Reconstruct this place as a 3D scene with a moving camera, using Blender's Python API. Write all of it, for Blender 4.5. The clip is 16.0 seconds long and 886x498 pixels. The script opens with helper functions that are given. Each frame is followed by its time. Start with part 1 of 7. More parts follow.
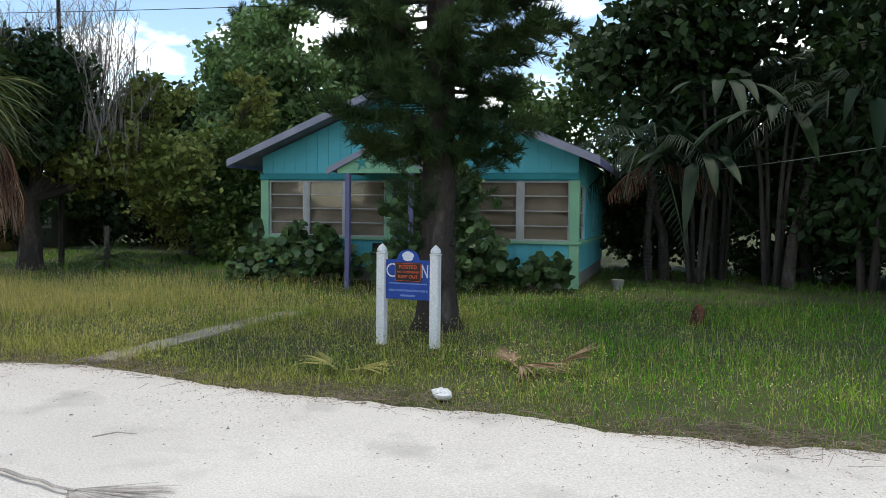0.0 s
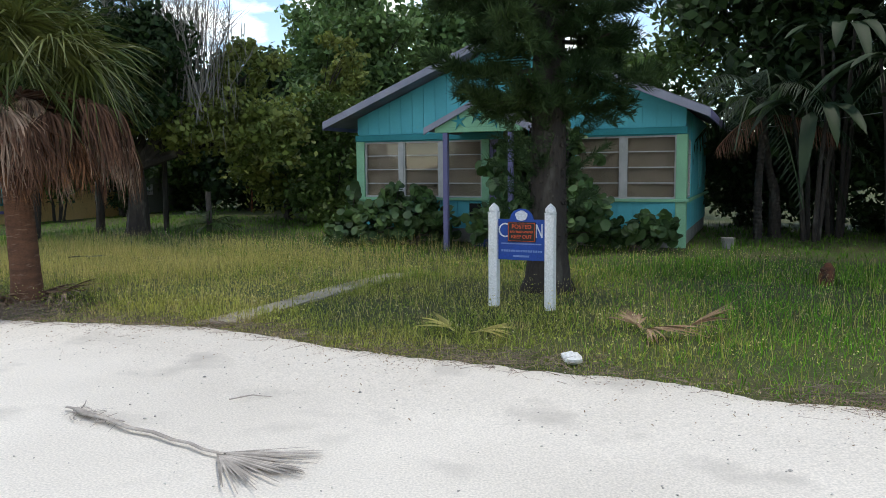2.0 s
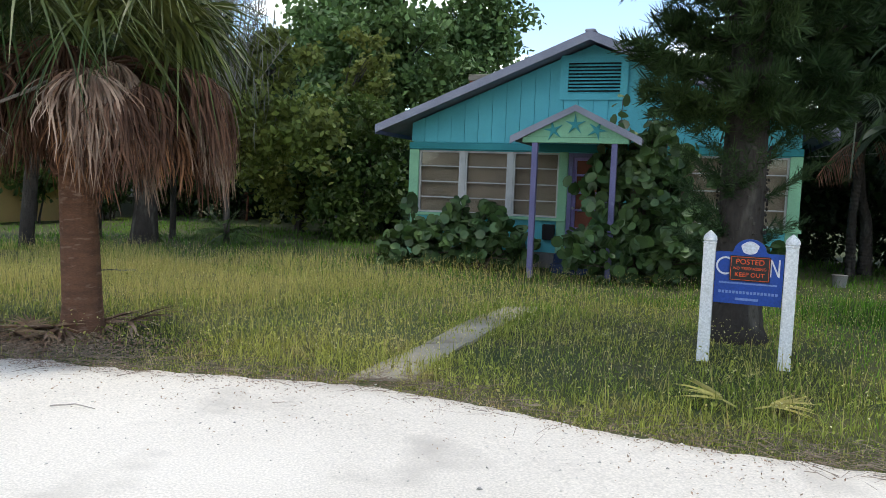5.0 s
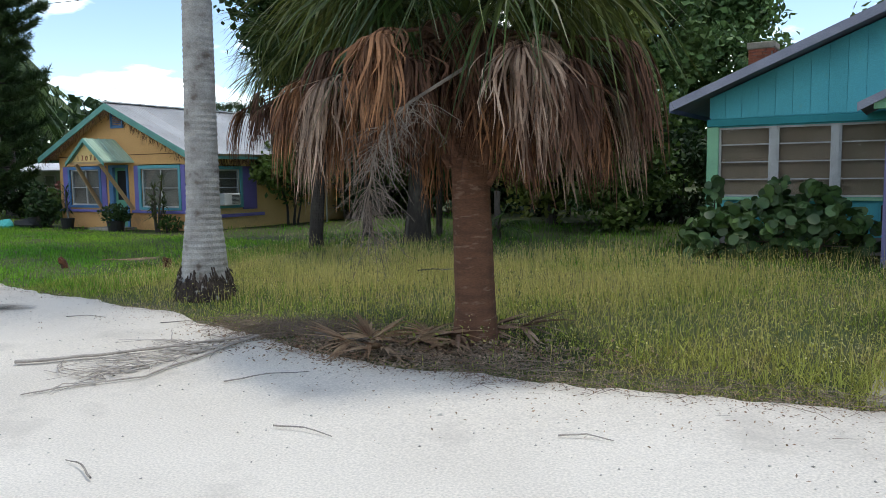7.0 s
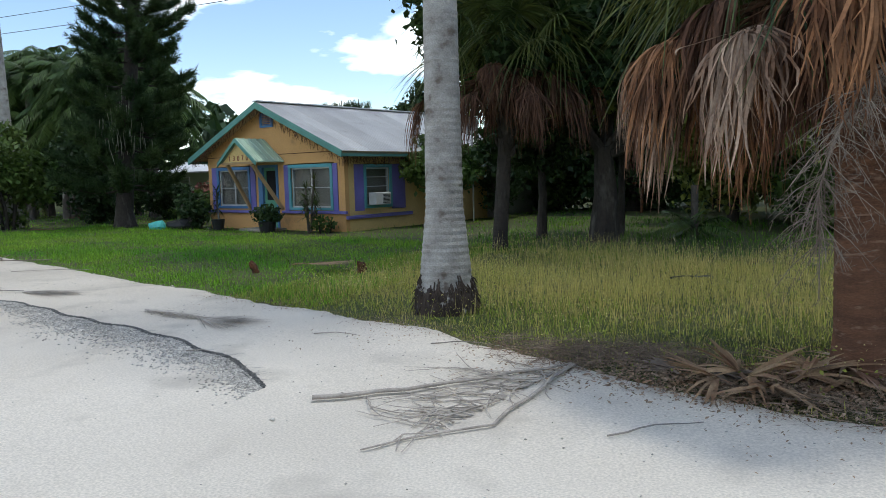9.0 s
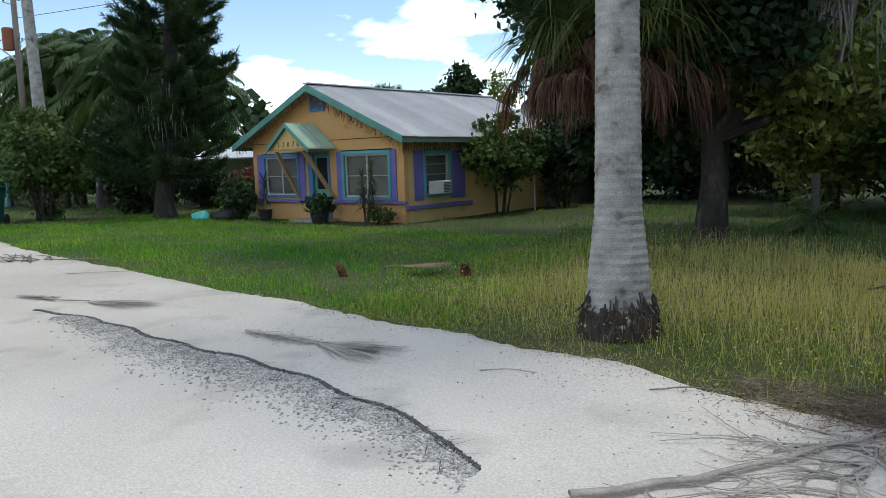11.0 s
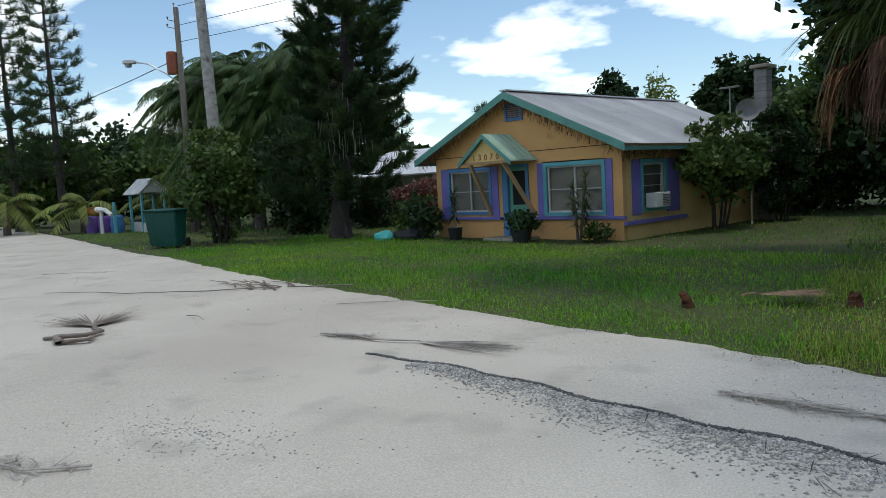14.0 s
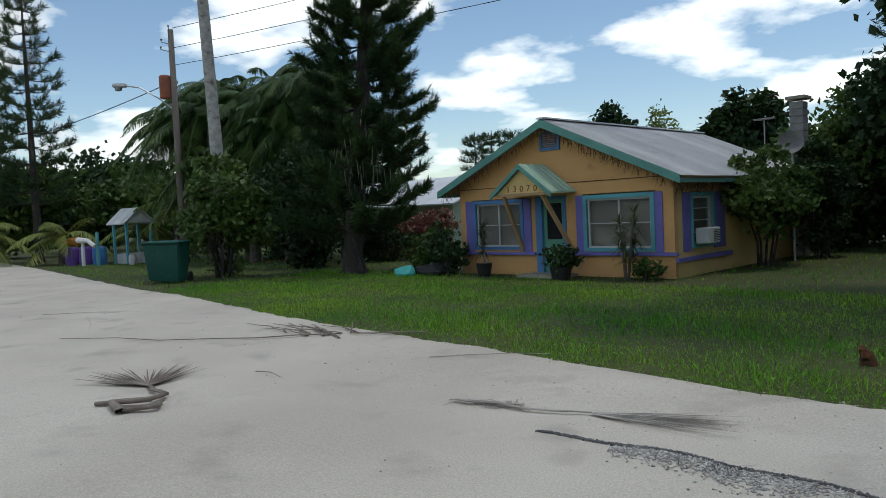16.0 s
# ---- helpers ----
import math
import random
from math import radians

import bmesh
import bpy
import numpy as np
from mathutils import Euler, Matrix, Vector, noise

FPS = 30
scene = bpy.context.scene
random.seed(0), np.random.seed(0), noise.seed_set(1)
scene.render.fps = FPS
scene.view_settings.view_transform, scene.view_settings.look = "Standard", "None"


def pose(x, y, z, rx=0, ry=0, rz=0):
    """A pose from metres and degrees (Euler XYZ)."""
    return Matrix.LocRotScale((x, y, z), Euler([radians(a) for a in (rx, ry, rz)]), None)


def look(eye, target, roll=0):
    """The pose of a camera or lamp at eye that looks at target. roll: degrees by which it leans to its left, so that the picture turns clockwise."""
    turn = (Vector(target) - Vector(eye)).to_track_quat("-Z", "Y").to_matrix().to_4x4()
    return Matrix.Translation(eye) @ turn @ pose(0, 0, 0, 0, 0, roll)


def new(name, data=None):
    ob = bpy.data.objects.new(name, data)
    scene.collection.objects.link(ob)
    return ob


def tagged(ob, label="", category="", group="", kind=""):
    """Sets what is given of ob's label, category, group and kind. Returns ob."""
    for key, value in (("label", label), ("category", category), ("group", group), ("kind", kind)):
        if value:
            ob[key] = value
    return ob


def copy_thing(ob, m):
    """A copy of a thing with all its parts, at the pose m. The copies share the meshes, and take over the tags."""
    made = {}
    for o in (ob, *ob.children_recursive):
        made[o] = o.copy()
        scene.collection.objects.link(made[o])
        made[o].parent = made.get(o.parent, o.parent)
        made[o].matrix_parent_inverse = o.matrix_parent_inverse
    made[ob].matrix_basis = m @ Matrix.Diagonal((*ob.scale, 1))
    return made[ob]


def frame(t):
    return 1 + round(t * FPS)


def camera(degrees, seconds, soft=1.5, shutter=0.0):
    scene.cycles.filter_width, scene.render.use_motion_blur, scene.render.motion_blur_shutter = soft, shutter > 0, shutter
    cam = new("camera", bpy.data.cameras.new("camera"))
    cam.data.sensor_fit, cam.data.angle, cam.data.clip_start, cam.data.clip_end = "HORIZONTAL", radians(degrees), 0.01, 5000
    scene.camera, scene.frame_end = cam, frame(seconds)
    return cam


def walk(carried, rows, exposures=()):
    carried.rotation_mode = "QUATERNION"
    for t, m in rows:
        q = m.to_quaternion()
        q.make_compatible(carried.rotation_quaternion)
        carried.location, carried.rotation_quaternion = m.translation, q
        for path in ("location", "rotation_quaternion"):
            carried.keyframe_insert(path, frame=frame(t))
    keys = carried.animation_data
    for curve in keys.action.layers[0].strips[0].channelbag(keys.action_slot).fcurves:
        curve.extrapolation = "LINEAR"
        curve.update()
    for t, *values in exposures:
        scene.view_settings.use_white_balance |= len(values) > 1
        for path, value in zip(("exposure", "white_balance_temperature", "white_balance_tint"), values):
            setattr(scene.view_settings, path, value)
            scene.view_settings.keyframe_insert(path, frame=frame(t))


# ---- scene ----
# Camera and walk
cam = camera(60.6, 16.0, 0.8)
PATH = [
    (0, (-0.212, 0.102, 1.657), (-0.185, 2.099, 1.55), 0.7),
    (0.5, (-0.207, 0.137, 1.656), (-0.211, 2.135, 1.55), 0.5),
    (1, (-0.192, 0.152, 1.644), (-0.233, 2.15, 1.555), 1.0),
    (1.5, (-0.315, 0.193, 1.629), (-0.416, 2.184, 1.472), 1.6),
    (2, (-0.605, 0.35, 1.62), (-0.789, 2.33, 1.411), -0.5),
    (2.5, (-0.926, 0.609, 1.577), (-1.089, 2.583, 1.3), -1.0),
    (3, (-1.262, 0.989, 1.602), (-1.309, 2.981, 1.425), 0.8),
    (3.2, (-1.461, 1.098, 1.559), (-1.49, 3.09, 1.382), 0.1),
    (5.3, (-3.526, 2.336, 1.531), (-3.574, 4.329, 1.371), 2.4),
    (5.5, (-3.773, 2.378, 1.469), (-3.887, 4.372, 1.361), 0.9),
    (6, (-4.308, 2.646, 1.486), (-4.571, 4.617, 1.268), 0.4),
    (6.5, (-4.795, 2.908, 1.456), (-5.254, 4.851, 1.331), 0.4),
    (7, (-5.343, 2.961, 1.437), (-5.863, 4.883, 1.245), -0.7),
    (7.5, (-5.877, 3.212, 1.426), (-6.458, 5.119, 1.271), -0.5),
    (8, (-6.43, 3.358, 1.403), (-6.978, 5.272, 1.223), -1.6),
    (8.5, (-6.972, 3.492, 1.439), (-7.659, 5.363, 1.272), -2.9),
    (9, (-7.494, 3.642, 1.423), (-8.252, 5.483, 1.23), -1.6),
    (9.5, (-7.953, 3.761, 1.499), (-8.786, 5.565, 1.272), -2.5),
    (9.7, (-8.089, 3.894, 1.502), (-8.952, 5.69, 1.325), -2.1),
    (11.8, (-10.12, 4.674, 1.565), (-10.891, 6.495, 1.27), -1.9),
    (12, (-10.323, 4.699, 1.576), (-11.163, 6.487, 1.269), -2.7),
    (12.5, (-10.895, 4.772, 1.625), (-11.803, 6.544, 1.432), -3.3),
    (12.8, (-11.205, 4.789, 1.572), (-12.116, 6.568, 1.499), -3.5),
    (13, (-11.505, 4.814, 1.569), (-12.371, 6.607, 1.38), -3.1),
    (13.5, (-12.178, 4.922, 1.536), (-13.067, 6.703, 1.341), -1.7),
    (14, (-12.739, 4.886, 1.531), (-13.763, 6.595, 1.355), -3.2),
    (14.5, (-13.298, 4.916, 1.593), (-14.309, 6.629, 1.386), -3.3),
    (15, (-13.842, 5.061, 1.584), (-14.776, 6.824, 1.452), -0.6),
    (15.5, (-14.411, 5.187, 1.595), (-15.277, 6.982, 1.43), -2.1),
    (16, (-14.865, 5.279, 1.626), (-15.811, 7.039, 1.529), -2.7),
]
EXPOSURES = [(0.0, 0.02, 6750, 8), (0.6, 0.14, 6750, 8), (2.5, 0.02, 6750, 8), (5.5, 0.32, 6700, 8), (7.0, 0.0, 6600, 7), (9.5, -0.2, 6500, 6),
             (12.0, -0.2, 6500, 5), (12.8, -0.36, 6500, 5), (14.5, -0.6, 6450, 5), (16.0, -0.8, 6500, 5)]
walk(cam, [(t, look(eye, target, roll)) for t, eye, target, roll in PATH], EXPOSURES)

# World, sun
SUN = Vector((0.2, 0.12, 0.96)).normalized()
world = bpy.data.worlds.new("sky")
scene.world = world
world.use_nodes = True
wn, wl = world.node_tree.nodes, world.node_tree.links
wn.clear()
sky = wn.new("ShaderNodeTexSky")
sky.sky_type, sky.sun_disc = "NISHITA", False
sky.sun_elevation, sky.sun_rotation = math.asin(SUN.z), math.atan2(SUN.x, SUN.y)
sky.air_density, sky.dust_density, sky.ozone_density = 1.0, 0.05, 1.7
coord = wn.new("ShaderNodeTexCoord")
split = wn.new("ShaderNodeSeparateXYZ")
wl.new(coord.outputs["Generated"], split.inputs[0])
lift = wn.new("ShaderNodeMath")
lift.operation, lift.inputs[1].default_value = "ADD", 0.22
wl.new(split.outputs[2], lift.inputs[0])
flat = wn.new("ShaderNodeVectorMath")
flat.operation = "DIVIDE"
join = wn.new("ShaderNodeCombineXYZ")
for k in range(3):
    wl.new(lift.outputs[0], join.inputs[k])
wl.new(coord.outputs["Generated"], flat.inputs[0])
wl.new(join.outputs[0], flat.inputs[1])
cloud = wn.new("ShaderNodeTexNoise")
cloud.inputs["Scale"].default_value, cloud.inputs["Detail"].default_value = 1.7, 9.0
cloud.inputs["Roughness"].default_value = 0.52
wl.new(flat.outputs[0], cloud.inputs["Vector"])
cover = wn.new("ShaderNodeValToRGB")
cover.color_ramp.elements[0].position, cover.color_ramp.elements[1].position = 0.5, 0.59
wl.new(cloud.outputs["Fac"], cover.inputs[0])
puff = wn.new("ShaderNodeMixRGB")
puff.inputs[2].default_value = (10.2, 10.5, 10.8, 1)
wl.new(cover.outputs[0], puff.inputs[0])
wl.new(sky.outputs[0], puff.inputs[1])
back = wn.new("ShaderNodeBackground")
back.inputs[1].default_value = 0.215
wl.new(puff.outputs[0], back.inputs[0])
wl.new(back.outputs[0], wn.new("ShaderNodeOutputWorld").inputs[0])
lamp = bpy.data.lights.new("sun", "SUN")
lamp.energy, lamp.angle, lamp.color = 1.7, radians(7.0), (1.0, 0.95, 0.86)
new("sun", lamp).matrix_world = look((0, 0, 30), Vector((0, 0, 30)) - SUN)


# Materials
def material(name, base, second=None, scale=4.0, rough=0.8, bump=0.0, fine=60.0, spot=None, spot_scale=9.0, spot_at=(0.6, 0.7),
             metal=0.0, leaf=0.0, island=0.0, stretch=(1, 1, 1), spec=0.3, each=0.0):
    """A surface of two colours in soft patches, with grain, spots and relief in metres."""
    m = bpy.data.materials.new(name)
    m.use_nodes = True
    n, l = m.node_tree.nodes, m.node_tree.links
    out, p = n["Material Output"], n["Principled BSDF"]
    p.inputs["Roughness"].default_value, p.inputs["Metallic"].default_value = rough, metal
    p.inputs["Specular IOR Level"].default_value = spec
    geo = n.new("ShaderNodeNewGeometry")
    vec = n.new("ShaderNodeVectorMath")
    vec.operation, vec.inputs[1].default_value = "MULTIPLY", stretch
    l.new(geo.outputs["Position"], vec.inputs[0])

    def noise_at(s, detail):
        t = n.new("ShaderNodeTexNoise")
        t.inputs["Scale"].default_value, t.inputs["Detail"].default_value = s, detail
        l.new(vec.outputs[0], t.inputs["Vector"])
        return t.outputs["Fac"]

    def ramp(src, a, b):
        r = n.new("ShaderNodeMapRange")
        r.inputs[1].default_value, r.inputs[2].default_value = a, b
        l.new(src, r.inputs[0])
        return r.outputs[0]

    def mix(fac, a, b, how="MIX"):
        x = n.new("ShaderNodeMixRGB")
        x.blend_type = how
        for sock, v in zip(x.inputs, (fac, a, b)):
            if isinstance(v, (int, float)):
                sock.default_value = v
            elif isinstance(v, tuple):
                sock.default_value = (*v, 1)
            else:
                l.new(v, sock)
        return x.outputs[0]

    second = second or tuple(c * 0.8 for c in base)
    col = mix(ramp(noise_at(scale, 4.0), 0.35, 0.65), base, second)
    grain = noise_at(fine, 3.0)
    g = n.new("ShaderNodeMapRange")
    g.inputs[1].default_value, g.inputs[2].default_value, g.inputs[3].default_value, g.inputs[4].default_value = 0.3, 0.7, 0.8, 1.12
    l.new(grain, g.inputs[0])
    gc = n.new("ShaderNodeCombineXYZ")
    for k in range(3):
        l.new(g.outputs[0], gc.inputs[k])
    col = mix(1.0, col, gc.outputs[0], "MULTIPLY")
    if spot:
        col = mix(ramp(noise_at(spot_scale, 6.0), *spot_at), col, spot)
    if island or each:
        hv = n.new("ShaderNodeHueSaturation")
        if island:
            src = geo.outputs["Random Per Island"]
        else:
            src = n.new("ShaderNodeObjectInfo").outputs["Random"]
        k = island or each
        r = n.new("ShaderNodeMapRange")
        r.inputs[3].default_value, r.inputs[4].default_value = 1 - k, 1 + k
        l.new(src, r.inputs[0])
        l.new(r.outputs[0], hv.inputs["Value"])
        l.new(col, hv.inputs["Color"])
        col = hv.outputs[0]
    l.new(col, p.inputs["Base Color"])
    if bump:
        b = n.new("ShaderNodeBump")
        b.inputs["Distance"].default_value, b.inputs["Strength"].default_value = bump, 0.8
        l.new(grain, b.inputs["Height"])
        l.new(b.outputs[0], p.inputs["Normal"])
    if leaf:
        tr = n.new("ShaderNodeBsdfTranslucent")
        l.new(col, tr.inputs["Color"])
        ms = n.new("ShaderNodeMixShader")
        ms.inputs[0].default_value = leaf
        l.new(p.outputs[0], ms.inputs[1])
        l.new(tr.outputs[0], ms.inputs[2])
        l.new(ms.outputs[0], out.inputs["Surface"])
    return m


SAND = material("white_shell_sand", (0.78, 0.72, 0.635), (0.66, 0.605, 0.53), 0.45, 0.95, 0.0025, 70, (0.46, 0.42, 0.37), 1.3, (0.56, 0.78))
# The lane's white shell sand turns greyer towards the west
sn, sl = SAND.node_tree.nodes, SAND.node_tree.links
place = sn.new("ShaderNodeNewGeometry")
axis = sn.new("ShaderNodeSeparateXYZ")
sl.new(place.outputs["Position"], axis.inputs[0])
blot = sn.new("ShaderNodeTexNoise")
blot.inputs["Scale"].default_value, blot.inputs["Detail"].default_value = 0.6, 5.0
sl.new(place.outputs["Position"], blot.inputs["Vector"])
sway = sn.new("ShaderNodeMath")
sway.operation, sway.inputs[1].default_value = "MULTIPLY_ADD", 6.0
sl.new(blot.outputs["Fac"], sway.inputs[0])
sl.new(axis.outputs[0], sway.inputs[2])
west = sn.new("ShaderNodeMapRange")
west.inputs[1].default_value, west.inputs[2].default_value = -5.0, -14.0
sl.new(sway.outputs[0], west.inputs[0])
greyed = sn.new("ShaderNodeMixRGB")
greyed.blend_type = "MULTIPLY"
greyed.inputs[2].default_value = (0.8, 0.775, 0.74, 1)
sl.new(west.outputs[0], greyed.inputs[0])
sl.new(sn["Principled BSDF"].inputs["Base Color"].links[0].from_socket, greyed.inputs[1])
sl.new(greyed.outputs[0], sn["Principled BSDF"].inputs["Base Color"])
SOIL = material("grassy_soil", (0.055, 0.075, 0.02), (0.085, 0.085, 0.032), 0.9, 0.95, 0.02, 30, (0.12, 0.105, 0.055), 2.2, (0.62, 0.75))
CRUMB = material("leaf_crumb", (0.26, 0.16, 0.1), (0.37, 0.28, 0.2), 5, 0.95, island=0.4)
THATCH = material("dry_thatch", (0.2, 0.145, 0.11), (0.28, 0.215, 0.165), 5, 0.95, island=0.35)
TAN = material("tan_dead_blade", (0.43, 0.3, 0.18), (0.25, 0.14, 0.085), 6, 0.85, 0.003, 60, leaf=0.1, island=0.25)
SOFT_WOOD = material("grey_dead_strap", (0.46, 0.41, 0.36), (0.3, 0.265, 0.23), 5, 0.9, island=0.4)
GRASS = material("grass_blade", (0.2, 0.29, 0.04), (0.44, 0.42, 0.1), 0.38, 0.65, leaf=0.4, island=0.5, spot=(0.46, 0.38, 0.15), spot_scale=2.3, spot_at=(0.56, 0.68))
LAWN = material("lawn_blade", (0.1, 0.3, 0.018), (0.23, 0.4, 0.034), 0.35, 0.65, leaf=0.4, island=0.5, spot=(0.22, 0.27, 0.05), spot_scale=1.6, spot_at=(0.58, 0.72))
# Lawn green darkened to paint tree shade over the back yard
YARD_SHADED = material("shaded_yard_blade", (0.06, 0.17, 0.014), (0.13, 0.24, 0.025), 0.35, 0.65, leaf=0.35, island=0.45)
DRY = material("dry_grass", (0.66, 0.54, 0.2), (0.5, 0.46, 0.14), 0.5, 0.8, leaf=0.35, island=0.3)
FLOWER = material("yellow_petal", (0.72, 0.62, 0.2), (0.68, 0.64, 0.36), 1, 0.7, leaf=0.2, island=0.25)
FAN = material("fan_leaf_green", (0.042, 0.075, 0.02), (0.13, 0.145, 0.038), 0.8, 0.45, leaf=0.22, island=0.35)
FAN_PALE = material("fan_leaf_bleached", (0.42, 0.3, 0.22), (0.19, 0.105, 0.066), 3.5, 0.8, leaf=0.08, island=0.5)
FAN_TAN = material("fan_leaf_tan", (0.33, 0.16, 0.075), (0.15, 0.066, 0.033), 3.5, 0.8, leaf=0.08, island=0.5)
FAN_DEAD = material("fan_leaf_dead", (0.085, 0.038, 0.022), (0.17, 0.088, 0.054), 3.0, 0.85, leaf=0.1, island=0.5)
NEEDLE = material("conifer_needle", (0.026, 0.056, 0.017), (0.055, 0.092, 0.025), 0.7, 0.7, leaf=0.12, island=0.4)
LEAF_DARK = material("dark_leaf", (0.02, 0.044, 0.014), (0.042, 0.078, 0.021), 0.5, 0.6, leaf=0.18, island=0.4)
LEAF_PINE = material("blue_green_leaf", (0.1, 0.18, 0.06), (0.16, 0.25, 0.08), 0.8, 0.6, leaf=0.2, island=0.4)
LEAF_MID = material("mid_green_leaf", (0.06, 0.115, 0.025), (0.1, 0.15, 0.035), 0.6, 0.55, leaf=0.25, island=0.4)
LEAF_YELLOW = material("olive_leaf", (0.16, 0.21, 0.045), (0.24, 0.26, 0.065), 0.6, 0.6, leaf=0.25, island=0.4)
LEAF_RED = material("pink_leaf", (0.3, 0.1, 0.1), (0.2, 0.12, 0.06), 1, 0.6, leaf=0.2, island=0.4)
GRAPE = material("sea_grape_leaf", (0.045, 0.1, 0.03), (0.09, 0.15, 0.045), 1.6, 0.48, leaf=0.15, island=0.4, spec=0.5)
# Leaf green darkened to paint deep shade on side-yard palms and paddle plants
LEAF_SHADED = material("shaded_leaf", (0.013, 0.03, 0.013), (0.027, 0.052, 0.02), 0.8, 0.6, leaf=0.12, island=0.3, spec=0.25)
MOSS = material("spanish_moss", (0.28, 0.28, 0.22), (0.2, 0.2, 0.15), 2, 0.9, leaf=0.2, island=0.25)
FROND = material("feather_leaf", (0.05, 0.1, 0.025), (0.09, 0.15, 0.035), 0.7, 0.5, leaf=0.2, island=0.35)
BARK = material("grey_bark", (0.14, 0.12, 0.1), (0.09, 0.075, 0.065), 3, 0.95, 0.03, 22, (0.33, 0.32, 0.28), 5, (0.6, 0.75), stretch=(1, 1, 0.3))
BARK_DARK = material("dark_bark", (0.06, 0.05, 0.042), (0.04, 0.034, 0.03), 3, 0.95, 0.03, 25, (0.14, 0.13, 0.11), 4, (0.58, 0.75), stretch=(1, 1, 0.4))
SABAL_BARK = material("reddish_palm_bark", (0.2, 0.1, 0.06), (0.13, 0.066, 0.043), 4, 0.95, 0.012, 40, (0.33, 0.22, 0.16), 7, (0.58, 0.75), stretch=(1, 1, 3.5))
PALM_BARK = material("grey_palm_bark", (0.46, 0.44, 0.41), (0.3, 0.28, 0.255), 5, 0.95, 0.012, 55, (0.16, 0.13, 0.11), 5, (0.6, 0.7), stretch=(1, 1, 1.3))
PALM_BASE = material("root_boss", (0.1, 0.075, 0.06), (0.06, 0.045, 0.04), 8, 0.95, 0.03, 50, (0.42, 0.4, 0.37), 10, (0.62, 0.7))
TWIG = material("bare_twig", (0.3, 0.28, 0.25), (0.2, 0.18, 0.16), 2, 0.95, island=0.2)
DEADWOOD = material("dead_frond_stalk", (0.26, 0.215, 0.175), (0.16, 0.125, 0.1), 5, 0.9, 0.004, 90, island=0.25)
TEAL = material("teal_paint", (0.13, 0.56, 0.64), (0.11, 0.5, 0.58), 1.3, 0.6, 0.002, 60, (0.16, 0.5, 0.5), 6, (0.68, 0.8), each=0.05)
BLUE_GREEN = material("blue_green_paint", (0.04, 0.3, 0.33), (0.035, 0.26, 0.29), 2, 0.65)
MINT = material("mint_green_paint", (0.3, 0.6, 0.37), (0.26, 0.52, 0.33), 2, 0.6, 0.001, 60)
PURPLE = material("purple_paint", (0.2, 0.19, 0.37), (0.17, 0.16, 0.31), 2, 0.55, 0.001, 60, (0.36, 0.34, 0.5), 7, (0.66, 0.78))
LILAC = material("faded_lilac_paint", (0.36, 0.36, 0.44), (0.29, 0.29, 0.36), 2, 0.65, 0.001, 60)
SHINGLE = material("grey_roofing", (0.25, 0.24, 0.3), (0.19, 0.18, 0.22), 2, 0.85, 0.004, 50)
DOOR_LILAC = material("lilac_door_paint", (0.32, 0.26, 0.55), (0.27, 0.22, 0.47), 2, 0.55, 0.001, 60)
ALU = material("weathered_aluminium", (0.58, 0.58, 0.57), (0.46, 0.46, 0.45), 4, 0.5)
BLIND = material("tan_blind", (0.4, 0.33, 0.25), (0.33, 0.27, 0.2), 2.2, 0.8, 0.002, 40)
RED_BLIND = material("red_brown_blind", (0.25, 0.085, 0.05), (0.19, 0.065, 0.04), 2, 0.8)
DARK = material("dark_void", (0.012, 0.012, 0.014), (0.02, 0.02, 0.022), 2, 0.8)
NAVY = material("dark_blue_paint", (0.03, 0.05, 0.13), (0.025, 0.04, 0.1), 3, 0.6)
BLOCK = material("grey_block", (0.3, 0.29, 0.27), (0.22, 0.21, 0.2), 4, 0.9, 0.004, 50)
BRICK = material("red_brick", (0.34, 0.12, 0.07), (0.27, 0.09, 0.055), 3, 0.9, 0.004, 60, each=0.15)
CONCRETE = material("worn_concrete", (0.4, 0.36, 0.29), (0.29, 0.26, 0.2), 1.6, 0.9, 0.004, 50, (0.2, 0.18, 0.13), 4, (0.58, 0.72))
VINYL = material("white_vinyl", (0.84, 0.84, 0.83), (0.78, 0.78, 0.77), 3, 0.45, spot=(0.6, 0.6, 0.56), spot_scale=8, spot_at=(0.64, 0.78))
SIGN_BLUE = material("royal_blue_sign", (0.02, 0.075, 0.36), (0.018, 0.065, 0.31), 3, 0.45)
SIGN_WHITE = material("sign_white", (0.75, 0.76, 0.8), (0.66, 0.68, 0.74), 6, 0.5)
SIGN_FADE = material("faded_sign_letters", (0.2, 0.3, 0.6), (0.16, 0.25, 0.55), 6, 0.5)
BLACK = material("black_plastic", (0.02, 0.02, 0.02), (0.03, 0.03, 0.03), 5, 0.5)
ORANGE = material("orange_letters", (0.9, 0.13, 0.03), (0.8, 0.11, 0.03), 8, 0.5)
STUCCO = material("orange_stucco", (0.7, 0.4, 0.165), (0.64, 0.36, 0.145), 1.2, 0.9, 0.004, 45, (0.42, 0.24, 0.11), 2.5, (0.64, 0.8))
# Paler stucco; on the side wall it paints in the sunlit tone
STUCCO_PALE = material("pale_stucco", (0.74, 0.53, 0.23), (0.68, 0.48, 0.2), 1.2, 0.9, 0.004, 45, (0.5, 0.34, 0.16), 2.5, (0.62, 0.8))
GREY_GREEN = material("grey_green_stucco", (0.2, 0.21, 0.16), (0.15, 0.16, 0.12), 1.2, 0.9, 0.003, 45)
VIOLET = material("violet_trim", (0.2, 0.18, 0.5), (0.17, 0.15, 0.42), 2, 0.6)
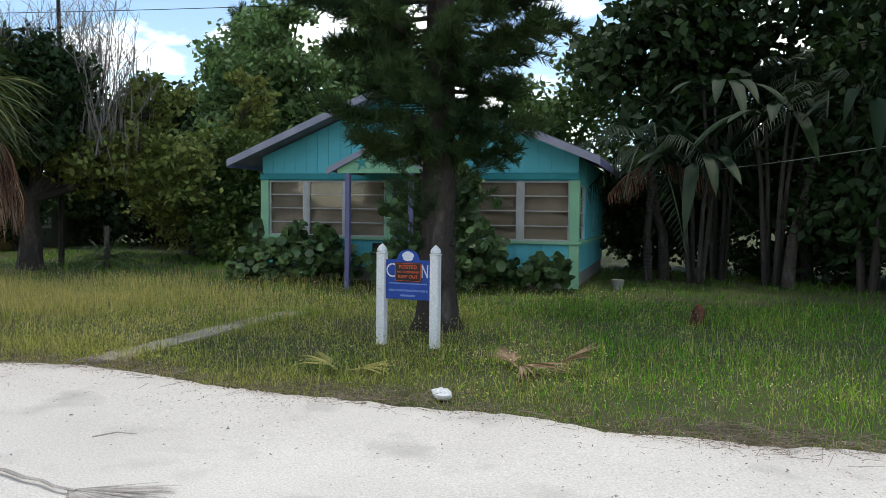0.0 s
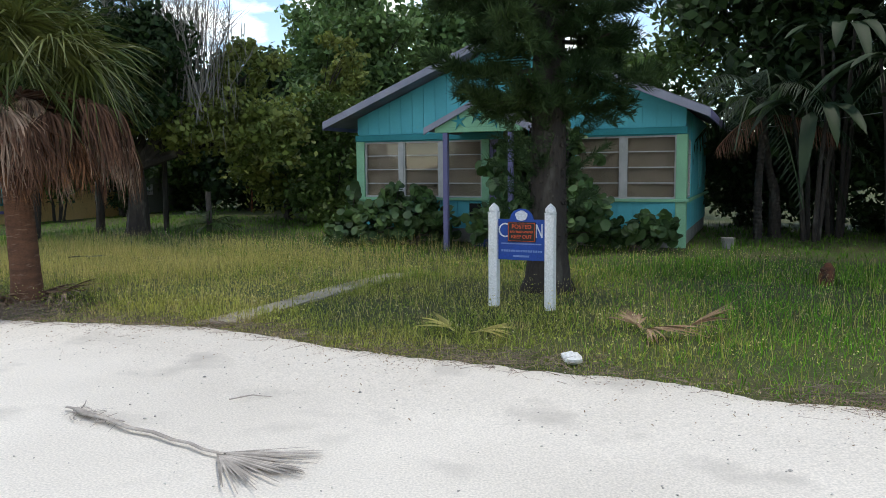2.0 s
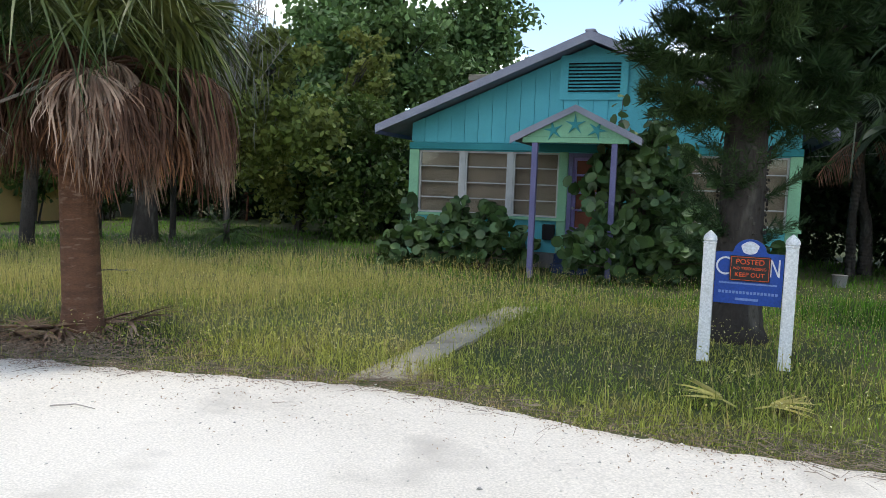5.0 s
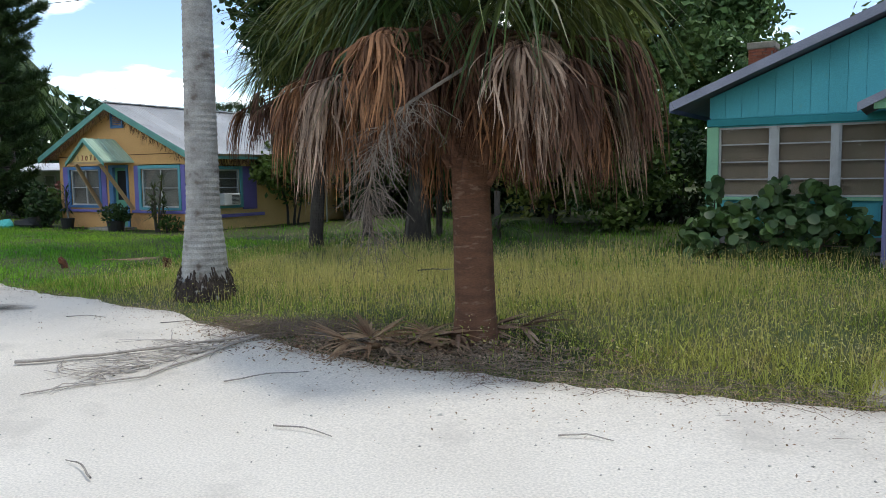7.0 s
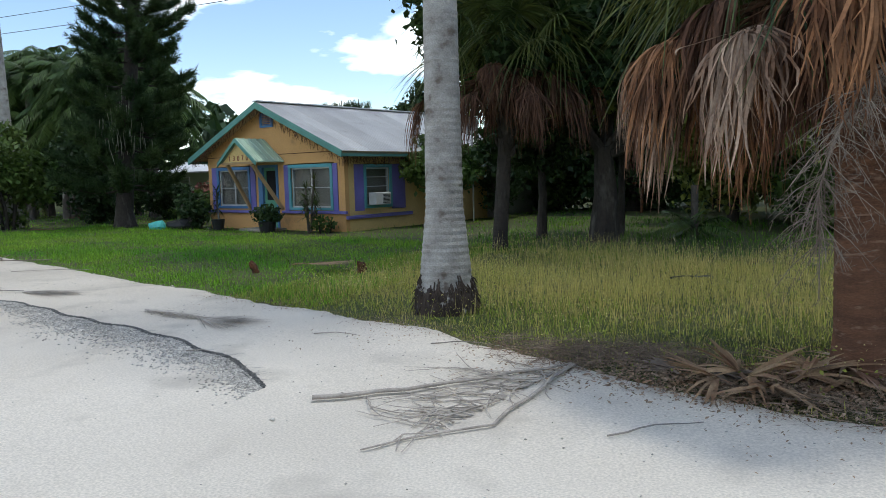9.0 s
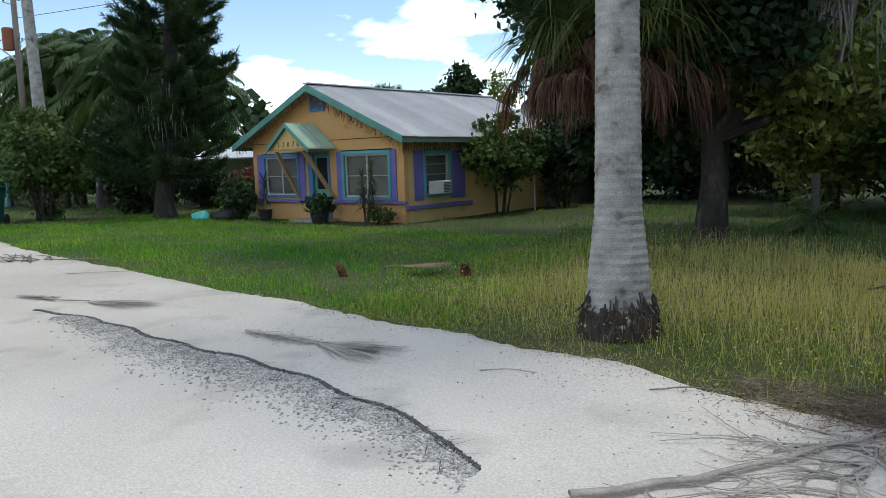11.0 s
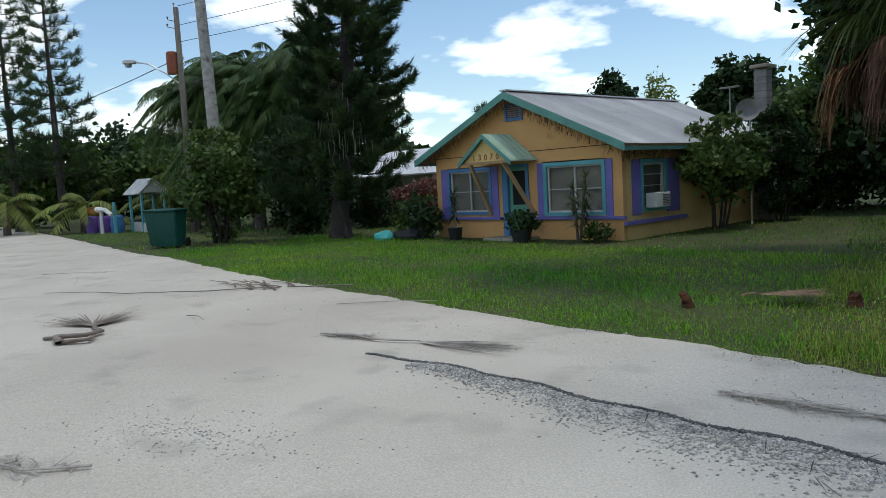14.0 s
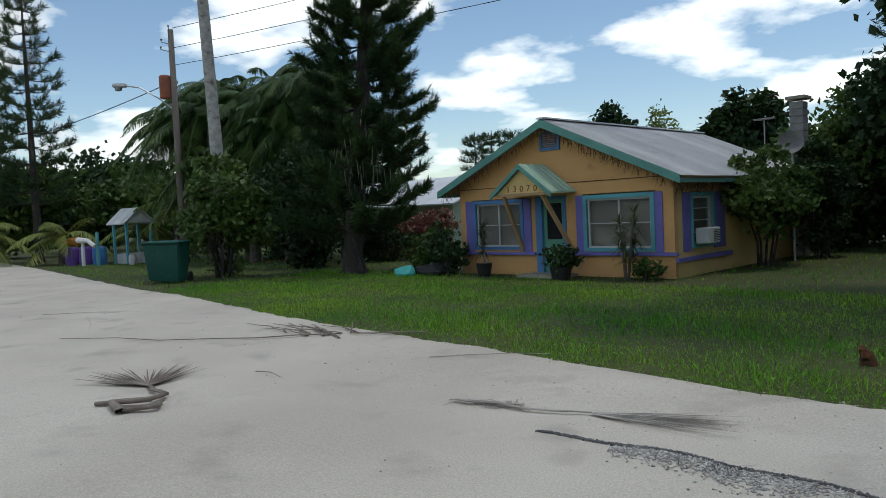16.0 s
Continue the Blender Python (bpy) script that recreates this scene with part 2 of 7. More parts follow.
AQUA = material("aqua_trim", (0.14, 0.42, 0.47), (0.12, 0.36, 0.4), 2, 0.6)
BLUE = material("mid_blue_paint", (0.1, 0.24, 0.46), (0.09, 0.2, 0.4), 2, 0.6)
DOOR_GREEN = material("sea_green_door", (0.13, 0.35, 0.25), (0.11, 0.3, 0.21), 2, 0.55)
SEAFOAM = material("pale_green_metal", (0.5, 0.66, 0.53), (0.42, 0.57, 0.45), 1.5, 0.5, spot=(0.35, 0.36, 0.3), spot_at=(0.64, 0.78))
FASCIA = material("green_fascia", (0.15, 0.36, 0.3), (0.12, 0.29, 0.25), 2, 0.6)
TIN = material("weathered_tin", (0.8, 0.8, 0.8), (0.68, 0.68, 0.68), 0.9, 0.5, 0.001, 40, (0.4, 0.35, 0.32), 2.4, (0.64, 0.8), metal=0.1, stretch=(1, 1, 1), each=0.1)
LUMBER = material("raw_lumber", (0.5, 0.33, 0.17), (0.42, 0.27, 0.14), 3, 0.8, 0.002, 60, stretch=(1, 1, 0.3))
WINDOW_WHITE = material("white_sash", (0.62, 0.62, 0.6), (0.52, 0.52, 0.5), 3, 0.5)
SHADE = material("pale_shade", (0.34, 0.33, 0.29), (0.28, 0.27, 0.24), 1.5, 0.8)
BIN_GREEN = material("dark_green_bin", (0.01, 0.085, 0.065), (0.009, 0.07, 0.055), 3, 0.45, spot=(0.03, 0.1, 0.08), spot_scale=6)
WOOD_POLE = material("weathered_pole", (0.19, 0.165, 0.14), (0.13, 0.11, 0.095), 3, 0.95, 0.006, 60, stretch=(1, 1, 0.15))
RUST = material("rusty_can", (0.33, 0.11, 0.06), (0.26, 0.09, 0.05), 4, 0.7, 0.002, 50)
GALV = material("galvanised_metal", (0.5, 0.5, 0.5), (0.4, 0.4, 0.41), 5, 0.4, metal=0.7)
WIRE = material("black_wire", (0.02, 0.02, 0.02), (0.03, 0.03, 0.03), 5, 0.6)
PALE_WIRE = material("pale_wire", (0.35, 0.34, 0.32), (0.28, 0.27, 0.25), 5, 0.6)
TERRA = material("stump_red_wood", (0.17, 0.065, 0.03), (0.05, 0.028, 0.02), 9, 0.85, 0.005, 50)
SHELL = material("white_shell", (0.8, 0.79, 0.76), (0.7, 0.69, 0.66), 8, 0.6, 0.003, 50)
ASPHALT = material("broken_asphalt", (0.1, 0.1, 0.1), (0.16, 0.155, 0.15), 6, 0.95, 0.008, 60, island=0.5)
PEBBLE = material("grey_pebble", (0.58, 0.55, 0.5), (0.4, 0.38, 0.35), 5, 0.9, island=0.45)
TARP = material("turquoise_tarp", (0.1, 0.5, 0.47), (0.08, 0.42, 0.4), 6, 0.4)
PLASTIC_PURPLE = material("purple_plastic", (0.15, 0.07, 0.3), (0.12, 0.06, 0.25), 4, 0.4)
PLASTIC_BLUE = material("blue_plastic", (0.06, 0.2, 0.45), (0.05, 0.17, 0.4), 4, 0.4)
PLASTIC_ORANGE = material("orange_plastic", (0.75, 0.24, 0.05), (0.65, 0.2, 0.05), 4, 0.4)
CREAM = material("cream_siding", (0.5, 0.56, 0.42), (0.44, 0.5, 0.37), 1.5, 0.8)
GLASS = bpy.data.materials.new("window_glass")
GLASS.use_nodes = True
gp = GLASS.node_tree.nodes["Principled BSDF"]
gp.inputs["Roughness"].default_value, gp.inputs["IOR"].default_value = 0.03, 1.45
gp.inputs["Transmission Weight"].default_value = 1.0


# Building helpers
def box(bm, x0, y0, z0, x1, y1, z1, m=None, bevel=0.0):
    """A box between two corners, with its edges eased by bevel metres."""
    r = bmesh.ops.create_cube(bm, size=1.0)["verts"]
    bmesh.ops.transform(bm, verts=r, matrix=Matrix.LocRotScale(((x0 + x1) / 2, (y0 + y1) / 2, (z0 + z1) / 2), None,
                                                              (abs(x1 - x0), abs(y1 - y0), abs(z1 - z0))))
    if bevel:
        edges = list({e for v in r for e in v.link_edges})
        made = bmesh.ops.bevel(bm, geom=edges, offset=bevel, segments=1, affect="EDGES", clamp_overlap=True)
        r = list({v for f in made["faces"] for v in f.verts} | {v for v in r if v.is_valid})
    if m is not None:
        bmesh.ops.transform(bm, verts=r, matrix=m)
    return r


def tube(bm, points, radii, sides=8, cap=True):
    """A round limb through points with a radius at each."""
    rings, last = [], None
    pts = [Vector(p) for p in points]
    for i, p in enumerate(pts):
        d = (pts[min(i + 1, len(pts) - 1)] - pts[max(i - 1, 0)]).normalized()
        a = d.orthogonal().normalized() if last is None else (last - d * last.dot(d)).normalized()
        last = a
        b = d.cross(a)
        rings.append([bm.verts.new(p + (a * math.cos(k * math.tau / sides) + b * math.sin(k * math.tau / sides)) * radii[i]) for k in range(sides)])
    for r0, r1 in zip(rings, rings[1:]):
        for k in range(sides):
            bm.faces.new((r0[k], r0[(k + 1) % sides], r1[(k + 1) % sides], r1[k]))
    if cap:
        bm.faces.new(rings[0][::-1])
        bm.faces.new(rings[-1])


def prism(bm, outline, y0, y1):
    """A flat shape in x and z, made thick from y0 to y1."""
    a = [bm.verts.new((x, y0, z)) for x, z in outline]
    b = [bm.verts.new((x, y1, z)) for x, z in outline]
    n = len(outline)
    bm.faces.new(a)
    bm.faces.new(b[::-1])
    for k in range(n):
        bm.faces.new((a[(k + 1) % n], a[k], b[k], b[(k + 1) % n]))


def finish(bm, smooth=False):
    bmesh.ops.recalc_face_normals(bm, faces=bm.faces)
    me = bpy.data.meshes.new("mesh")
    bm.to_mesh(me)
    bm.free()
    if smooth:
        me.shade_smooth()
    return me


def part(name, bm, mat, parent=None, label="", smooth=False):
    """Links a bmesh as one mesh object under a thing or a part."""
    me = finish(bm, smooth)
    me.materials.append(mat)
    ob = new(name, me)
    ob.parent = parent
    return tagged(ob, label)


def boxpart(name, mat, parent, x0, y0, z0, x1, y1, z1, label="", m=None, bevel=0.0):
    bm = bmesh.new()
    box(bm, x0, y0, z0, x1, y1, z1, m, bevel)
    return part(name, bm, mat, parent, label)


def thing(name, m, label, category, group="", kind=""):
    ob = new(name)
    ob.empty_display_size = 0.2
    ob.matrix_world = m
    return tagged(ob, label, category, group, kind)


def cloud_mesh(name, verts, faces, mat, parent=None, label="", smooth=False):
    """Many small pieces in one mesh, from arrays of corners and faces."""
    me = bpy.data.meshes.new(name)
    v, f = np.asarray(verts, np.float32).reshape(-1, 3), np.asarray(faces, np.int32)
    me.vertices.add(len(v))
    me.vertices.foreach_set("co", v.ravel())
    k = f.shape[1]
    me.loops.add(f.size)
    me.loops.foreach_set("vertex_index", f.ravel())
    me.polygons.add(len(f))
    me.polygons.foreach_set("loop_start", np.arange(0, f.size, k, dtype=np.int32))
    me.polygons.foreach_set("loop_total", np.full(len(f), k, np.int32))
    me.update(calc_edges=True)
    me.validate()
    if smooth:
        me.shade_smooth()
    me.materials.append(mat)
    ob = new(name, me)
    ob.parent = parent
    return tagged(ob, label)


rng = np.random.default_rng(7)


def unit(v):
    return v / np.maximum(np.linalg.norm(v, axis=-1, keepdims=True), 1e-9)


def strips(base, way, side, length, width, droop, segs=3, tip=0.1):
    """Blades: from base along way, bending down by droop, with a width along side. Returns corners and quads."""
    n = len(base)
    s = np.linspace(0, 1, segs + 1)
    w = np.interp(s, [0, 0.35, 1], [0.6, 1.0, tip])
    p = base[:, None] + way[:, None] * (length[:, None] * s)[..., None]
    p[..., 2] -= droop[:, None] * s**2
    off = side[:, None] * (width[:, None] * w / 2)[..., None]
    v = np.stack([p - off, p + off], 2).reshape(n, -1, 3)
    q = np.array([[2 * k, 2 * k + 1, 2 * k + 3, 2 * k + 2] for k in range(segs)])
    f = (np.arange(n)[:, None, None] * (2 * (segs + 1)) + q).reshape(-1, 4)
    return v.reshape(-1, 3), f


def gather(pieces):
    vs, fs, at = [], [], 0
    for v, f in pieces:
        vs.append(v)
        fs.append(f + at)
        at += len(v)
    return np.concatenate(vs), np.concatenate(fs)


def leaf_quads(p, size, up=0.5, long=1.6):
    """Diamond leaves at points p, turned at random, leaning to face upwards."""
    n = len(p)
    nrm = unit(rng.normal(size=(n, 3)) + [0, 0, up])
    a = unit(np.cross(nrm, rng.normal(size=(n, 3))))
    b = np.cross(nrm, a)
    L, W = (size * long / 2)[:, None], (size / 2)[:, None]
    v = np.stack([p - a * L, p - b * W + nrm * W * 0.25, p + a * L, p + b * W + nrm * W * 0.25], 1).reshape(-1, 3)
    return v, np.arange(4 * n).reshape(n, 4)


def crown_points(blobs, n, clumps=60, spread=0.16, hollow=0.35):
    """Points of a crown: clumps spread over the outer parts of some rounded masses."""
    vol = np.array([b[3] * b[4] * b[5] for b in blobs]) ** 0.75
    out = []
    for b, share in zip(blobs, vol / vol.sum()):
        k = max(6, int(clumps * share))
        d = unit(rng.normal(size=(k, 3)))
        r = (hollow + (1 - hollow) * rng.random((k, 1)) ** 0.5) * (0.8 + 0.35 * rng.random((k, 1)))
        c = np.array(b[:3]) + d * r * np.array(b[3:6])
        m = int(n * share)
        pick = c[rng.integers(0, k, m)]
        out.append(pick + rng.normal(size=(m, 3)) * spread * np.mean(b[3:6]) * [1, 1, 0.7])
    return np.concatenate(out)


def broadleaf(name, x, y, z, blobs, n, size, mat, label, category="tree", trunk=(0.18, 2.5), bark=BARK_DARK, clumps=80, group="", spread=0.16, stems=1, bare=0.0):
    """A tree or bush: trunk with limbs into its crown masses, and a crown of clumped leaves. Blobs are given from its foot."""
    t = thing(name, pose(x, y, z), label, category, group)
    bm = bmesh.new()
    r0, h = trunk
    for s in range(stems):
        a = math.tau * s / stems + 0.4
        fx, fy = (0.0, 0.0) if stems == 1 else (0.18 * math.cos(a), 0.18 * math.sin(a))
        lean = 0.0 if stems == 1 else 0.5
        top = Vector((fx + lean * math.cos(a) * h * 0.35, fy + lean * math.sin(a) * h * 0.35, h))
        tube(bm, [(fx, fy, -0.1), (fx, fy, 0.12), (fx * 1.3 + 0.04, fy * 1.3, h * 0.5), top], [r0 * 1.35, r0 * 1.05, r0 * 0.8, r0 * 0.6], 9)
        for b in blobs:
            c = Vector(b[:3])
            if stems > 1 and random.random() < 0.4:
                continue
            mid = top.lerp(c, 0.5) + Vector((random.uniform(-0.2, 0.2), random.uniform(-0.2, 0.2), 0.1))
            tube(bm, [top - Vector((0, 0, 0.15)), mid, c], [r0 * 0.5, r0 * 0.32, r0 * 0.14], 6)
            for _ in range(3):
                e = c + Vector([random.uniform(-0.7, 0.7) * b[3 + k] for k in range(3)])
                tube(bm, [mid, mid.lerp(e, 0.55) + Vector((0, 0, 0.1)), e], [r0 * 0.2, r0 * 0.12, r0 * 0.04], 5)
    part("trunk", bm, bark, t)
    p = crown_points(blobs, n, clumps, spread)
    v, f = leaf_quads(p, size * rng.uniform(0.6, 1.3, len(p)))
    cloud_mesh("crown", v, f, mat, t)
    return t


def hanging_frond(hub, out, length, straps, wide, strap=0.021):
    """A dead fan leaf folded down from its stalk: long straps side by side that arch over and fall. Returns corners and quads."""
    out = unit(np.asarray(out, float))
    side = unit(np.cross(out, [0, 0, 1.0]))
    u = np.linspace(-1, 1, straps) + rng.normal(0, 0.3, straps)
    layer = rng.random(straps)
    s = np.linspace(0, 1, 8)
    full = length * (1 - 0.3 * u**2) * np.where(rng.random(straps) < 0.2, rng.uniform(0.35, 0.7, straps), rng.uniform(0.72, 1.15, straps))
    across = (u * wide)[:, None] * np.sqrt(s) * (1 - 0.22 * s)
    springs = np.outer(rng.random(straps) ** 1.5, np.ones(8)) * 0.3 * length * (1 - s)
    across += 0.055 * s * np.sin(s * rng.uniform(3, 8, (straps, 1)) + rng.uniform(0, 6, (straps, 1)))
    ahead = -springs * 0.8 + (length * (0.1 + 0.22 * layer) * (1 - 0.4 * np.abs(u)))[:, None] * np.sin(np.minimum(s * 1.8, 1.6))
    down = -0.35 * springs + full[:, None] * (s**1.35 - 0.1 * np.sin(np.minimum(s * 5, math.pi)) * (1 - u[:, None]**2))
    p = np.asarray(hub, float) + side * across[..., None] + out * ahead[..., None] - np.array([0, 0, 1.0]) * down[..., None]
    face = unit(side + out * rng.normal(0, 0.7, (straps, 1)))
    w = strap * rng.uniform(0.7, 1.3, (straps, 1)) * np.interp(s, [0, 0.3, 0.75, 1], [0.55, 1.0, 0.75, 0.12])
    off = face[:, None] * (w / 2)[..., None]
    v = np.stack([p - off, p + off], 2).reshape(-1, 3)
    q = np.array([[2 * k, 2 * k + 1, 2 * k + 3, 2 * k + 2] for k in range(7)])
    return v, (np.arange(straps)[:, None, None] * 16 + q).reshape(-1, 4)


def fan_frond(origin, out, length, petiole, rays, fall, width=0.05, spread=1.9, curl=0.5):
    """One fan leaf: strap rays spread round the end of a stalk. Returns corners and quads."""
    out = unit(np.asarray(out, float))
    o = np.asarray(origin, float)
    side = unit(np.cross(out, [0, 0, 1.0]) + 1e-6)
    up = np.cross(side, out)
    hub = o + out * petiole
    a = np.linspace(-spread, spread, rays) + rng.normal(0, 0.04, rays)
    way = out * np.cos(a)[:, None] + side * np.sin(a)[:, None] + up * (0.18 * np.cos(2 * a))[:, None]
    way = unit(way)
    L = length * (0.72 + 0.28 * np.cos(a * 0.8)) * rng.uniform(0.85, 1.1, rays)
    sd = unit(np.cross(way, up) + 0.35 * rng.normal(size=way.shape))
    d = fall * L * rng.uniform(0.6, 1.4, rays) * (0.6 + curl * np.abs(np.sin(a)))
    v1, f1 = strips(np.repeat(hub[None], rays, 0), way, sd, L, np.full(rays, width), d, 4, 0.08)
    v2, f2 = strips(o[None], out[None], side[None], np.array([petiole]), np.array([0.045]), np.array([0.0]), 2, 0.7)
    return gather([(v1, f1), (v2, f2)])


def feather_frond(origin, out, length, leaflets, droop, leaf_len, width=0.03, hang=0.35):
    """One feather leaf: a bowed midrib with a row of leaflets on each side."""
    out = unit(np.asarray(out, float))
    o = np.asarray(origin, float)
    flat = unit(np.array([out[0], out[1], 0.0]) + 1e-9)
    side = np.array([-flat[1], flat[0], 0.0])
    s = np.linspace(0.12, 1, leaflets)
    rib = o + out * (length * s)[:, None]
    rib[:, 2] -= droop * s**2
    tan = unit(np.gradient(rib, axis=0))
    pieces = []
    for sg in (-1, 1):
        way = unit(tan * 0.55 + side * sg + [0, 0, -hang] + 0.08 * rng.normal(size=rib.shape))
        L = leaf_len * np.sin(np.clip(s * 1.05, 0, 1) * 2.75 + 0.2) ** 0.7 * rng.uniform(0.85, 1.1, leaflets)
        L = np.nan_to_num(L, nan=0.1) + 0.05
        pieces.append(strips(rib, way, unit(np.cross(way, [0, 0, 1.0]) + [0, 0, 0.2]), L, np.full(leaflets, width), hang * 0.7 * L, 2, 0.1))
    v = np.concatenate([rib - side * 0.014, rib + side * 0.014, rib - [0, 0, 0.02]])
    k = np.arange(leaflets - 1)
    n = leaflets
    f = np.concatenate([np.stack([k, k + 1, n + k + 1, n + k], 1), np.stack([k, k + 1, 2 * n + k + 1, 2 * n + k], 1)])
    pieces.append((v, f))
    return gather(pieces)


def ringed_trunk(points, radii, step=0.09, lump=0.012, sides=18):
    """A palm trunk with a slight ridge at every leaf scar."""
    bm = bmesh.new()
    pts = [Vector(p) for p in points]
    total = sum((b - a).length for a, b in zip(pts, pts[1:]))
    out, rad, d = [], [], 0.0
    for k in range(int(total / step) * 2):
        d = k * step / 2
        i, rest = 0, d
        while i < len(pts) - 2 and rest > (pts[i + 1] - pts[i]).length:
            rest -= (pts[i + 1] - pts[i]).length
            i += 1
        q = min(1.0, rest / (pts[i + 1] - pts[i]).length)
        out.append(pts[i].lerp(pts[i + 1], q))
        rad.append(radii[i] * (1 - q) + radii[i + 1] * q + (lump if k % 2 else 0.0) + random.uniform(-0.3, 0.3) * lump)
    tube(bm, out, rad, sides)
    return bm


# Ground and road
EDGE_X = [-300, -46.9, -31.2, -28.4, -23.3, -21.6, -19.85, -17.5, -15.6, -14.6, -13.4, -12.5, -11.1, -10.3, -9.9, -8.9, -7.95, -7.1, -5.75, -4.4, -3.8, -3.1, -2.6, -1.76, -1.2, -0.47, 0.0, 0.63, 1.3, 2.35, 2.96, 10, 300]
EDGE_Y = [140, 26.4, 18.83, 17.75, 15.2, 14.5, 13.8, 12.85, 12.05, 11.75, 11.23, 10.87, 10.33, 10.1, 9.8, 9.2, 8.65, 8.32, 8.12, 7.98, 7.93, 7.6, 7.26, 6.92, 6.66, 6.46, 6.28, 6.05, 5.7, 5.37, 5.26, 3.0, -86]


def edge_y(x):
    return np.interp(x, EDGE_X, EDGE_Y)


def ground_z(x, y):
    """The lawn sinks a little away from the road before the orange house."""
    off = np.clip((y - edge_y(x)) / 8.0, 0, 1)
    west = np.clip((-x - 11.0) / 5.0, 0, 1)
    return -0.11 * off * west


def sheet_lines(a, b, step, far):
    near = np.arange(a, b, step)
    grow = np.cumsum(step * 1.35 ** np.arange(1, 40))
    grow = grow[grow < far]
    return np.concatenate([(a - grow)[::-1], near, b + grow])


gx, gy = sheet_lines(-46, 14, 0.4, 900), sheet_lines(-8, 34, 0.4, 900)
X, Y = np.meshgrid(gx, gy)
inland = Y > edge_y(X) + 0.3
Z = ground_z(X, Y) - 0.012 + np.where(inland, 0.012 * np.sin(X * 2.1 + Y) * np.cos(Y * 1.7 - X * 0.6), 0.0)
nx = len(gx)
gi = (np.arange(len(gy) - 1)[:, None] * nx + np.arange(nx - 1)).ravel()
ground = cloud_mesh("ground", np.stack([X, Y, Z], -1), np.stack([gi, gi + 1, gi + nx + 1, gi + nx], 1), SOIL, smooth=True)
tagged(ground, "patchy green and tan weedy ground", "ground", kind="structure")

ROAD_W = 9.5
rx = sheet_lines(-46, 12, 0.06, 260)
wob = np.array([noise.noise((x * 1.3, 0, 0)) * 0.1 + noise.noise((x * 5.0, 3, 0)) * 0.07 + noise.noise((x * 14.0, 9, 0)) * 0.035 for x in rx])
rows = []
for w, h in ((0.0, -0.02), (0.05, 0.004), (0.3, 0.012), (1.2, 0.004), (2.5, 0.0), (4.5, 0.006), (7.0, 0.0), (9.2, 0.004), (ROAD_W, -0.02)):
    k = np.array([noise.noise((x * 0.9, w * 0.9, 5)) * 0.006 for x in rx])
    rows.append(np.stack([rx - w * 0.36, edge_y(rx) + wob * (1 if w < 1 else 0.2) - w * 0.93, np.full(len(rx), h) + k], -1))
nr = len(rx)
gi = (np.arange(len(rows) - 1)[:, None] * nr + np.arange(nr - 1)).ravel()
road = cloud_mesh("road", np.stack(rows), np.stack([gi, gi + nr, gi + nr + 1, gi + 1], 1), SAND, smooth=True)
tagged(road, "white crushed shell and sand lane with faint ruts", "road", kind="structure")


# Windows
def ring(bm, x0, x1, z0, z1, left, right, low, top, y0, y1, m=None):
    """A closed four-sided frame of one piece round an opening."""
    outer = [(x0, z0), (x1, z0), (x1, z1), (x0, z1)]
    inner = [(x0 + left, z0 + low), (x1 - right, z0 + low), (x1 - right, z1 - top), (x0 + left, z1 - top)]
    v = [[bm.verts.new((x, y, z)) for x, z in shape] for y in (y0, y1) for shape in (outer, inner)]
    for k in range(4):
        j = (k + 1) % 4
        bm.faces.new((v[0][k], v[0][j], v[1][j], v[1][k]))
        bm.faces.new((v[2][j], v[2][k], v[3][k], v[3][j]))
        bm.faces.new((v[0][j], v[0][k], v[2][k], v[2][j]))
        bm.faces.new((v[1][k], v[1][j], v[3][j], v[3][k]))
    if m is not None:
        bmesh.ops.transform(bm, verts=[a for q in v for a in q], matrix=m)


def wall_parts(parent, mat, pieces, y0, y1, m=None, label=""):
    """Stretches of wall round openings, each a part of its own."""
    for a, b, c, d in pieces:
        boxpart("wall", mat, parent, a, y0, c, b, y1, d, label, m)


def window(house, x0, x1, z0, z1, y, rows, frame_mat, back_mat, cols=1, face=None, bar=0.035):
    """A window in a wall that faces -y (or turned by face): sash bars, panes of glass and a blind behind, or a DARK
    sheet for an unlit room.
    """
    m = face or Matrix()
    bm = bmesh.new()
    ring(bm, x0, x1, z0, z1, bar, bar, bar, bar, y - 0.03, y + 0.04, m)
    w = part("window", bm, frame_mat, house)
    for c in range(1, cols):
        xc = x0 + (x1 - x0) * c / cols
        boxpart("mullion", frame_mat, w, xc - bar / 2, y - 0.025, z0 + bar, xc + bar / 2, y + 0.03, z1 - bar, m=m)
    for r in range(1, rows):
        zc = z0 + (z1 - z0) * r / rows
        boxpart("sash_bar", frame_mat, w, x0 + bar, y - 0.035, zc - 0.011, x1 - bar, y + 0.025, zc + 0.011, m=m)
    for r in range(rows):
        a, b = z0 + (z1 - z0) * r / rows, z0 + (z1 - z0) * (r + 1) / rows
        bm = bmesh.new()
        box(bm, x0 + bar * 0.5, y - 0.004, a + 0.005, x1 - bar * 0.5, y + 0.001, b - 0.005, m)
        g = part("pane", bm, GLASS, w)
        g.visible_shadow = False
    bm = bmesh.new()
    box(bm, x0, y + 0.06, z0, x1, y + 0.07, z1, m)
    part("blind", bm, back_mat, w, "drawn blind or dark room sheet behind the glass")
    return w


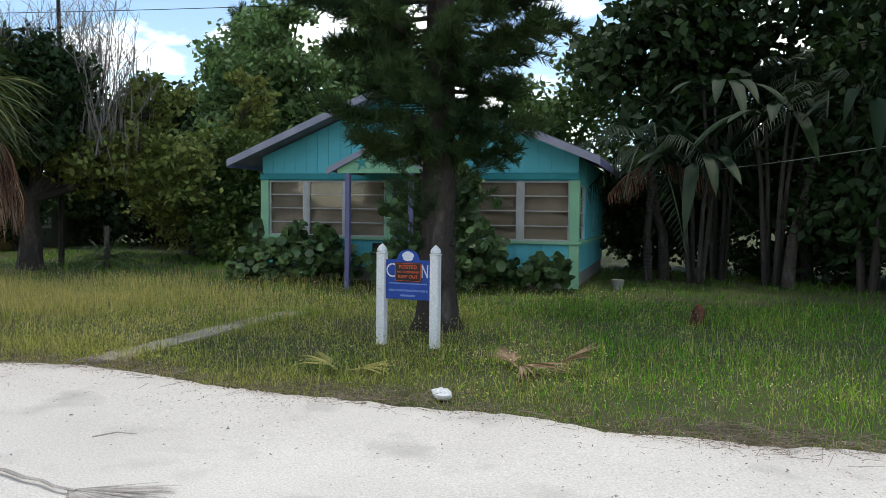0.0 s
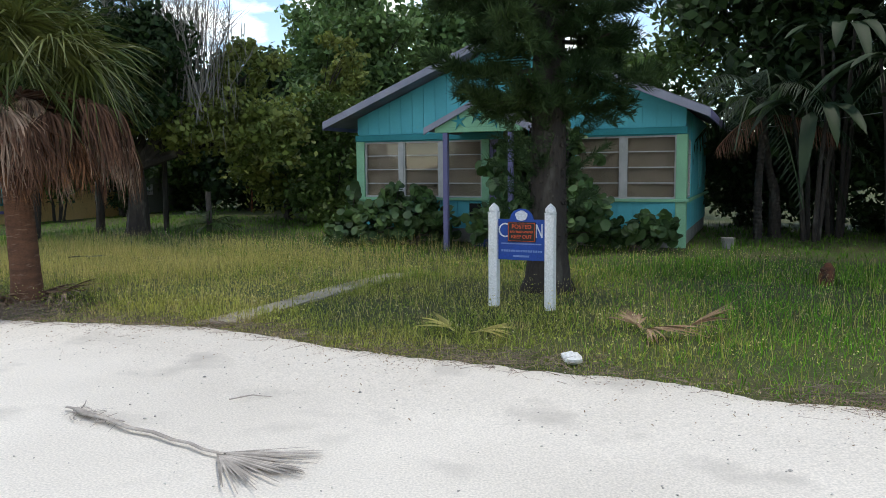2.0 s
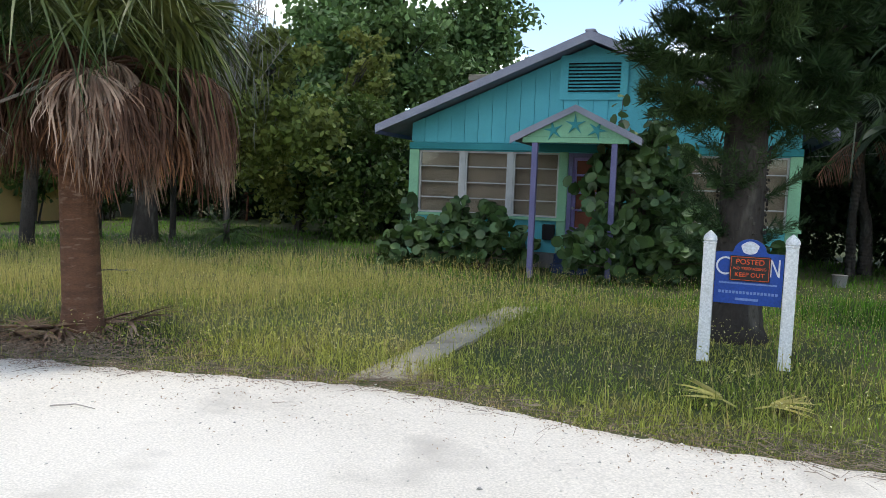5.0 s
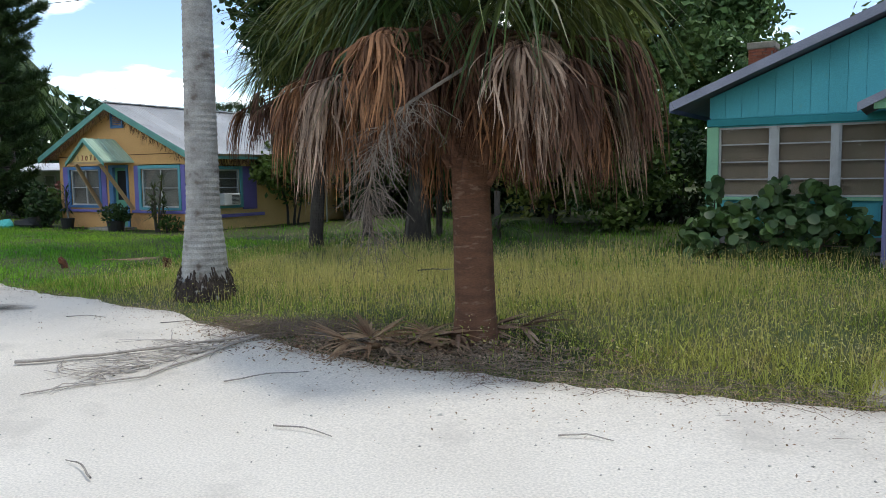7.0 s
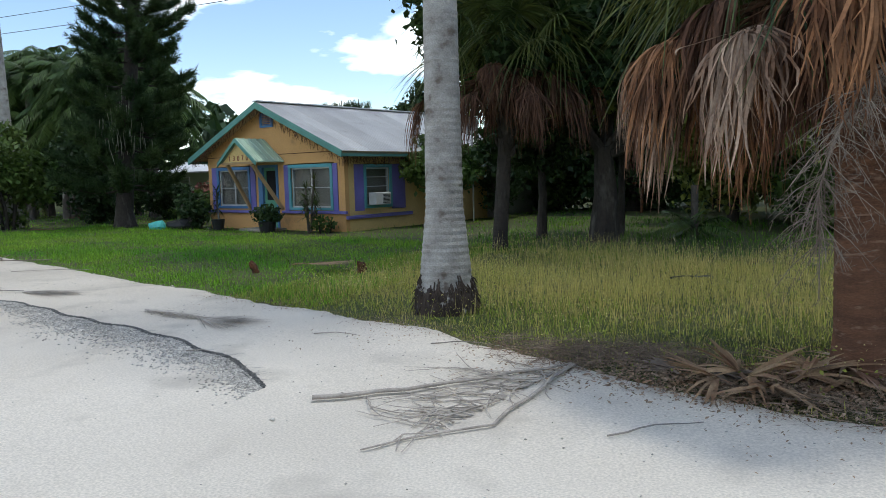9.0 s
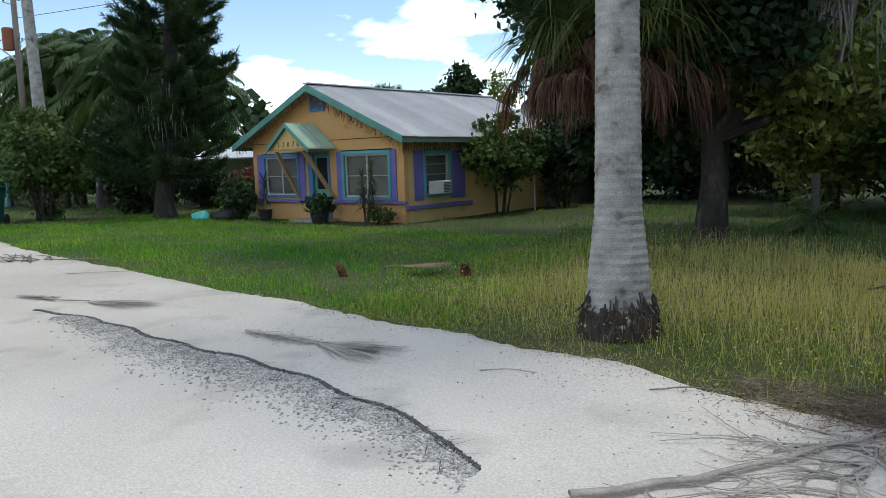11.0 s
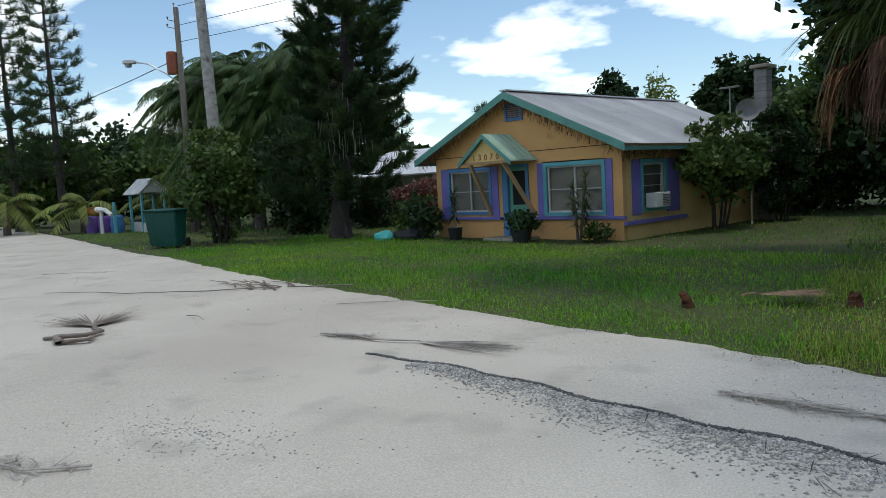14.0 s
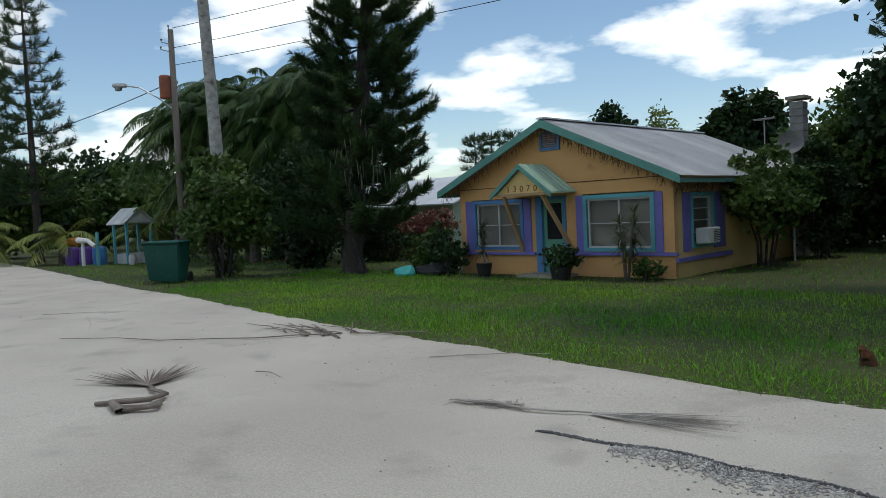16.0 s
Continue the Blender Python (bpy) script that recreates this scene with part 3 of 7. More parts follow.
def boards(house, x0, x1, z_low, z_high, y, count, mat, face=None, gap=0.012, thick=0.02):
    """Upright boards on a wall, each to its own height."""
    m = face or Matrix()
    for k in range(count):
        a, b = x0 + (x1 - x0) * k / count + gap / 2, x0 + (x1 - x0) * (k + 1) / count - gap / 2
        bm = bmesh.new()
        ta, tb = (z_high(a), z_high(b)) if callable(z_high) else (z_high, z_high)
        shape = [(a, z_low), (b, z_low), (b, tb), (a, ta)]
        if callable(z_high) and (a - 3.66) * (b - 3.66) < 0:
            shape = [(a, z_low), (b, z_low), (b, tb), (3.66, z_high(3.66)), (a, ta)]
        prism(bm, shape, y - thick, y)
        bmesh.ops.transform(bm, verts=bm.verts, matrix=m)
        part("board", bm, mat, house)


def text_part(words, mat, parent, m, size, depth=0.004, name="lettering", label="", align="CENTER"):
    """Raised letters in the built-in font, as a mesh."""
    cu = bpy.data.curves.new("letters", "FONT")
    cu.body, cu.size, cu.extrude, cu.align_x, cu.align_y = words, size, depth, align, "CENTER"
    tmp = bpy.data.objects.new("letters", cu)
    scene.collection.objects.link(tmp)
    me = bpy.data.meshes.new_from_object(tmp.evaluated_get(bpy.context.evaluated_depsgraph_get()))
    bpy.data.objects.remove(tmp)
    me.transform(m)
    me.materials.clear()
    me.materials.append(mat)
    ob = new(name, me)
    ob.parent = parent
    return tagged(ob, label)


# Teal house: x along its front, y inwards
HOUSE_A = pose(-4.25, 18.11, 0, 0, 0, -17.5)
teal = thing("house", HOUSE_A, "teal board-and-batten cottage with purple roof edges, shuttered up", "house")
W1, D1, PEAK, SLOPE = 7.4, 6.0, 3.66, 0.413


def gable_z(x):
    return 4.32 - SLOPE * abs(x - PEAK)


bm = bmesh.new()
box(bm, 0.03, 0.02, -0.05, W1 - 0.03, D1, 0.3)
part("foundation", bm, BLOCK, teal, "grey block foundation")
wall_parts(teal, TEAL, ((0.03, 3.28, 0.3, 0.93), (4.1, W1 - 0.03, 0.3, 0.93), (3.1, 3.28, 0.93, 2.26), (4.1, 5.2, 0.93, 2.26)), 0.02, 0.14)
wall_parts(teal, ALU, ((1.08, 1.18, 0.93, 2.26), (2.08, 2.18, 0.93, 2.26), (6.12, 6.22, 0.93, 2.26)), 0.0, 0.14)
bm = bmesh.new()
prism(bm, [(0.03, 2.26), (W1 - 0.03, 2.26), (W1 - 0.03, gable_z(W1)), (PEAK, gable_z(PEAK)), (0.03, gable_z(0))], 0.02, 0.14)
part("wall", bm, TEAL, teal)
bm = bmesh.new()
prism(bm, [(0.03, 0.3), (W1 - 0.03, 0.3), (W1 - 0.03, gable_z(W1)), (PEAK, gable_z(PEAK)), (0.03, gable_z(0))], D1 - 0.14, D1)
part("wall", bm, TEAL, teal)
boxpart("wall", TEAL, teal, 0.03, 0.14, 0.3, 0.15, D1 - 0.14, gable_z(0))
SIDE_R = pose(W1, 0, 0, 0, 0, 90)
wall_parts(teal, TEAL, ((0.14, D1 - 0.14, 0.3, 0.93), (0.14, D1 - 0.14, 2.2, gable_z(W1)), (1.5, D1 - 0.14, 0.93, 2.2)), 0.03, 0.14, SIDE_R)
boards(teal, 0.15, D1, 0.3, 0.93, 0.03, 18, TEAL, SIDE_R)
boards(teal, 1.5, D1, 0.98, gable_z(W1) - 0.05, 0.03, 14, TEAL, SIDE_R)
window(teal, 0.2, 1.45, 0.98, 2.2, 0.06, 4, ALU, BLIND, face=SIDE_R)
# Dark sheet behind this glass stands in for the unlit room
window(teal, 3.4, 4.2, 1.1, 2.0, 0.02, 3, AQUA, DARK, face=SIDE_R)
boards(teal, 0.18, 3.1, 0.3, 0.92, 0.02, 10, TEAL)
boards(teal, 4.1, 7.22, 0.3, 0.92, 0.02, 11, TEAL)
boards(teal, 4.1, 5.2, 0.98, 2.3, 0.02, 4, TEAL)
boards(teal, 0.0, W1, 2.44, gable_z, 0.02, 26, TEAL)
boxpart("trim", BLUE_GREEN, teal, -0.03, -0.06, 2.28, W1 + 0.03, 0.015, 2.42, "blue-green ledge over the windows", bevel=0.01)
for a, b in ((-0.03, 0.18), (3.1, 3.28), (7.22, W1 + 0.03)):
    boxpart("corner_post", MINT, teal, a, -0.03, 0.0, b, 0.018, 2.275, "light green painted post", bevel=0.008)
boxpart("corner_post", MINT, teal, W1 - 0.01, 0.02, 0.0, W1 + 0.03, 0.2, 2.275, "light green painted post")
for a, b in ((0.0, 3.28), (4.1, W1 + 0.05)):
    boxpart("sill", MINT, teal, a - 0.04, -0.08, 0.925, b, 0.015, 0.985, "light green window ledge", bevel=0.008)
boxpart("sill", MINT, teal, W1 + 0.03, -0.05, 0.925, W1 + 0.08, D1, 0.985, "light green window ledge")
for a, b in ((0.18, 1.08), (1.18, 2.08), (2.18, 3.1), (5.2, 6.12), (6.22, 7.22)):
    window(teal, a, b, 0.99, 2.26, 0.05, 4, ALU, BLIND)
# Gable vent
bm = bmesh.new()
ring(bm, 3.05, 4.33, 3.28, 4.12, 0.15, 0.14, 0.11, 0.14, -0.05, -0.003)
vent = part("vent", bm, TEAL, teal)
# Dark sheet on the solid wall stands in for the vent's unlit hollow
boxpart("vent_back", DARK, vent, 3.2, -0.01, 3.39, 4.19, -0.004, 3.98)
for k in range(9):
    z = 3.415 + k * 0.065
    bm = bmesh.new()
    box(bm, -0.495, -0.035, -0.004, 0.495, 0.02, 0.004, pose(3.695, -0.03, z, 38))
    part("slat", bm, TEAL, vent)
# Door
bm = bmesh.new()
ring(bm, 3.29, 4.1, 0.3, 2.26, 0.08, 0.07, 0.04, 0.08, -0.02, 0.1)
part("door_frame", bm, PURPLE, teal, "purple door frame")
bm = bmesh.new()
ring(bm, 3.37, 4.03, 0.34, 2.18, 0.07, 0.07, 0.48, 0.06, 0.04, 0.08)
door = part("door", bm, DOOR_LILAC, teal, "lilac jalousie door")
for z in (1.14, 1.48, 1.82):
    boxpart("sash_bar", DOOR_LILAC, door, 3.44, 0.04, z, 3.96, 0.08, z + 0.045)
boxpart("blind", RED_BLIND, door, 3.44, 0.09, 0.8, 3.96, 0.1, 2.18, "red-brown blind")
bm = bmesh.new()
tube(bm, [(3.41, 0.04, 1.2), (3.41, -0.02, 1.2), (3.41, -0.05, 1.2)], [0.012, 0.03, 0.022], 8)
part("door_knob", bm, GALV, door)
boxpart("mailbox", DARK, teal, 2.85, -0.14, 0.56, 3.08, -0.005, 0.86, "dark metal wall mailbox", bevel=0.012)
# Roof
for sg in (-1, 1):
    bm = bmesh.new()
    far = PEAK + sg * 4.21
    prism(bm, [(PEAK, 4.36), (far, 2.62), (far, 2.72), (PEAK, 4.46)], -0.6, D1 + 0.4)
    roof = part("roof", bm, SHINGLE, teal, "grey-lilac low-pitched roof")
    bm = bmesh.new()
    prism(bm, [(PEAK, 4.3), (far + sg * 0.01, 2.56), (far + sg * 0.01, 2.72), (PEAK, 4.46)], -0.64, -0.602)
    part("fascia", bm, LILAC, roof, "lilac painted rake board")
    boxpart("fascia", PURPLE, roof, far, -0.6, 2.54, far + sg * 0.03, D1 + 0.4, 2.7)
    for k in range(16):
        y = -0.55 + k * 0.45
        bm = bmesh.new()
        prism(bm, [(PEAK, 4.461), (far, 2.721), (far, 2.745), (PEAK, 4.485)], y, y + 0.02)
        part("seam", bm, SHINGLE, roof)
boxpart("ridge_cap", LILAC, teal, PEAK - 0.1, -0.62, 4.44, PEAK + 0.1, D1 + 0.4, 4.5, bevel=0.02)
# Porch
PX, PF = 3.68, -1.9
for sg in (-1, 1):
    bm = bmesh.new()
    far = PX + sg * 1.1
    prism(bm, [(PX, 2.91), (far, 2.37), (far, 2.44), (PX, 2.98)], PF, -0.07)
    pr = part("porch_roof", bm, SHINGLE, teal, "small gabled porch roof")
    bm = bmesh.new()
    prism(bm, [(PX, 2.87), (far + sg * 0.01, 2.31), (far + sg * 0.01, 2.44), (PX, 2.98)], PF - 0.04, PF - 0.002)
    part("fascia", bm, LILAC, pr, "lilac rake board")
bm = bmesh.new()
prism(bm, [(PX - 0.85, 2.44), (PX + 0.85, 2.44), (PX, 2.88)], PF + 0.03, PF + 0.06)
gable = part("gable_panel", bm, MINT, teal, "pale green porch gable panel")
for cx, cz, rot in ((PX - 0.37, 2.55, 0.2), (PX, 2.65, 0.0), (PX + 0.37, 2.56, -0.4)):
    bm = bmesh.new()
    pts = []
    for k in range(10):
        r = 0.18 if k % 2 == 0 else 0.045
        a = rot + math.pi / 2 + k * math.tau / 10
        pts.append((cx + r * math.cos(a), cz + r * math.sin(a)))
    prism(bm, pts, PF + 0.005, PF + 0.028)
    part("starfish", bm, BLUE_GREEN, gable, "dark green starfish ornament")
boxpart("beam", MINT, teal, PX - 0.9, PF + 0.03, 2.34, PX + 0.9, PF + 0.13, 2.438, "pale green porch beam", bevel=0.006)
for a in (2.95, 4.3):
    boxpart("porch_post", PURPLE, teal, a, PF + 0.03, -0.03, a + 0.1, PF + 0.13, 2.338, "purple wooden porch post", bevel=0.008)
for k in range(2):
    boxpart("step", NAVY, teal, 3.15, -0.75 + k * 0.35, -0.03 + k * 0.17, 4.25, -0.39 + k * 0.35, 0.15 + k * 0.17, "dark blue painted step", bevel=0.01)
# Brick chimney at the side
chim = part("chimney", (lambda b: (box(b, -0.22, 4.75, -0.05, 0.28, 5.25, 4.3), b)[1])(bmesh.new()), BLOCK, teal)
for k in range(18):
    z = 3.0 + k * 0.075
    for s in range(3):
        a = -0.25 + s * 0.19 - (0.0 if k % 2 else 0.06)
        bm = bmesh.new()
        box(bm, max(-0.25, a), 4.72, z, min(0.31, a + 0.18), 4.76, z + 0.065)
        part("brick", bm, BRICK, chim)
    bm = bmesh.new()
    box(bm, 0.27, 4.77, z, 0.31, 5.26, z + 0.065)
    part("brick", bm, BRICK, chim)
    bm = bmesh.new()
    box(bm, -0.25, 4.77, z, -0.215, 5.26, z + 0.065)
    part("brick", bm, BRICK, chim)
boxpart("chimney_cap", CONCRETE, teal, -0.29, 4.68, 4.34, 0.35, 5.3, 4.5, "pale chimney cap", bevel=0.02)

# Orange house: x along its front from the near corner (x < 0), y inwards
HOUSE_B = pose(-18.32, 22.7, -0.1, 0, 0, -16)
orange = thing("house", HOUSE_B, "orange stucco cottage with blue and violet trim and tin roof", "house")
WB, DB, RX, RZ, EZ = -6.5, 7.4, -3.25, 3.93, 2.33
RS = (RZ - EZ) / 3.6


def wall_b(x):
    return RZ - 0.1 - RS * abs(x - RX)


wall_parts(orange, STUCCO, ((WB, -6.04, -0.1, 2.0), (-4.2, -3.66, -0.1, 2.0), (-2.95, -2.42, -0.1, 2.0), (-0.42, 0.0, -0.1, 2.0),
                            (-6.04, -4.2, -0.1, 0.64), (-2.42, -0.42, -0.1, 0.62), (-3.66, -2.95, -0.1, 0.06)), 0.0, 0.16)
bm = bmesh.new()
prism(bm, [(WB, 2.0), (0.0, 2.0), (0.0, wall_b(0)), (RX, wall_b(RX)), (WB, wall_b(WB))], 0.0, 0.16)
part("wall", bm, STUCCO, orange, "orange stucco front wall")
SIDE_B = pose(0, 0, 0, 0, 0, 90)
wall_parts(orange, STUCCO_PALE, ((0.16, 0.75, -0.1, 1.95), (1.97, DB, -0.1, 1.95), (0.75, 1.97, -0.1, 0.65), (0.16, DB, 1.95, wall_b(0))),
           0.0, 0.16, SIDE_B, "stucco side wall in a paler tone painting sunlight")
boxpart("wall", STUCCO, orange, WB, 0.16, -0.1, WB + 0.16, DB, wall_b(WB))
bm = bmesh.new()
prism(bm, [(WB + 0.16, -0.1), (-0.16, -0.1), (-0.16, wall_b(0)), (RX, wall_b(RX)), (WB + 0.16, wall_b(WB))], DB - 0.16, DB)
part("wall", bm, STUCCO, orange)
boxpart("trim", TERRA, orange, WB, -0.012, 2.3, -0.01, -0.002, 2.32, "thin dark line across the gable")
boxpart("ledge", VIOLET, orange, WB, -0.1, 0.5, -3.86, -0.003, 0.58, "violet window ledge", bevel=0.01)
boxpart("ledge", VIOLET, orange, -2.7, -0.1, 0.5, 0.1, -0.003, 0.58, "violet window ledge", bevel=0.01)
bm = bmesh.new()
box(bm, 0.0, -0.1, 0.34, 2.85, -0.003, 0.44, SIDE_B, 0.01)
part("ledge", bm, VIOLET, orange, "violet window ledge")


def framed(x0, x1, z0, z1, rows, cols, face=None, left=0.3, right=0.3, mat=AQUA):
    """A window with an aqua surround and flat violet shutters."""
    m = face or Matrix()
    bm = bmesh.new()
    ring(bm, x0, x1, z0, z1, 0.1, 0.1, 0.08, 0.1, -0.05, -0.003, m)
    part("surround", bm, mat, orange, "aqua painted window surround")
    for a, b in ((x0 - left, x0), (x1, x1 + right)):
        boxpart("shutter", VIOLET, orange, a + 0.003, -0.035, z0 - 0.06, b - 0.003, -0.003, z1, "violet flat shutter", m, 0.006)
    window(orange, x0 + 0.1, x1 - 0.1, z0 + 0.08, z1 - 0.1, 0.05, rows, WINDOW_WHITE, SHADE, cols, face=m, bar=0.045)


framed(-2.38, -0.46, 0.6, 1.97, 2, 2, None, 0.22, 0.2)
framed(-6.0, -4.24, 0.64, 1.98, 2, 2, None, 0.28, 0.25, BLUE)
framed(0.75, 1.97, 0.62, 1.92, 4, 1, SIDE_B, 0.38, 0.62)
# Door of the orange house
bm = bmesh.new()
ring(bm, -3.84, -2.9, 0.02, 2.0, 0.2, 0.08, 0.04, 0.08, -0.04, 0.1)
part("door_frame", bm, BLUE, orange, "blue painted door frame")
bm = bmesh.new()
ring(bm, -3.64, -2.98, 0.06, 1.92, 0.1, 0.1, 0.84, 0.1, 0.05, 0.09)
gate = part("door", bm, DOOR_GREEN, orange, "sea-green screen door with dark upper panes")
boxpart("screen", DARK, gate, -3.54, 0.07, 0.9, -3.08, 0.075, 1.82)
boxpart("step", CONCRETE, orange, -4.0, -0.75, -0.06, -2.6, -0.005, 0.05, "pale concrete doorstep", bevel=0.015)
# Air conditioner in the side window
bm = bmesh.new()
box(bm, 0.9, -0.36, 0.72, 1.55, -0.055, 1.08, SIDE_B, 0.015)
ac = part("air_conditioner", bm, WINDOW_WHITE, orange, "white window air conditioner")
for k in range(7):
    bm = bmesh.new()
    box(bm, 1.2, -0.372, 0.77 + k * 0.04, 1.5, -0.362, 0.785 + k * 0.04, SIDE_B)
    part("grille_slat", bm, BLACK, ac)
# Gable vent
bm = bmesh.new()
ring(bm, -3.62, -3.01, 3.16, 3.62, 0.07, 0.07, 0.06, 0.06, -0.05, -0.003)
vb = part("vent", bm, BLUE, orange, "blue louvred gable vent")
for k in range(6):
    bm = bmesh.new()
    box(bm, -0.235, -0.025, -0.004, 0.235, 0.015, 0.004, pose(-3.315, -0.025, 3.25 + k * 0.055, 38))
    part("slat", bm, BLUE, vb)
# Tin roof in ribbed panels
for sg in (-1, 1):
    far = RX + sg * 3.66
    bm = bmesh.new()
    prism(bm, [(RX, RZ - 0.1), (far, EZ - 0.12), (far, EZ - 0.05), (RX, RZ - 0.03)], -0.45, DB + 1.0)
    roof = part("roof", bm, LUMBER, orange, "low-pitched tin roof with rust streaks")
    count = 15
    for k in range(count):
        y0 = -0.47 + k * (DB + 1.5) / count
        y1 = y0 + (DB + 1.5) / count - 0.004
        bm = bmesh.new()
        n = 10
        prof = []
        for i in range(n + 1):
            y = y0 + (y1 - y0) * i / n
            prof.append((y, 0.012 if i % 2 else 0.0))
        lo, hi = [], []
        end = far + sg * random.uniform(0.02, 0.06)
        for y, h in prof:
            hi.append(bm.verts.new((RX, y, RZ + h - 0.015)))
            lo.append(bm.verts.new((end, y, EZ + h - 0.02 - RS * abs(end - far) - 0.015)))
        for i in range(n):
            bm.faces.new((hi[i], hi[i + 1], lo[i + 1], lo[i]))
        bmesh.ops.solidify(bm, geom=bm.faces[:], thickness=0.004)
        part("tin_panel", bm, TIN, roof)
    bm = bmesh.new()
    prism(bm, [(RX, RZ - 0.22), (far, EZ - 0.22), (far, EZ - 0.03), (RX, RZ - 0.03)], -0.5, -0.455)
    part("fascia", bm, FASCIA, roof, "green rake board")
    boxpart("fascia", FASCIA, roof, far - (0.03 if sg > 0 else 0.0), -0.45, EZ - 0.2, far + (0.0 if sg > 0 else 0.03), DB + 1.0, EZ - 0.05, "green eave board")
boxpart("ridge_cap", TIN, orange, RX - 0.12, -0.48, RZ - 0.01, RX + 0.12, DB + 1.0, RZ + 0.025)
# String of dangling lights under the eaves
n = 500
u = rng.random(n)
right = rng.random(n) < 0.5
px = np.where(right, RX + u * 3.55, RX - u * 3.55)
pz = RZ - 0.2 - RS * np.abs(px - RX)
base = np.stack([px, np.full(n, -0.43) + rng.normal(0, 0.02, n), pz], -1)
n2 = 260
base2 = np.stack([np.full(n2, 0.28), rng.random(n2) * 2.6 - 0.3, np.full(n2, EZ - 0.2)], -1)
base = np.concatenate([base, base2])
k = len(base)
way = unit(np.tile([0, 0, -1.0], (k, 1)) + 0.35 * rng.normal(size=(k, 3)))
v, f = strips(base, way, unit(rng.normal(size=(k, 3)) * [1, 1, 0.1]), rng.uniform(0.05, 0.3, k), np.full(k, 0.012), np.zeros(k), 2, 0.8)
tagged(cloud_mesh("icicle_string", v, f, FAN_DEAD, orange, "tangled string of dangling eave lights"), kind="stuff")
# Porch hood
HX, HF = -3.5, -1.0
for sg in (-1, 1):
    far = HX + sg * 0.92
    bm = bmesh.new()
    prism(bm, [(HX, 2.77), (far, 2.06), (far, 2.1), (HX, 2.81)], HF - 0.08, -0.005)
    hood = part("hood_roof", bm, SEAFOAM, orange, "pale green metal door hood")
    for k in range(5):
        y = HF - 0.02 + k * 0.22
        bm = bmesh.new()
        prism(bm, [(HX, 2.811), (far, 2.101), (far, 2.125), (HX, 2.835)], y, y + 0.02)
        part("seam", bm, SEAFOAM, hood)
    bm = bmesh.new()
    prism(bm, [(HX, 2.69), (far + sg * 0.02, 1.97), (far + sg * 0.02, 2.09), (HX, 2.81)], HF - 0.12, HF - 0.082)
    part("fascia", bm, FASCIA, hood)
bm = bmesh.new()
prism(bm, [(HX - 0.78, 2.1), (HX + 0.78, 2.1), (HX, 2.7)], HF + 0.0, HF + 0.04)
tympan = part("gable_panel", bm, STUCCO_PALE, orange, "pinkish gable panel with house numbers")
for k, ch in enumerate("13070"):
    text_part(ch, RUST, tympan, Matrix.Translation((HX - 0.42 + k * 0.21, HF - 0.008, 2.2 + (0.01 if k % 2 else 0))) @ pose(0, 0, 0, 90), 0.22, 0.006, "house_number", "brown house number")
boxpart("hood_beam", LUMBER, orange, HX - 0.8, HF - 0.03, 2.03, HX + 0.8, HF + 0.05, 2.095)
for sg in (-1, 1):
    a, b = Vector((HX + sg * 0.6, HF + 0.02, 2.04)), Vector((HX + sg * 0.78, -0.02, 0.62))
    d = b - a
    bm = bmesh.new()
    box(bm, -0.035, -0.05, 0, 0.035, 0.05, d.length, Matrix.Translation(a) @ d.to_track_quat("Z", "Y").to_matrix().to_4x4())
    part("brace", bm, LUMBER, orange, "raw timber brace")
# Rear wing, chimney, dish
bm = bmesh.new()
box(bm, -5.5, DB, -0.1, -0.25, DB + 5.0, 2.15)
part("rear_wing", bm, GREY_GREEN, orange, "grey-green rear wing")
bm = bmesh.new()
prism(bm, [(-5.8, 2.15), (0.15, 2.15), (0.15, 2.24), (-2.8, 3.3), (-5.8, 2.24)], DB + 0.9, DB + 5.3)
part("wing_roof", bm, TIN, orange)
bm = bmesh.new()
box(bm, DB + 1.0, 0.13, 0.75, DB + 1.75, 0.25, 1.2, SIDE_B)
part("wing_window", bm, WINDOW_WHITE, orange)
cb = part("chimney", (lambda b: (box(b, 0.1, DB - 0.44, -0.1, 0.44, DB - 0.08, 4.4), b)[1])(bmesh.new()), BLOCK, orange, "grey block chimney")
for k in range(21):
    z = 0.0 + k * 0.21
    bm = bmesh.new()
    box(bm, 0.08, DB - 0.46, z, 0.46, DB - 0.06, z + 0.2, None, 0.012)
    part("block", bm, BLOCK, cb)
boxpart("chimney_cap", CONCRETE, orange, 0.0, DB - 0.56, 4.46, 0.54, DB + 0.04, 4.56, bevel=0.015)


# Front walk of the teal house
walkway = thing("front_walk", pose(0, 0, 0), "narrow cracked concrete path half overgrown with grass", "path", kind="structure")
slab_line = [((-4.02, 8.05), (-3.52, 8.12)), ((-3.82, 8.7), (-3.36, 8.76)), ((-3.48, 9.5), (-3.04, 9.6)), ((-3.18, 10.5), (-2.72, 10.6)),
             ((-2.84, 11.3), (-2.36, 11.4)), ((-2.58, 11.95), (-2.1, 12.1))]
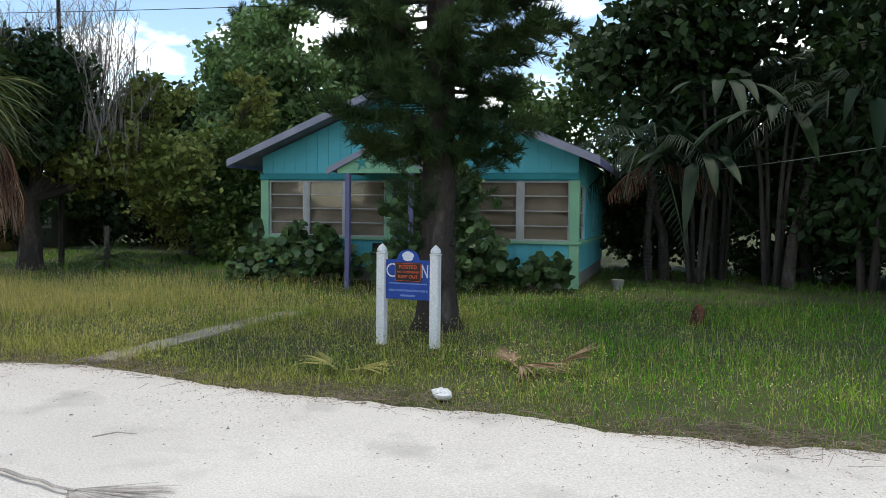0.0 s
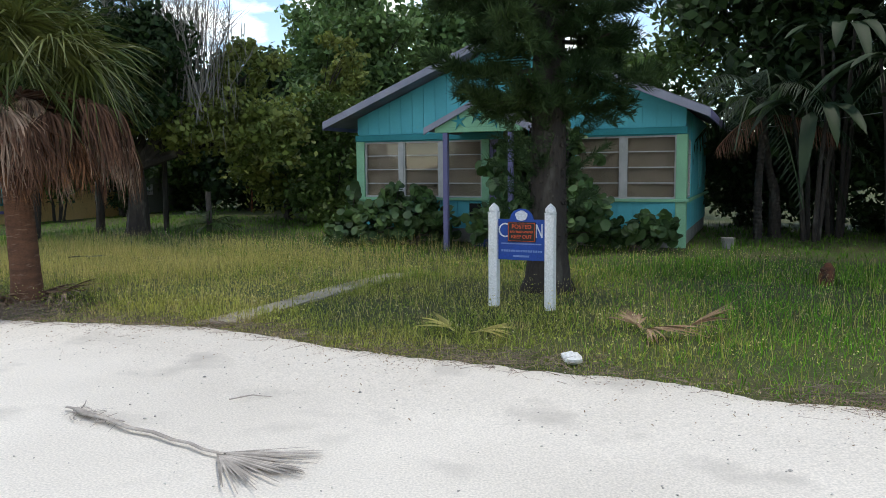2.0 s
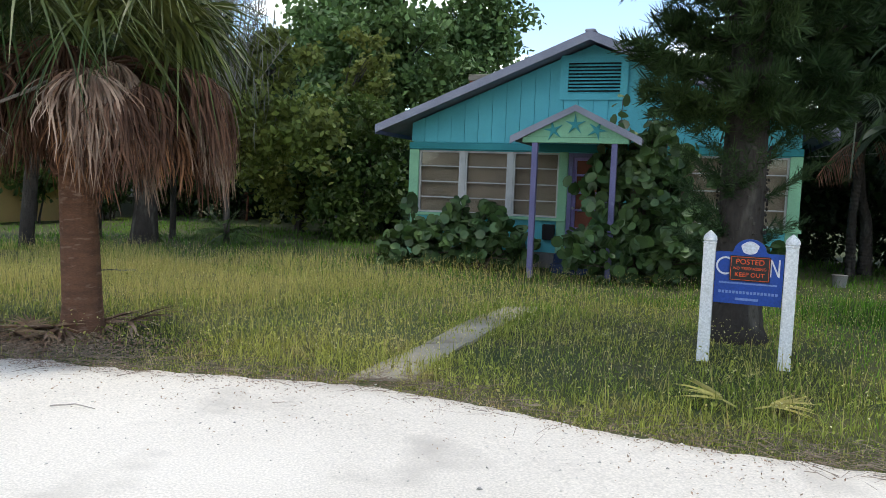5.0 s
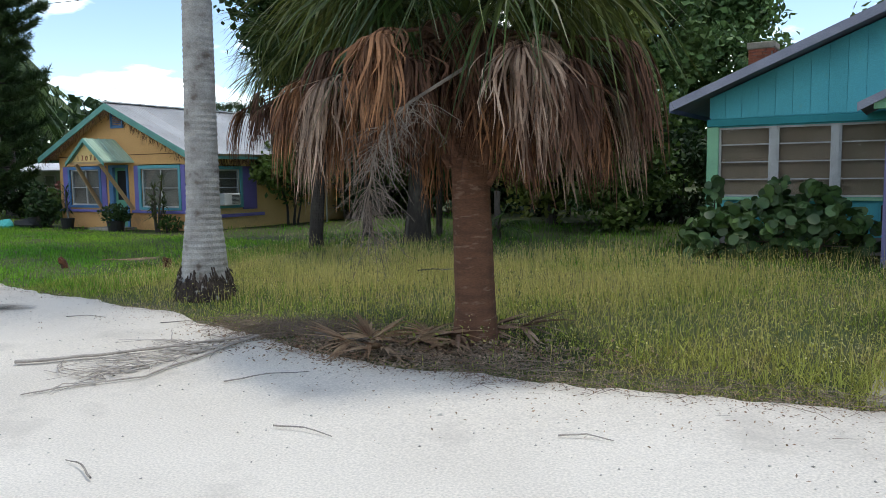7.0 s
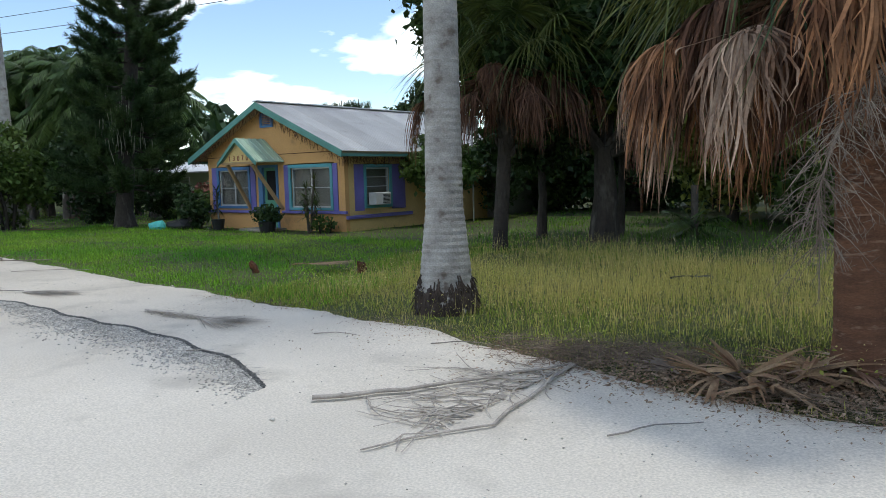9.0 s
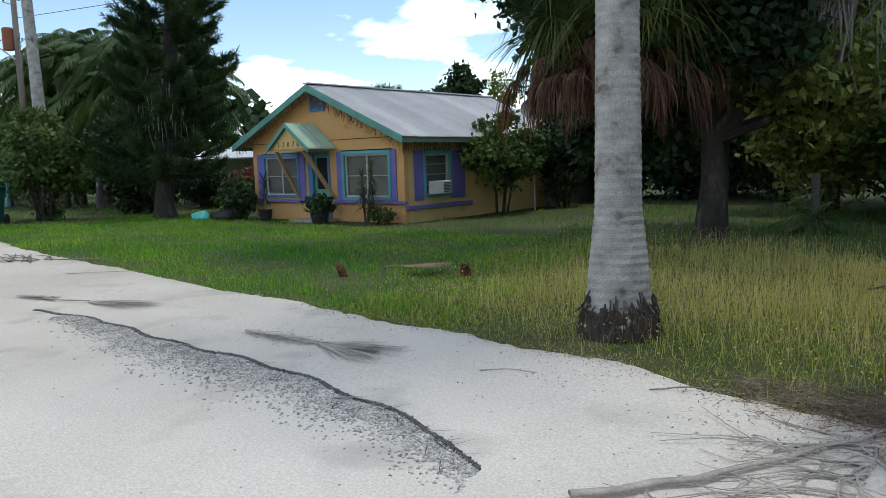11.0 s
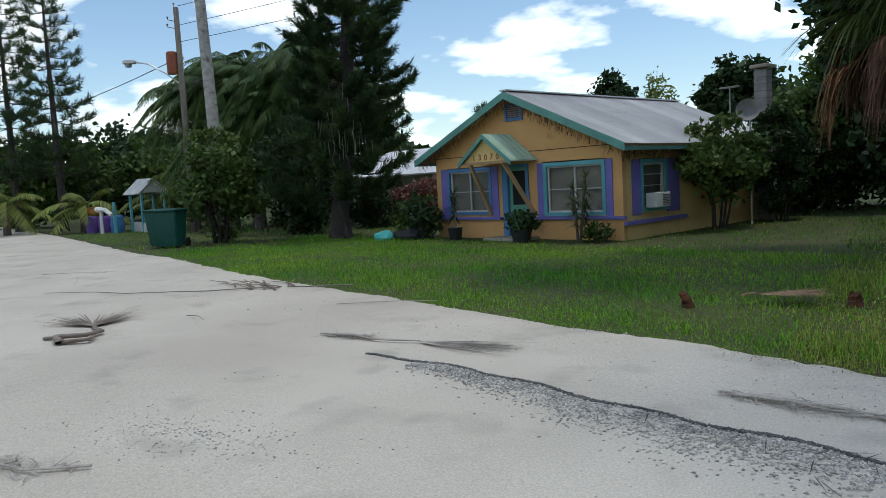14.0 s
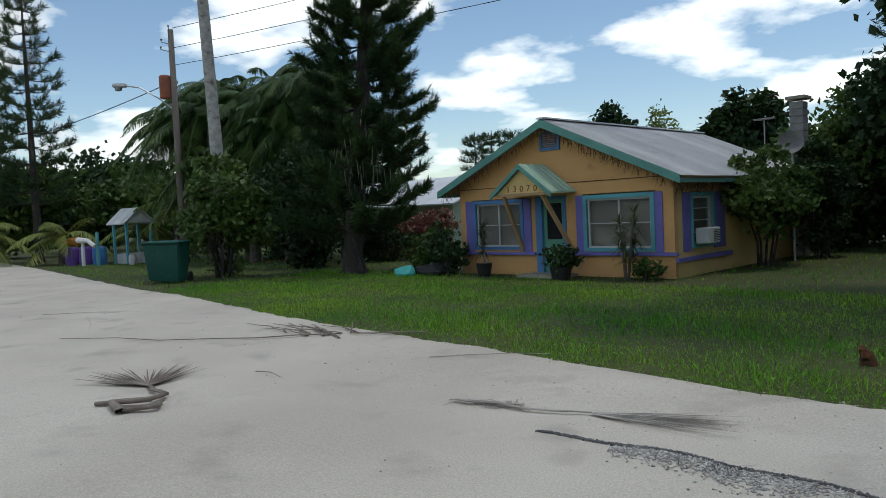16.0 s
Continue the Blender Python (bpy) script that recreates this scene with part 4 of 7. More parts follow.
for (a, b), (c, d) in zip(slab_line, slab_line[1:]):
    bm = bmesh.new()
    g = 0.02
    low = [Vector((*a, -0.06)).lerp(Vector((*c, -0.06)), g), Vector((*b, -0.06)).lerp(Vector((*d, -0.06)), g),
           Vector((*d, -0.06)).lerp(Vector((*b, -0.06)), g), Vector((*c, -0.06)).lerp(Vector((*a, -0.06)), g)]
    v0 = [bm.verts.new(p) for p in low]
    v1 = [bm.verts.new(p + Vector((random.uniform(-0.03, 0.03), random.uniform(-0.03, 0.03), 0.07 + random.uniform(-0.008, 0.008)))) for p in low]
    bm.faces.new(v1)
    for k in range(4):
        bm.faces.new((v0[k], v0[(k + 1) % 4], v1[(k + 1) % 4], v1[k]))
    part("slab", bm, CONCRETE, walkway)

# Yard sign
sign = thing("yard_sign", pose(-0.83, 9.39, 0, 0, 0, -22), "blue yard sign hung between two white vinyl posts", "sign")
SW = 0.705
for x in (0.0, SW):
    bm = bmesh.new()
    box(bm, x - 0.054, -0.054, -0.1, x + 0.054, 0.054, 1.1, None, 0.006)
    post = part("post", bm, VINYL, sign, "white vinyl post")
    bm = bmesh.new()
    box(bm, x - 0.06, -0.06, 1.1, x + 0.06, 0.06, 1.115, None, 0.005)
    tube(bm, [(x, 0, 1.115), (x, 0, 1.13), (x, 0, 1.16), (x, 0, 1.185), (x, 0, 1.205), (x, 0, 1.22)], [0.05, 0.064, 0.06, 0.042, 0.02, 0.004], 14)
    part("finial", bm, VINYL, post, "acorn-shaped white post cap")
bm = bmesh.new()
arch = [(0.06, 0.55), (SW - 0.06, 0.55), (SW - 0.06, 1.03), (SW / 2 + 0.15, 1.03)]
arch += [(SW / 2 + 0.14 * math.cos(a), 1.04 + 0.115 * math.sin(a)) for a in np.linspace(0.1, math.pi - 0.1, 12)] + [(SW / 2 - 0.15, 1.03), (0.06, 1.03)]
prism(bm, arch, -0.012, 0.012)
panel = part("panel", bm, SIGN_BLUE, sign, "royal blue sign board")
bm = bmesh.new()
prism(bm, [(SW / 2 + 0.075 * math.cos(a) * (1 + 0.08 * math.sin(5 * a)), 1.075 + 0.06 * math.sin(a)) for a in np.linspace(0, math.tau, 20)[:-1]], -0.02, -0.014)
part("emblem", bm, SIGN_WHITE, panel, "white shell-shaped emblem")
bm = bmesh.new()
for a0, a1 in ((0.9, 5.4),):
    out = [(0.15 + 0.085 * math.cos(a), 0.9 + 0.085 * math.sin(a)) for a in np.linspace(a0, a1, 14)]
    inn = [(0.15 + 0.068 * math.cos(a), 0.9 + 0.068 * math.sin(a)) for a in np.linspace(a1, a0, 14)]
    prism(bm, out + inn, -0.017, -0.013)
part("emblem_stroke", bm, SIGN_WHITE, panel)
for k, (x0, x1, z0, z1, mat) in enumerate(((0.53, 0.545, 0.82, 0.98, SIGN_WHITE), (0.6, 0.615, 0.82, 0.98, SIGN_WHITE),
                                          (0.1, 0.6, 0.735, 0.75, SIGN_FADE), (0.25, 0.45, 0.585, 0.607, SIGN_FADE))):
    boxpart("print_bar", mat, panel, x0, -0.017, z0, x1, -0.013, z1)
for k in range(17):
    boxpart("print_bar", SIGN_FADE, panel, 0.1 + k * 0.0305, -0.017, 0.645, 0.1 + k * 0.0305 + 0.022, -0.013, 0.67)
bm = bmesh.new()
for s in (-1,):
    box(bm, -0.075, -0.017, -0.0075, 0.075, -0.013, 0.0075, pose(0.573, 0, 0.9, 0, 66, 0))
part("print_bar", bm, SIGN_WHITE, panel)
notice = boxpart("notice", BLACK, panel, 0.185, -0.03, 0.765, 0.535, -0.02, 1.0, "black warning notice with orange letters", bevel=0.003)
bm = bmesh.new()
ring(bm, 0.195, 0.525, 0.775, 0.99, 0.004, 0.004, 0.004, 0.004, -0.033, -0.031)
part("notice_border", bm, ORANGE, notice)
for words, z, size in (("POSTED", 0.943, 0.068), ("NO TRESPASSING", 0.883, 0.036), ("KEEP OUT", 0.825, 0.056)):
    text_part(words, ORANGE, notice, Matrix.Translation((0.36, -0.032, z)) @ pose(0, 0, 0, 90), size, 0.002, "lettering", "orange printed words")


# Palms
def sabal(x, y, z, trunk_h, r, n_green, n_dead, length, label, lean=(0.0, 0.0), skirt=1.0, pale=0.5, bark=SABAL_BARK, gap=(-1.5, -1.2), shown=()):
    """A fan palm: booted trunk, a skirt of dead hanging fans in rings, green fans over it. Shown: dead fans at known bearings (bearing, reach, height, length, width, material)."""
    t = thing("cabbage_palm", pose(x, y, z), label, "palm tree", "fan palms in the yard")
    top = np.array([lean[0], lean[1], trunk_h])
    bm = ringed_trunk([(0, 0, -0.1), (0, 0, 0.25), (lean[0] * 0.5, lean[1] * 0.5, trunk_h * 0.55), tuple(top)], [r * 1.25, r * 1.05, r * 0.95, r * 1.1], 0.06, 0.0035)
    part("trunk", bm, bark, t)
    for k in range(34):
        a, h = k * 2.4, trunk_h * (0.52 + 0.48 * k / 34)
        c = Vector((lean[0] * h / trunk_h, lean[1] * h / trunk_h, h))
        o = Vector((math.cos(a), math.sin(a), 0))
        bm = bmesh.new()
        tube(bm, [c + o * r * 0.85, c + o * (r + 0.035) + Vector((0, 0, 0.08)), c + o * (r + 0.05) + Vector((0, 0, 0.17))], [0.06, 0.042, 0.016], 6)
        part("leaf_base", bm, bark, t, "jagged old leaf base")

    def hang(a, rad, high, drop, wide, mat, straps):
        o = np.array([math.cos(a), math.sin(a), 0.0])
        hub = np.array([lean[0], lean[1], 0.0]) + o * rad + [0, 0, high]
        old = cloud_mesh("dead_frond", *hanging_frond(hub, o, drop, straps, wide), mat, t, "hanging dead fan frond")
        s0 = top - [0, 0, 0.1]
        d = hub - s0
        bm = bmesh.new()
        tube(bm, [Vector(s0), Vector(s0 + d * 0.5) + Vector((0, 0, 0.1)), Vector(hub)], [0.022, 0.016, 0.01], 5)
        part("stalk", bm, FAN_DEAD, old)

    for a, rad, high, drop, wide, mat in shown:
        hang(a, rad, high, drop, wide * 1.25, mat, 84)
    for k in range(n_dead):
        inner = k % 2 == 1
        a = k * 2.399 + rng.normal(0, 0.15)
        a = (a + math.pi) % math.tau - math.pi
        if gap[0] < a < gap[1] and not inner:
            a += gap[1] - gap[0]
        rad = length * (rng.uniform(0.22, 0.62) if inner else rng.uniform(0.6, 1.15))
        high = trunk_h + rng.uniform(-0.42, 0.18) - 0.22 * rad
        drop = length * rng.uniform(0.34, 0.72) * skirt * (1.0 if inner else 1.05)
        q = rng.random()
        # Inner fans all take the dark brown leaf, painting the crown's inner shade
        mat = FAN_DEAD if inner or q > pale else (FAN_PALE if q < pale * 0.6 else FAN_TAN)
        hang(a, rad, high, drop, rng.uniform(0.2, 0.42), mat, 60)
    for k in range(n_green):
        a = k * 2.399 + 0.6
        e = 0.02 + 1.38 * (k + 0.5) / n_green
        out = np.array([math.cos(a) * math.cos(e), math.sin(a) * math.cos(e), math.sin(e)])
        v, f = fan_frond(top + [0, 0, 0.15], out, length * rng.uniform(0.7, 0.9), length * rng.uniform(0.55, 0.9), 40, 0.6 + 0.45 * max(0.0, 0.9 - e), 0.036, 1.9)
        cloud_mesh("frond", v, f, FAN, t)
    return t


near_sabal = sabal(-6.8, 9.42, 0.02, 2.6, 0.172, 56, 78, 1.3, "cabbage palm with a skirt of hanging dead fronds", (-0.06, -0.06), 1.0, 0.42, gap=(-1.72, -0.98),
                   shown=((-1.72, 1.55, 2.36, 0.75, 0.2, FAN_TAN), (-1.02, 1.35, 2.28, 0.85, 0.3, FAN_PALE), (-0.85, 1.4, 2.1, 0.7, 0.25, FAN_DEAD), (-0.36, 1.15, 1.95, 0.6, 0.25, FAN_TAN),
                          (-2.05, 1.5, 2.1, 0.72, 0.24, FAN_PALE), (-2.5, 1.45, 2.15, 0.75, 0.26, FAN_TAN), (-2.9, 1.3, 2.1, 0.7, 0.26, FAN_DEAD), (-0.6, 1.2, 2.25, 0.8, 0.26, FAN_DEAD)))
# Dark bark and few pale fans paint the shade this palm stands in
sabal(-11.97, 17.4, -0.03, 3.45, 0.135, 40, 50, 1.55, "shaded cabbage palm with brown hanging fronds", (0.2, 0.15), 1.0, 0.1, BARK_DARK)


# Dried flower stalk arching out from the near fan palm
bm = bmesh.new()
stalk = [Vector((0.05, -0.3, 2.45)), Vector((0.18, -1.1, 2.18)), Vector((-0.08, -1.6, 1.9)), Vector((-0.24, -1.66, 1.74)), Vector((-0.34, -1.6, 1.52)), Vector((-0.4, -1.55, 1.25)), Vector((-0.38, -1.5, 0.98))]
tube(bm, stalk, [0.016, 0.014, 0.011, 0.009, 0.007, 0.005, 0.003], 6)
for k in range(150):
    q = rng.uniform(1.7, 5.9)
    b = stalk[int(q)].lerp(stalk[int(q) + 1], q % 1)
    L = rng.uniform(0.12, 0.42)
    e = b + Vector((rng.normal(0, 0.45), rng.normal(0, 0.45), rng.uniform(-1.0, -0.2))).normalized() * L
    mid = b.lerp(e, 0.5) + Vector((0, 0, 0.03))
    tube(bm, [b, mid, e], [0.003, 0.0022, 0.0012], 4, False)
    for _ in range(5):
        c = b.lerp(e, rng.uniform(0.3, 1.0))
        tube(bm, [c, c + Vector((rng.normal(0, 0.04), rng.normal(0, 0.04), rng.normal(-0.03, 0.04)))], [0.0015, 0.001], 3, False)
part("dried_flower_stalk", bm, DEADWOOD, near_sabal, "dried brown flower stalk")


def feather_palm(name, x, y, z, h, r, lean, fronds, length, mat, label, base_flare=1.0, leaflets=34, leaf_len=0.55, bark=PALM_BARK, boss=False, group="", droop=(0.3, 1.5), blade=0.03):
    t = thing(name, pose(x, y, z), label, "palm tree", group)
    mid = (lean[0] * 0.45, lean[1] * 0.45, h * 0.5)
    bm = ringed_trunk([(0, 0, -0.1), (lean[0] * 0.02, lean[1] * 0.02, 0.45), (lean[0] * 0.1, lean[1] * 0.1, 1.1), mid, (lean[0], lean[1], h)],
                      [r * base_flare * 1.15, r * base_flare, r * 0.98, r * 0.8, r * 0.68], 0.07, 0.006)
    part("trunk", bm, bark, t)
    if boss:
        bm = bmesh.new()
        R0 = r * base_flare
        tube(bm, [(0, 0, -0.08), (0, 0, 0.08), (0, 0, 0.2), (0, 0, 0.27)], [R0 * 1.34, R0 * 1.27, R0 * 1.16, R0 * 1.0], 26)
        for v in bm.verts:
            v.co *= 1 + 0.05 * noise.noise(v.co * 20)
        for k in range(620):
            a = rng.random() * math.tau
            q = rng.random()
            top_z = 0.3 + 0.06 * math.sin(a * 7) + 0.04 * math.sin(a * 17)
            o = Vector((math.cos(a), math.sin(a), 0))
            rr = R0 * (1.26 - 0.2 * q)
            p = o * rr * 0.93 + Vector((0, 0, top_z * q + 0.03))
            e = o * (rr + rng.uniform(0.015, 0.05)) + Vector((rng.normal(0, 0.015), rng.normal(0, 0.015), top_z * q - rng.uniform(0.04, 0.13)))
            tube(bm, [p, p.lerp(e, 0.5) + o * 0.012, e], [0.009, 0.008, 0.004], 4, False)
        part("root_boss", bm, PALM_BASE, t, "dark fibrous root boss")
    top = np.array([lean[0], lean[1], h])
    for k in range(fronds):
        a = k * 2.399
        e = -0.35 + 1.5 * (k + 0.5) / fronds
        out = np.array([math.cos(a) * math.cos(e), math.sin(a) * math.cos(e), math.sin(e)])
        v, f = feather_frond(top, out, length * rng.uniform(0.85, 1.1), leaflets, length * rng.uniform(*droop) * 0.4, leaf_len, blade)
        cloud_mesh("frond", v, f, mat, t)
    return t


feather_palm("coconut_palm", -10.49, 10.98, 0, 8.6, 0.2, (-0.05, 0.25), 16, 2.8, FROND, "tall palm with smooth grey ringed trunk and dark root base", 1.32, boss=True)
feather_palm("coconut_palm", -32.3, 23.2, -0.1, 11.0, 0.23, (-0.75, 0.3), 14, 2.6, FROND, "tall leaning palm with a bare grey trunk", 1.15)


# Conifers in whorls, every bough hung with needle-clad ropes
def rope_pine(x, y, z, h, r, first, gap, reach, needle, per, label, dense=8.0, rope=0.55, group="", up=0.1, sag=0.14, lean=(0.0, 0.0), lift=0.2, aims=(), fine=99.0, limbs_each=5):
    t = thing("norfolk_pine", pose(x, y, z), label, "conifer tree", group)
    bm = bmesh.new()
    tube(bm, [(0, 0, -0.1), (0, 0, 0.15), (0, 0, 0.6), (lean[0] * 0.4, lean[1] * 0.4, h * 0.4), (lean[0], lean[1], h)], [r * 1.7, r * 1.25, r, r * 0.75, 0.03], 14)
    part("trunk", bm, BARK_DARK, t, smooth=True)
    limbs, needles = bmesh.new(), []
    zc, k = first, 0
    while zc < h - 0.3:
        s = (zc - first) / (h - first)
        R = reach(s)
        m_per, m_wide = (per, 1.0) if zc < fine else (max(5, per // 4), 2.2)
        for b in range(limbs_each):
            a = b * math.tau / limbs_each + k * 0.7 + random.uniform(-0.25, 0.25)
            L = R * random.uniform(0.65, 1.12)
            if aims and zc < fine:
                L *= 0.35 + sum(w * max(0.0, math.cos(a - a0)) ** 2 for a0, w in aims)
            d = np.array([math.cos(a), math.sin(a), 0.0])
            side = np.array([-d[1], d[0], 0.0])
            q = np.linspace(0, 1, 7)
            line = np.array([lean[0] * zc / h, lean[1] * zc / h, zc + random.uniform(-0.1, 0.1)]) + d * (L * q)[:, None]
            line[:, 2] += L * (up * q**2 - sag * np.sin(q * 3.0))
            tube(limbs, [Vector(p) for p in line], list(np.linspace(0.04, 0.01, 7)), 5, False)
            m = max(4, int(dense * L))
            sq = np.append(rng.uniform(0.22, 1.0, m - 1) ** 0.8, 1.0)
            o = np.stack([np.interp(sq, q, line[:, c]) for c in range(3)], -1)
            tw = unit(d * rng.uniform(0.5, 1.1, (m, 1)) + side * rng.choice([-1, 1], (m, 1)) * rng.uniform(0.2, 0.9, (m, 1)) + [0, 0, 1] * rng.normal(lift, 0.22, (m, 1)))
            TL = rope * rng.uniform(0.6, 1.1, m) * (1.1 - 0.45 * sq)
            n = m * m_per
            who = np.repeat(np.arange(m), m_per)
            qq = rng.random(n)
            p = o[who] + tw[who] * (TL[who] * qq)[:, None]
            p[:, 2] += TL[who] * ((lift - 0.25) * qq + (0.1 + lift) * qq**3)
            round_it = rng.normal(size=(n, 3))
            round_it = unit(round_it - tw[who] * (round_it * tw[who]).sum(-1, keepdims=True))
            way = unit(tw[who] * 0.75 + round_it * 0.8 + [0, 0, 0.15])
            needles.append(strips(p, way, unit(np.cross(way, rng.normal(size=(n, 3)))), needle * rng.uniform(0.7, 1.25, n), np.full(n, needle * 0.1 * m_wide), -0.16 * needle * np.ones(n), 2, 0.3))
        zc += gap * random.uniform(0.8, 1.2)
        k += 1
    tagged(part("limb_work", limbs, BARK_DARK, t), kind="stuff")
    v, f = gather(needles)
    cloud_mesh("foliage", v, f, NEEDLE, t)
    return t


near_pine = rope_pine(-0.14, 10.55, 0, 11.5, 0.25, 2.5, 0.27, lambda s: 0.95 + 4.4 * s if s < 0.24 else 2.2 * (1.15 - s) + 0.2, 0.13, 74, "large dark conifer with rough scaly trunk and shaggy boughs", 19.0, 0.52,
                      up=0.04, sag=0.1, lift=-0.02, aims=((-2.6, 0.75), (-0.3, 0.6), (-1.5, 0.6)), fine=5.2)
for k in range(300):
    a, h = rng.random() * math.tau, rng.random() ** 1.3 * 2.6
    r = 0.255 + 0.14 * max(0, 0.5 - h)
    bm = bmesh.new()
    w, q = rng.uniform(0.012, 0.026), rng.uniform(0.008, 0.02)
    box(bm, -w, -0.009, -q, w, 0.009, q, pose(r * math.cos(a), r * math.sin(a), h, 0, 0, math.degrees(a) + 90) @ pose(0, 0, 0, rng.uniform(-20, 20), rng.uniform(-40, 40)))
    part("bark_scale", bm, BARK_DARK, near_pine)
# Young shoots round the trunk of the near pine
for zc, a, L in ((1.85, 0.35, 0.95), (2.0, 0.1, 0.8), (2.2, 3.4, 0.9), (1.3, 3.3, 0.75), (2.3, -0.5, 0.9), (1.7, 2.8, 0.6), (2.4, 3.9, 0.8), (2.6, 2.6, 0.8), (2.8, 0.6, 0.9), (2.9, 4.6, 0.8), (3.0, 3.2, 0.9), (2.5, 5.2, 0.8), (3.2, 1.4, 0.8), (1.5, -0.1, 0.7),
                 (1.1, 3.6, 0.6), (0.8, 3.0, 0.6), (1.5, 3.9, 0.7), (1.9, 3.5, 0.8), (1.6, 4.4, 0.7), (2.1, 4.5, 0.8), (2.6, 3.6, 0.9), (2.5, 5.8, 0.8), (2.2, 5.6, 0.6), (1.0, 0.2, 0.5)):
    d = np.array([math.cos(a), math.sin(a), 0.75])
    n = 420
    q = rng.random(n)
    br = rng.integers(-2, 3, n)
    p = np.array([0.2 * d[0], 0.2 * d[1], zc]) + unit(d) * (L * q)[:, None] + np.stack([-d[1] * br, d[0] * br, 0 * br], -1) * (0.14 * q)[:, None]
    way = unit(unit(d) + 0.7 * rng.normal(size=(n, 3)))
    tagged(cloud_mesh("young_shoot", *strips(p, way, unit(np.cross(way, rng.normal(size=(n, 3)))), rng.uniform(0.08, 0.14, n), np.full(n, 0.012), np.zeros(n), 1, 0.3), NEEDLE, near_pine, "young upright side shoot"), kind="stuff")
far_pine = rope_pine(-28.2, 24.3, -0.1, 16.0, 0.3, 1.5, 0.62, lambda s: 2.0 * (1 - s) ** 0.5 + 0.15, 0.2, 62, "tall dark layered conifer on the lawn", 15.0, 0.6, "tall conifers", 0.16, 0.12, (1.4, 0.75), 0.3, limbs_each=6)
slim_pine = rope_pine(-52.5, 30.4, -0.2, 14.5, 0.22, 3.4, 0.7, lambda s: 2.0 * (1 - s) ** 0.5 + 0.15, 0.3, 30, "slim distant conifer behind the hedge", 6.0, 0.6, "tall conifers", 0.15, 0.1, lift=0.3)
for x, y, a in ((-56.5, 30.2, 100), (-12.0, 48.0, 10), (-39.5, 60.0, 60), (-37.9, 60.0, 150), (-41.2, 60.5, 20)):
    copy_thing(slim_pine, pose(x, y, -0.2 if y < 59 else -6.6, 0, 0, a))


def moss(parent, points, length):
    n = len(points)
    way = unit(np.tile([0, 0, -1.0], (n, 1)) + 0.1 * rng.normal(size=(n, 3)))
    v, f = strips(points, way, unit(rng.normal(size=(n, 3)) * [1, 1, 0.05]), length * rng.uniform(0.4, 1.2, n), np.full(n, 0.03), np.zeros(n), 2, 0.2)
    tagged(cloud_mesh("spanish_moss", v, f, MOSS, parent, "grey hanging moss"), kind="stuff")


n = 90
p = np.stack([rng.uniform(0.3, 1.6, n), rng.uniform(-1.4, 0.2, n), rng.uniform(2.6, 4.8, n)], -1)
moss(far_pine, p, 0.5)

# Half-bare tree with grey twigs
oak = broadleaf("tree", -10.35, 19.3, 0, [(1.5, 0.6, 2.9, 1.8, 1.5, 0.9), (3.0, 1.0, 2.4, 1.5, 1.3, 0.8), (-1.0, -0.3, 3.2, 1.3, 1.2, 0.8), (0.3, 0.8, 3.6, 1.4, 1.2, 0.8), (2.6, 1.4, 4.2, 1.1, 1, 0.9)],
               9000, 0.12, LEAF_YELLOW, "old half-bare tree with grey trunk and thin olive leaves", trunk=(0.3, 1.9), bark=BARK_DARK, clumps=130)
bm = bmesh.new()
for k in range(150):
    a = rng.random() * math.tau
    e = rng.uniform(0.1, 1.0)
    p0 = Vector((rng.uniform(-1.0, 2.2), rng.uniform(-0.8, 1.2), rng.uniform(2.6, 3.8)))
    p1 = p0 + Vector((math.cos(a) * e * 0.7, math.sin(a) * e * 0.7, rng.uniform(0.8, 1.8)))
    p2 = p1 + Vector((math.cos(a) * e * 0.6, math.sin(a) * e * 0.6, rng.uniform(0.8, 1.8)))
    tube(bm, [p0, p1, p2], [0.02, 0.012, 0.004], 5, False)
    for _ in range(10):
        b = p1.lerp(p2, rng.random())
        c = b + Vector((rng.normal() * 0.35, rng.normal() * 0.35, rng.uniform(0.2, 0.8)))
        tube(bm, [b, b.lerp(c, 0.5) + Vector((0.03, 0, 0.03)), c], [0.007, 0.005, 0.002], 4, False)
tagged(part("twig_tangle", bm, TWIG, oak, "tangle of bare grey twigs"), kind="stuff")
n = 500
moss(oak, np.stack([rng.uniform(-1.4, 2.8, n), rng.uniform(-1, 1.4, n), rng.uniform(2.6, 5.6, n)], -1), 0.6)

